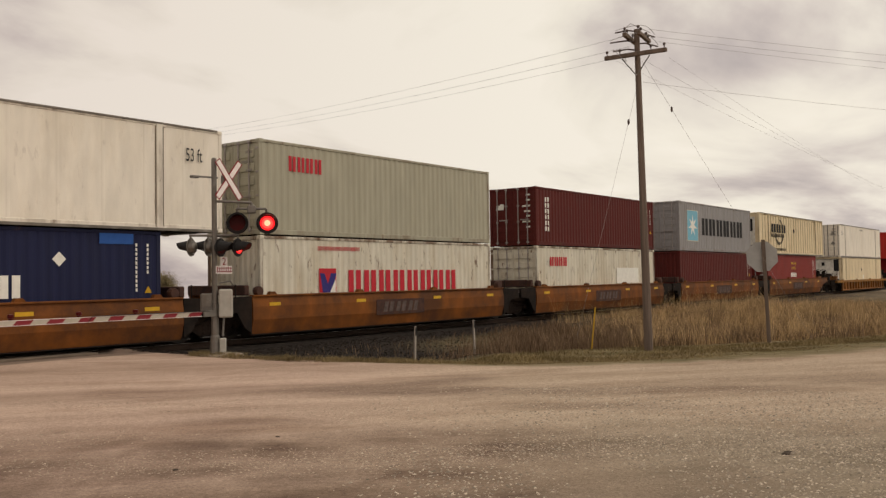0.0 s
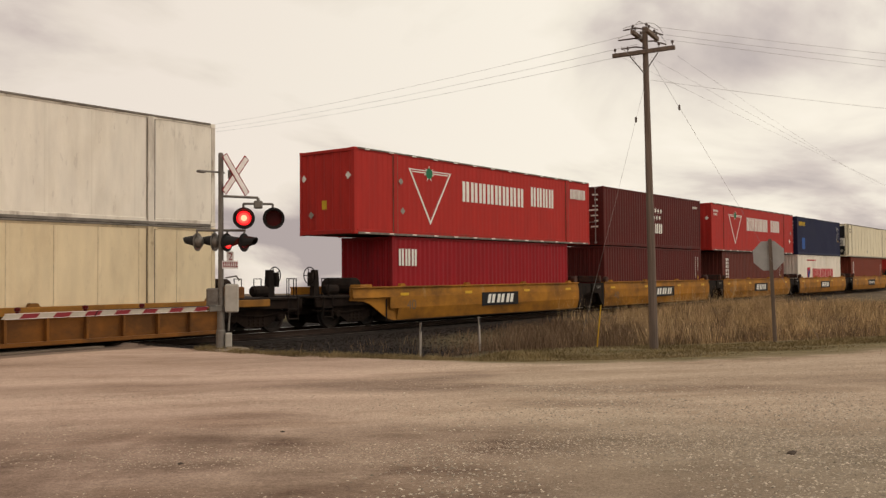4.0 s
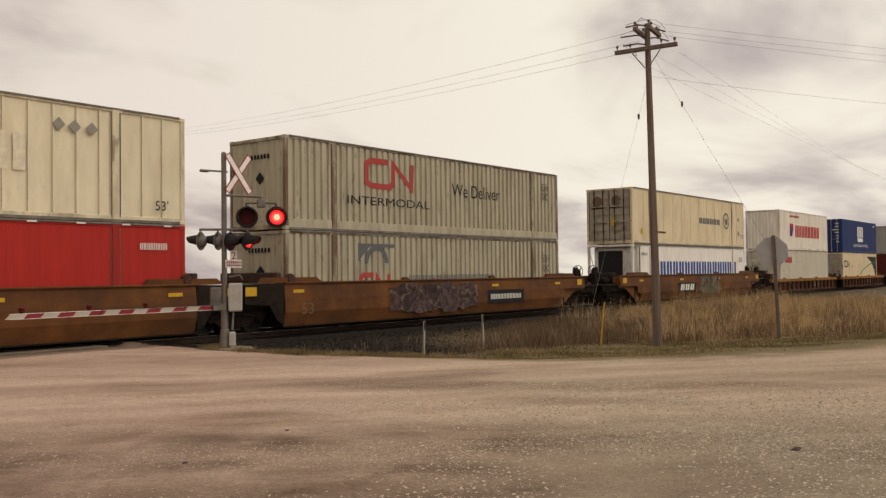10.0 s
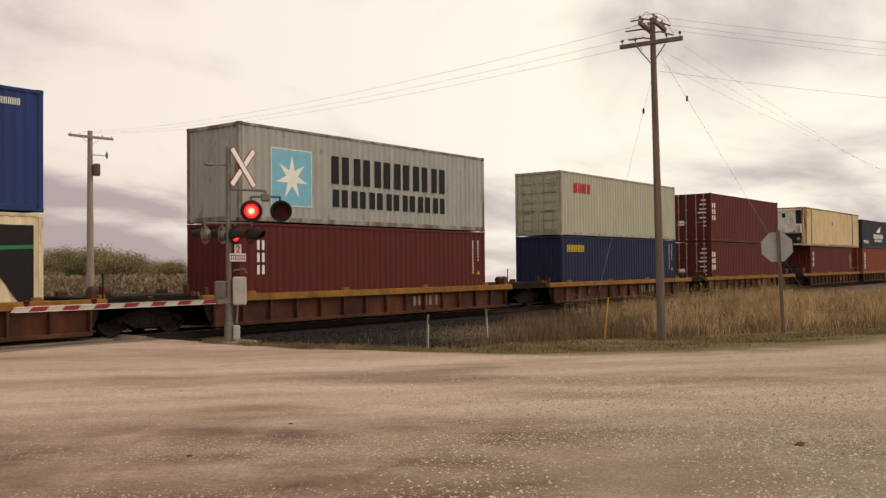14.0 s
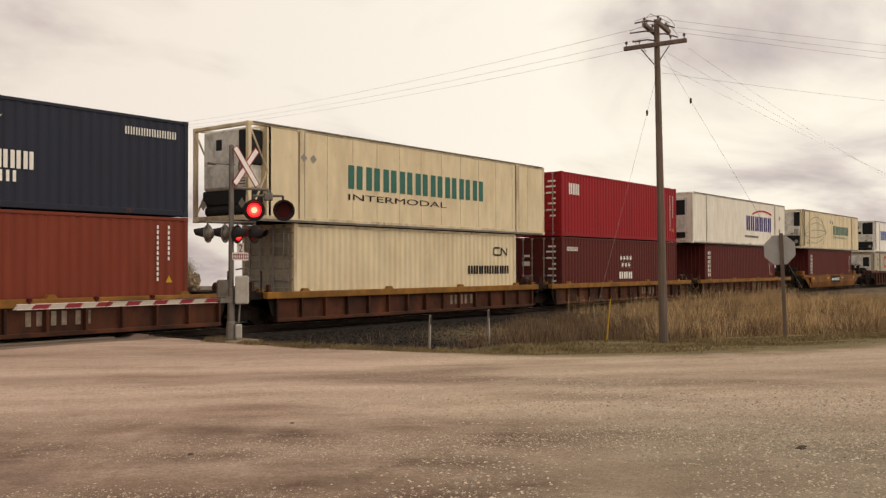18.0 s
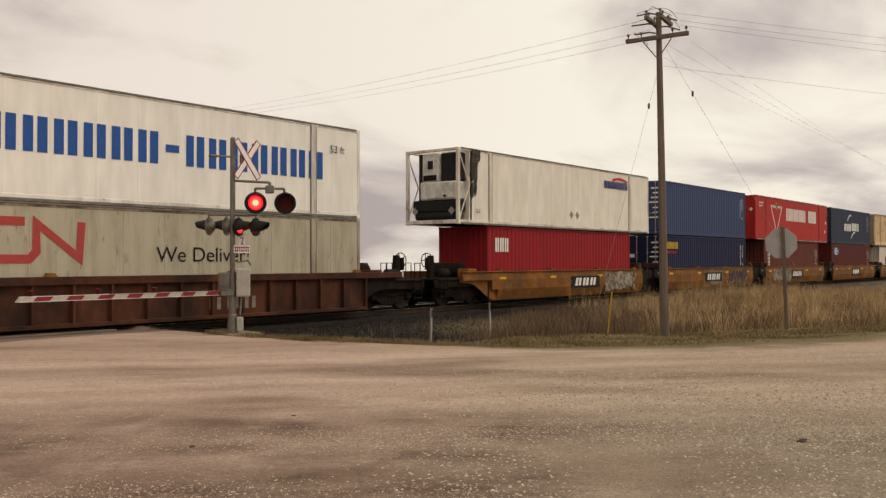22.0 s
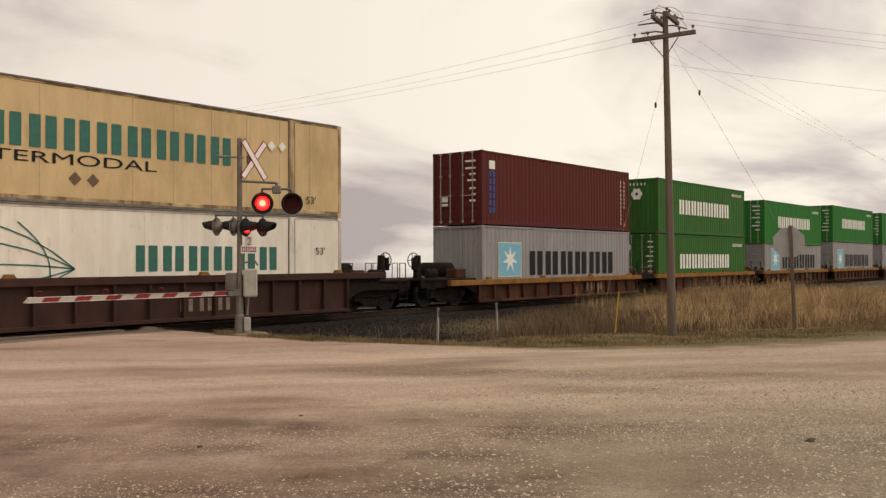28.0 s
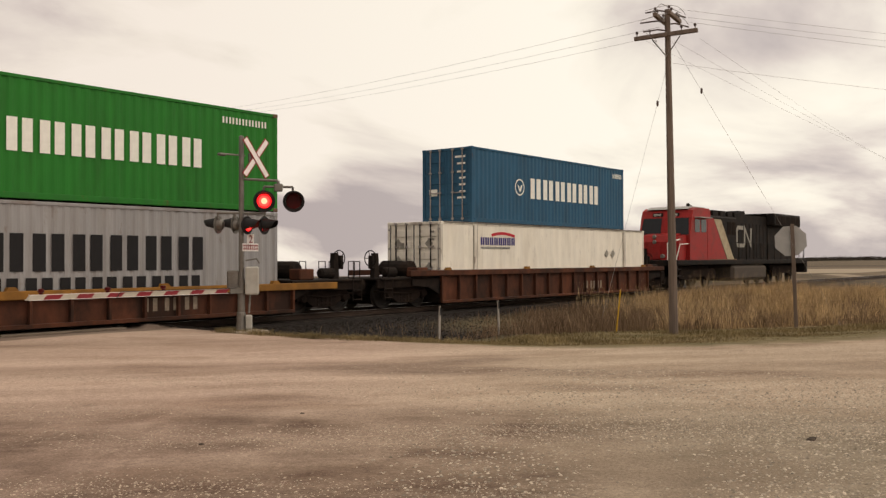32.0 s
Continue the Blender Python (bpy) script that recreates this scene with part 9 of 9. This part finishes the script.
# stop sign, seen from behind
def stop_sign(x, y):
    z = ground_z(x, y)
    ob = thing("stop_sign", pose(x, y, z, -2.3, -2.8, 0), "octagonal stop sign seen from its bare back, on a leaning post", "sign")
    m = frame_of((0, 0, 0), (-0.94, -0.33, 0))
    post = part("post", Shape().box(-0.045, 0.045, -0.045, 0.045, -0.3, 2.56 + 0.05, 0.008), POLEWOOD, ob, at=m @ Matrix.Rotation(radians(1.2), 4, "Y"))
    r = 0.37 / math.cos(math.pi / 8)
    pts = [(r * math.cos(math.pi / 8 + i * math.pi / 4), 2.56 - 0.37 + r * math.sin(math.pi / 8 + i * math.pi / 4)) for i in range(8)]
    part("plate", Shape().prism(pts, 0.052, 0.058), material("bare_aluminium", (0.42, 0.42, 0.41), 0.5, 0.3, 0.1, 5.0, dirt=(0.3, 0.29, 0.27), dirt_amount=0.4), ob, at=m)
    part("red_face", Shape().prism([(px * 0.98, 2.56 - 0.37 + (pz2 - 2.56 + 0.37) * 0.98) for px, pz2 in pts], 0.058, 0.06), SIGNRED, ob, at=m)
    for dz in (-0.5, -0.16):
        part("bolt", Shape().lathe((0, -0.05, 2.56 + dz), (0, -0.06, 2.56 + dz), [(0, 0.015), (1, 0.012), (1, 0)], 8), GALV, ob, at=m)


stop_sign(23.37, 7.4)
POSTGREY = material("weathered_post_grey", (0.36, 0.32, 0.28), 0.8, spread=0.2, dirt=(0.2, 0.15, 0.1), dirt_amount=0.5)
for i, (x, y, h) in enumerate(((15.54, 12.55, 0.40), (18.6, 13.1, 0.42))):
    ob = thing("fence_post", pose(x, y, ground_z(x, y), 1.5 * (-1) ** i, 0, 20), "thin grey steel marker post at the ballast's foot", "post", "marker posts")
    hh = 0.66 - ground_z(x, y)
    part("stem", Shape().prism([(-0.04, -0.2), (0.04, -0.2), (0.04, hh), (-0.04, hh)], -0.006, 0.006), POSTGREY, ob)
    part("rib", Shape().box(-0.008, 0.008, 0.006, 0.035, -0.2, hh, 0.002), POSTGREY, ob)
    part("tip", Shape().box(-0.042, 0.042, -0.01, -0.006, hh - 0.2, hh - 0.02), BLACKPAINT, ob)
ob = thing("marker_stake", pose(19.42, 10.31, ground_z(19.42, 10.31), 4.5, 4.0, 0), "slim yellow plastic marker stake leaning in the grass", "stake")
part("stake", Shape().lathe((0, 0, -0.2), (0, 0, 1.02), [(0, 0.016), (0.97, 0.016), (1, 0.01), (1, 0)], 8), YELLOWTAPE, ob)

# ---- distance: bushes, woods and the field road ----
BARK = material("grey_bark", (0.10, 0.08, 0.065), 0.9, spread=0.3)
LEAF = material("brown_green_spring_leaves", (0.245, 0.20, 0.105), 0.9, spread=0.3, island=0.4, spec=0.1)
TWIG = material("bare_brown_twigs", (0.25, 0.185, 0.12), 0.9, spread=0.3, island=0.4, spec=0.1)


def tree_meshes(seed, h):
    rng = random.Random(seed)
    trunk = Shape()
    tips = []

    def grow(p, d, ln, r, depth):
        q = p + d * ln
        trunk.tube(p, q, r, r * 0.65, 6, False)
        if depth == 0:
            tips.append(q)
            return
        for _ in range(3 if depth > 1 else 4):
            e = (d + Vector((rng.uniform(-1, 1), rng.uniform(-1, 1), rng.uniform(-0.15, 0.7))) * 0.75).normalized()
            grow(q, e, ln * rng.uniform(0.6, 0.85), r * 0.6, depth - 1)
    for _ in range(3):
        grow(Vector((rng.uniform(-0.6, 0.6), rng.uniform(-0.6, 0.6), -0.2)), Vector((rng.uniform(-0.3, 0.3), rng.uniform(-0.3, 0.3), 1)).normalized(), h * 0.26, h * 0.022, 3)
    crown = Shape()
    for p in tips:
        for _ in range(110):
            c = p + Vector((rng.gauss(0, 1), rng.gauss(0, 1), rng.gauss(0, 0.8))) * h * 0.088
            a, b = Vector((rng.uniform(-1, 1), rng.uniform(-1, 1), rng.uniform(-1, 1))).normalized(), Vector((rng.uniform(-1, 1), rng.uniform(-1, 1), rng.uniform(-1, 1))).normalized()
            s = h * rng.uniform(0.005, 0.011)
            crown.quad(c - a * s, c - b * s, c + a * s, c + b * s)
    tm = trunk.mesh("trunk", BARK)
    cm = bpy.data.meshes.new("crown")
    cm.from_pydata(crown.v, [], crown.f)
    cm.materials.append(LEAF)
    return tm, cm


def plant_trees():
    kinds = [tree_meshes(s, h) for s, h in ((1, 6.0), (2, 5.2), (3, 6.6), (4, 4.4))]
    rng = random.Random(21)
    for i in range(34):
        g = radians(12.0 + i * 0.72 + rng.uniform(-0.2, 0.2))
        d = rng.uniform(140, 175)
        x, y = d * math.sin(g), d * math.cos(g)
        tm, cm = kinds[rng.randrange(4)]
        k = rng.uniform(1.3, 1.85) * (1.0 if i < 25 else 1.18 if i < 30 else 0.8)
        ob = thing("tree", pose(x, y, ground_z(x, y), 0, 0, rng.uniform(0, 360)), "half-bare brownish spring tree in a far thicket", "tree", "thicket beyond the track")
        for nm, me in (("trunk", tm), ("crown", cm)):
            o = new(nm, me)
            o.parent = ob
            o.matrix_basis = Matrix.Diagonal((k, k, k, 1))
    # undergrowth and the far woods
    for nm, g0, g1, d0, d1, n, h, lab in (("undergrowth", 5, 37, 128, 165, 42000, 3.4, "brown undergrowth in front of the thicket"), ("far_woods", 57, 100, 1000, 1400, 12000, 3.6, "dark line of woods along the far horizon")):
        s = Shape()
        for _ in range(n):
            g = radians(rng.uniform(g0, g1))
            d = rng.uniform(d0, d1)
            x, y = d * math.sin(g), d * math.cos(g)
            z = ground_z(x, y) + h * rng.random() ** (1.3 if nm == "undergrowth" else 1.8)
            w = h * (rng.uniform(0.03, 0.09) if nm == "undergrowth" else rng.uniform(0.08, 0.22))
            a = Vector((rng.uniform(-1, 1), rng.uniform(-1, 1), rng.uniform(-0.6, 0.6))).normalized() * w * (1 if nm == "undergrowth" else 5.0)
            b = Vector((rng.uniform(-0.4, 0.4), rng.uniform(-0.4, 0.4), 1)).normalized() * w
            c = Vector((x, y, z))
            s.quad(c - a, c - b, c + a, c + b)
        me = bpy.data.meshes.new(nm)
        me.from_pydata(s.v, [], s.f)
        me.materials.append(TWIG if nm == "undergrowth" else material("dark_far_woods", (0.055, 0.048, 0.038), 0.95, spread=0.3, spec=0.05))
        tagged(new(nm, me), lab, "woods", kind="stuff")


plant_trees()

# ---- motion of the train and the flashing lamps ----
# how far the train has come, in metres, at each time in seconds
TRAIN = [(0, 0.0), (1, 21.32), (2, 42.54), (3, 63.79), (3.5, 74.38), (5.5, 116.95), (6, 127.38), (7, 148.62), (8, 169.79), (9, 191.05), (10, 212.27),
         (11, 233.51), (12, 254.68), (13, 275.8), (14, 296.25), (14.5, 306.78), (16.5, 349.44), (17, 359.89), (18, 381.19), (19, 402.44), (20, 423.78),
         (21, 445.07), (22, 466.36), (23, 487.66), (24, 508.93), (25, 530.12), (25.5, 540.75), (27.5, 583.29), (28, 593.94), (29, 615.1), (30, 636.32),
         (31, 657.44), (32, 678.62)]


def motions():
    for ob, u, y, z in MOVING:
        walk(ob, [(t, pose(u - s, y, z)) for t, s in TRAIN])
    # the two lamps of a pair show by turns, some 0.7 s each; each disc turns its lit face to the front and back again,
    # and a lamp goes out a moment after its fellow has come on
    first_on = [7.0 + 1.4111 * k for k in range(-5, 18)]
    second_on = [6.26 + 1.4145 * k for k in range(-5, 19)]
    for disc_ob, first in SPIN:
        rest = disc_ob.matrix_basis.copy()
        mine, other = (first_on, second_on) if first else (second_on, first_on)
        turns = sorted([(t, 0.0) for t in mine] + [(t + (0.067 if t < 27 else 0.02), 179.8) for t in other])
        rows = [(0.0, 0.0 if [g for t, g in turns if t < 0.06][-1] == 0.0 else 179.8)]
        for t, goal in turns:
            at = round(t * FPS) / FPS
            if 0.06 < at < 31.9:
                rows += [(at, 179.8 - goal), (at + 1 / FPS, 89.9), (at + 2 / FPS, goal)]
        rows.append((32.0, rows[-1][1]))
        walk(disc_ob, [(t, rest @ Matrix.Rotation(radians(g), 4, "Z")) for t, g in rows])


motions()
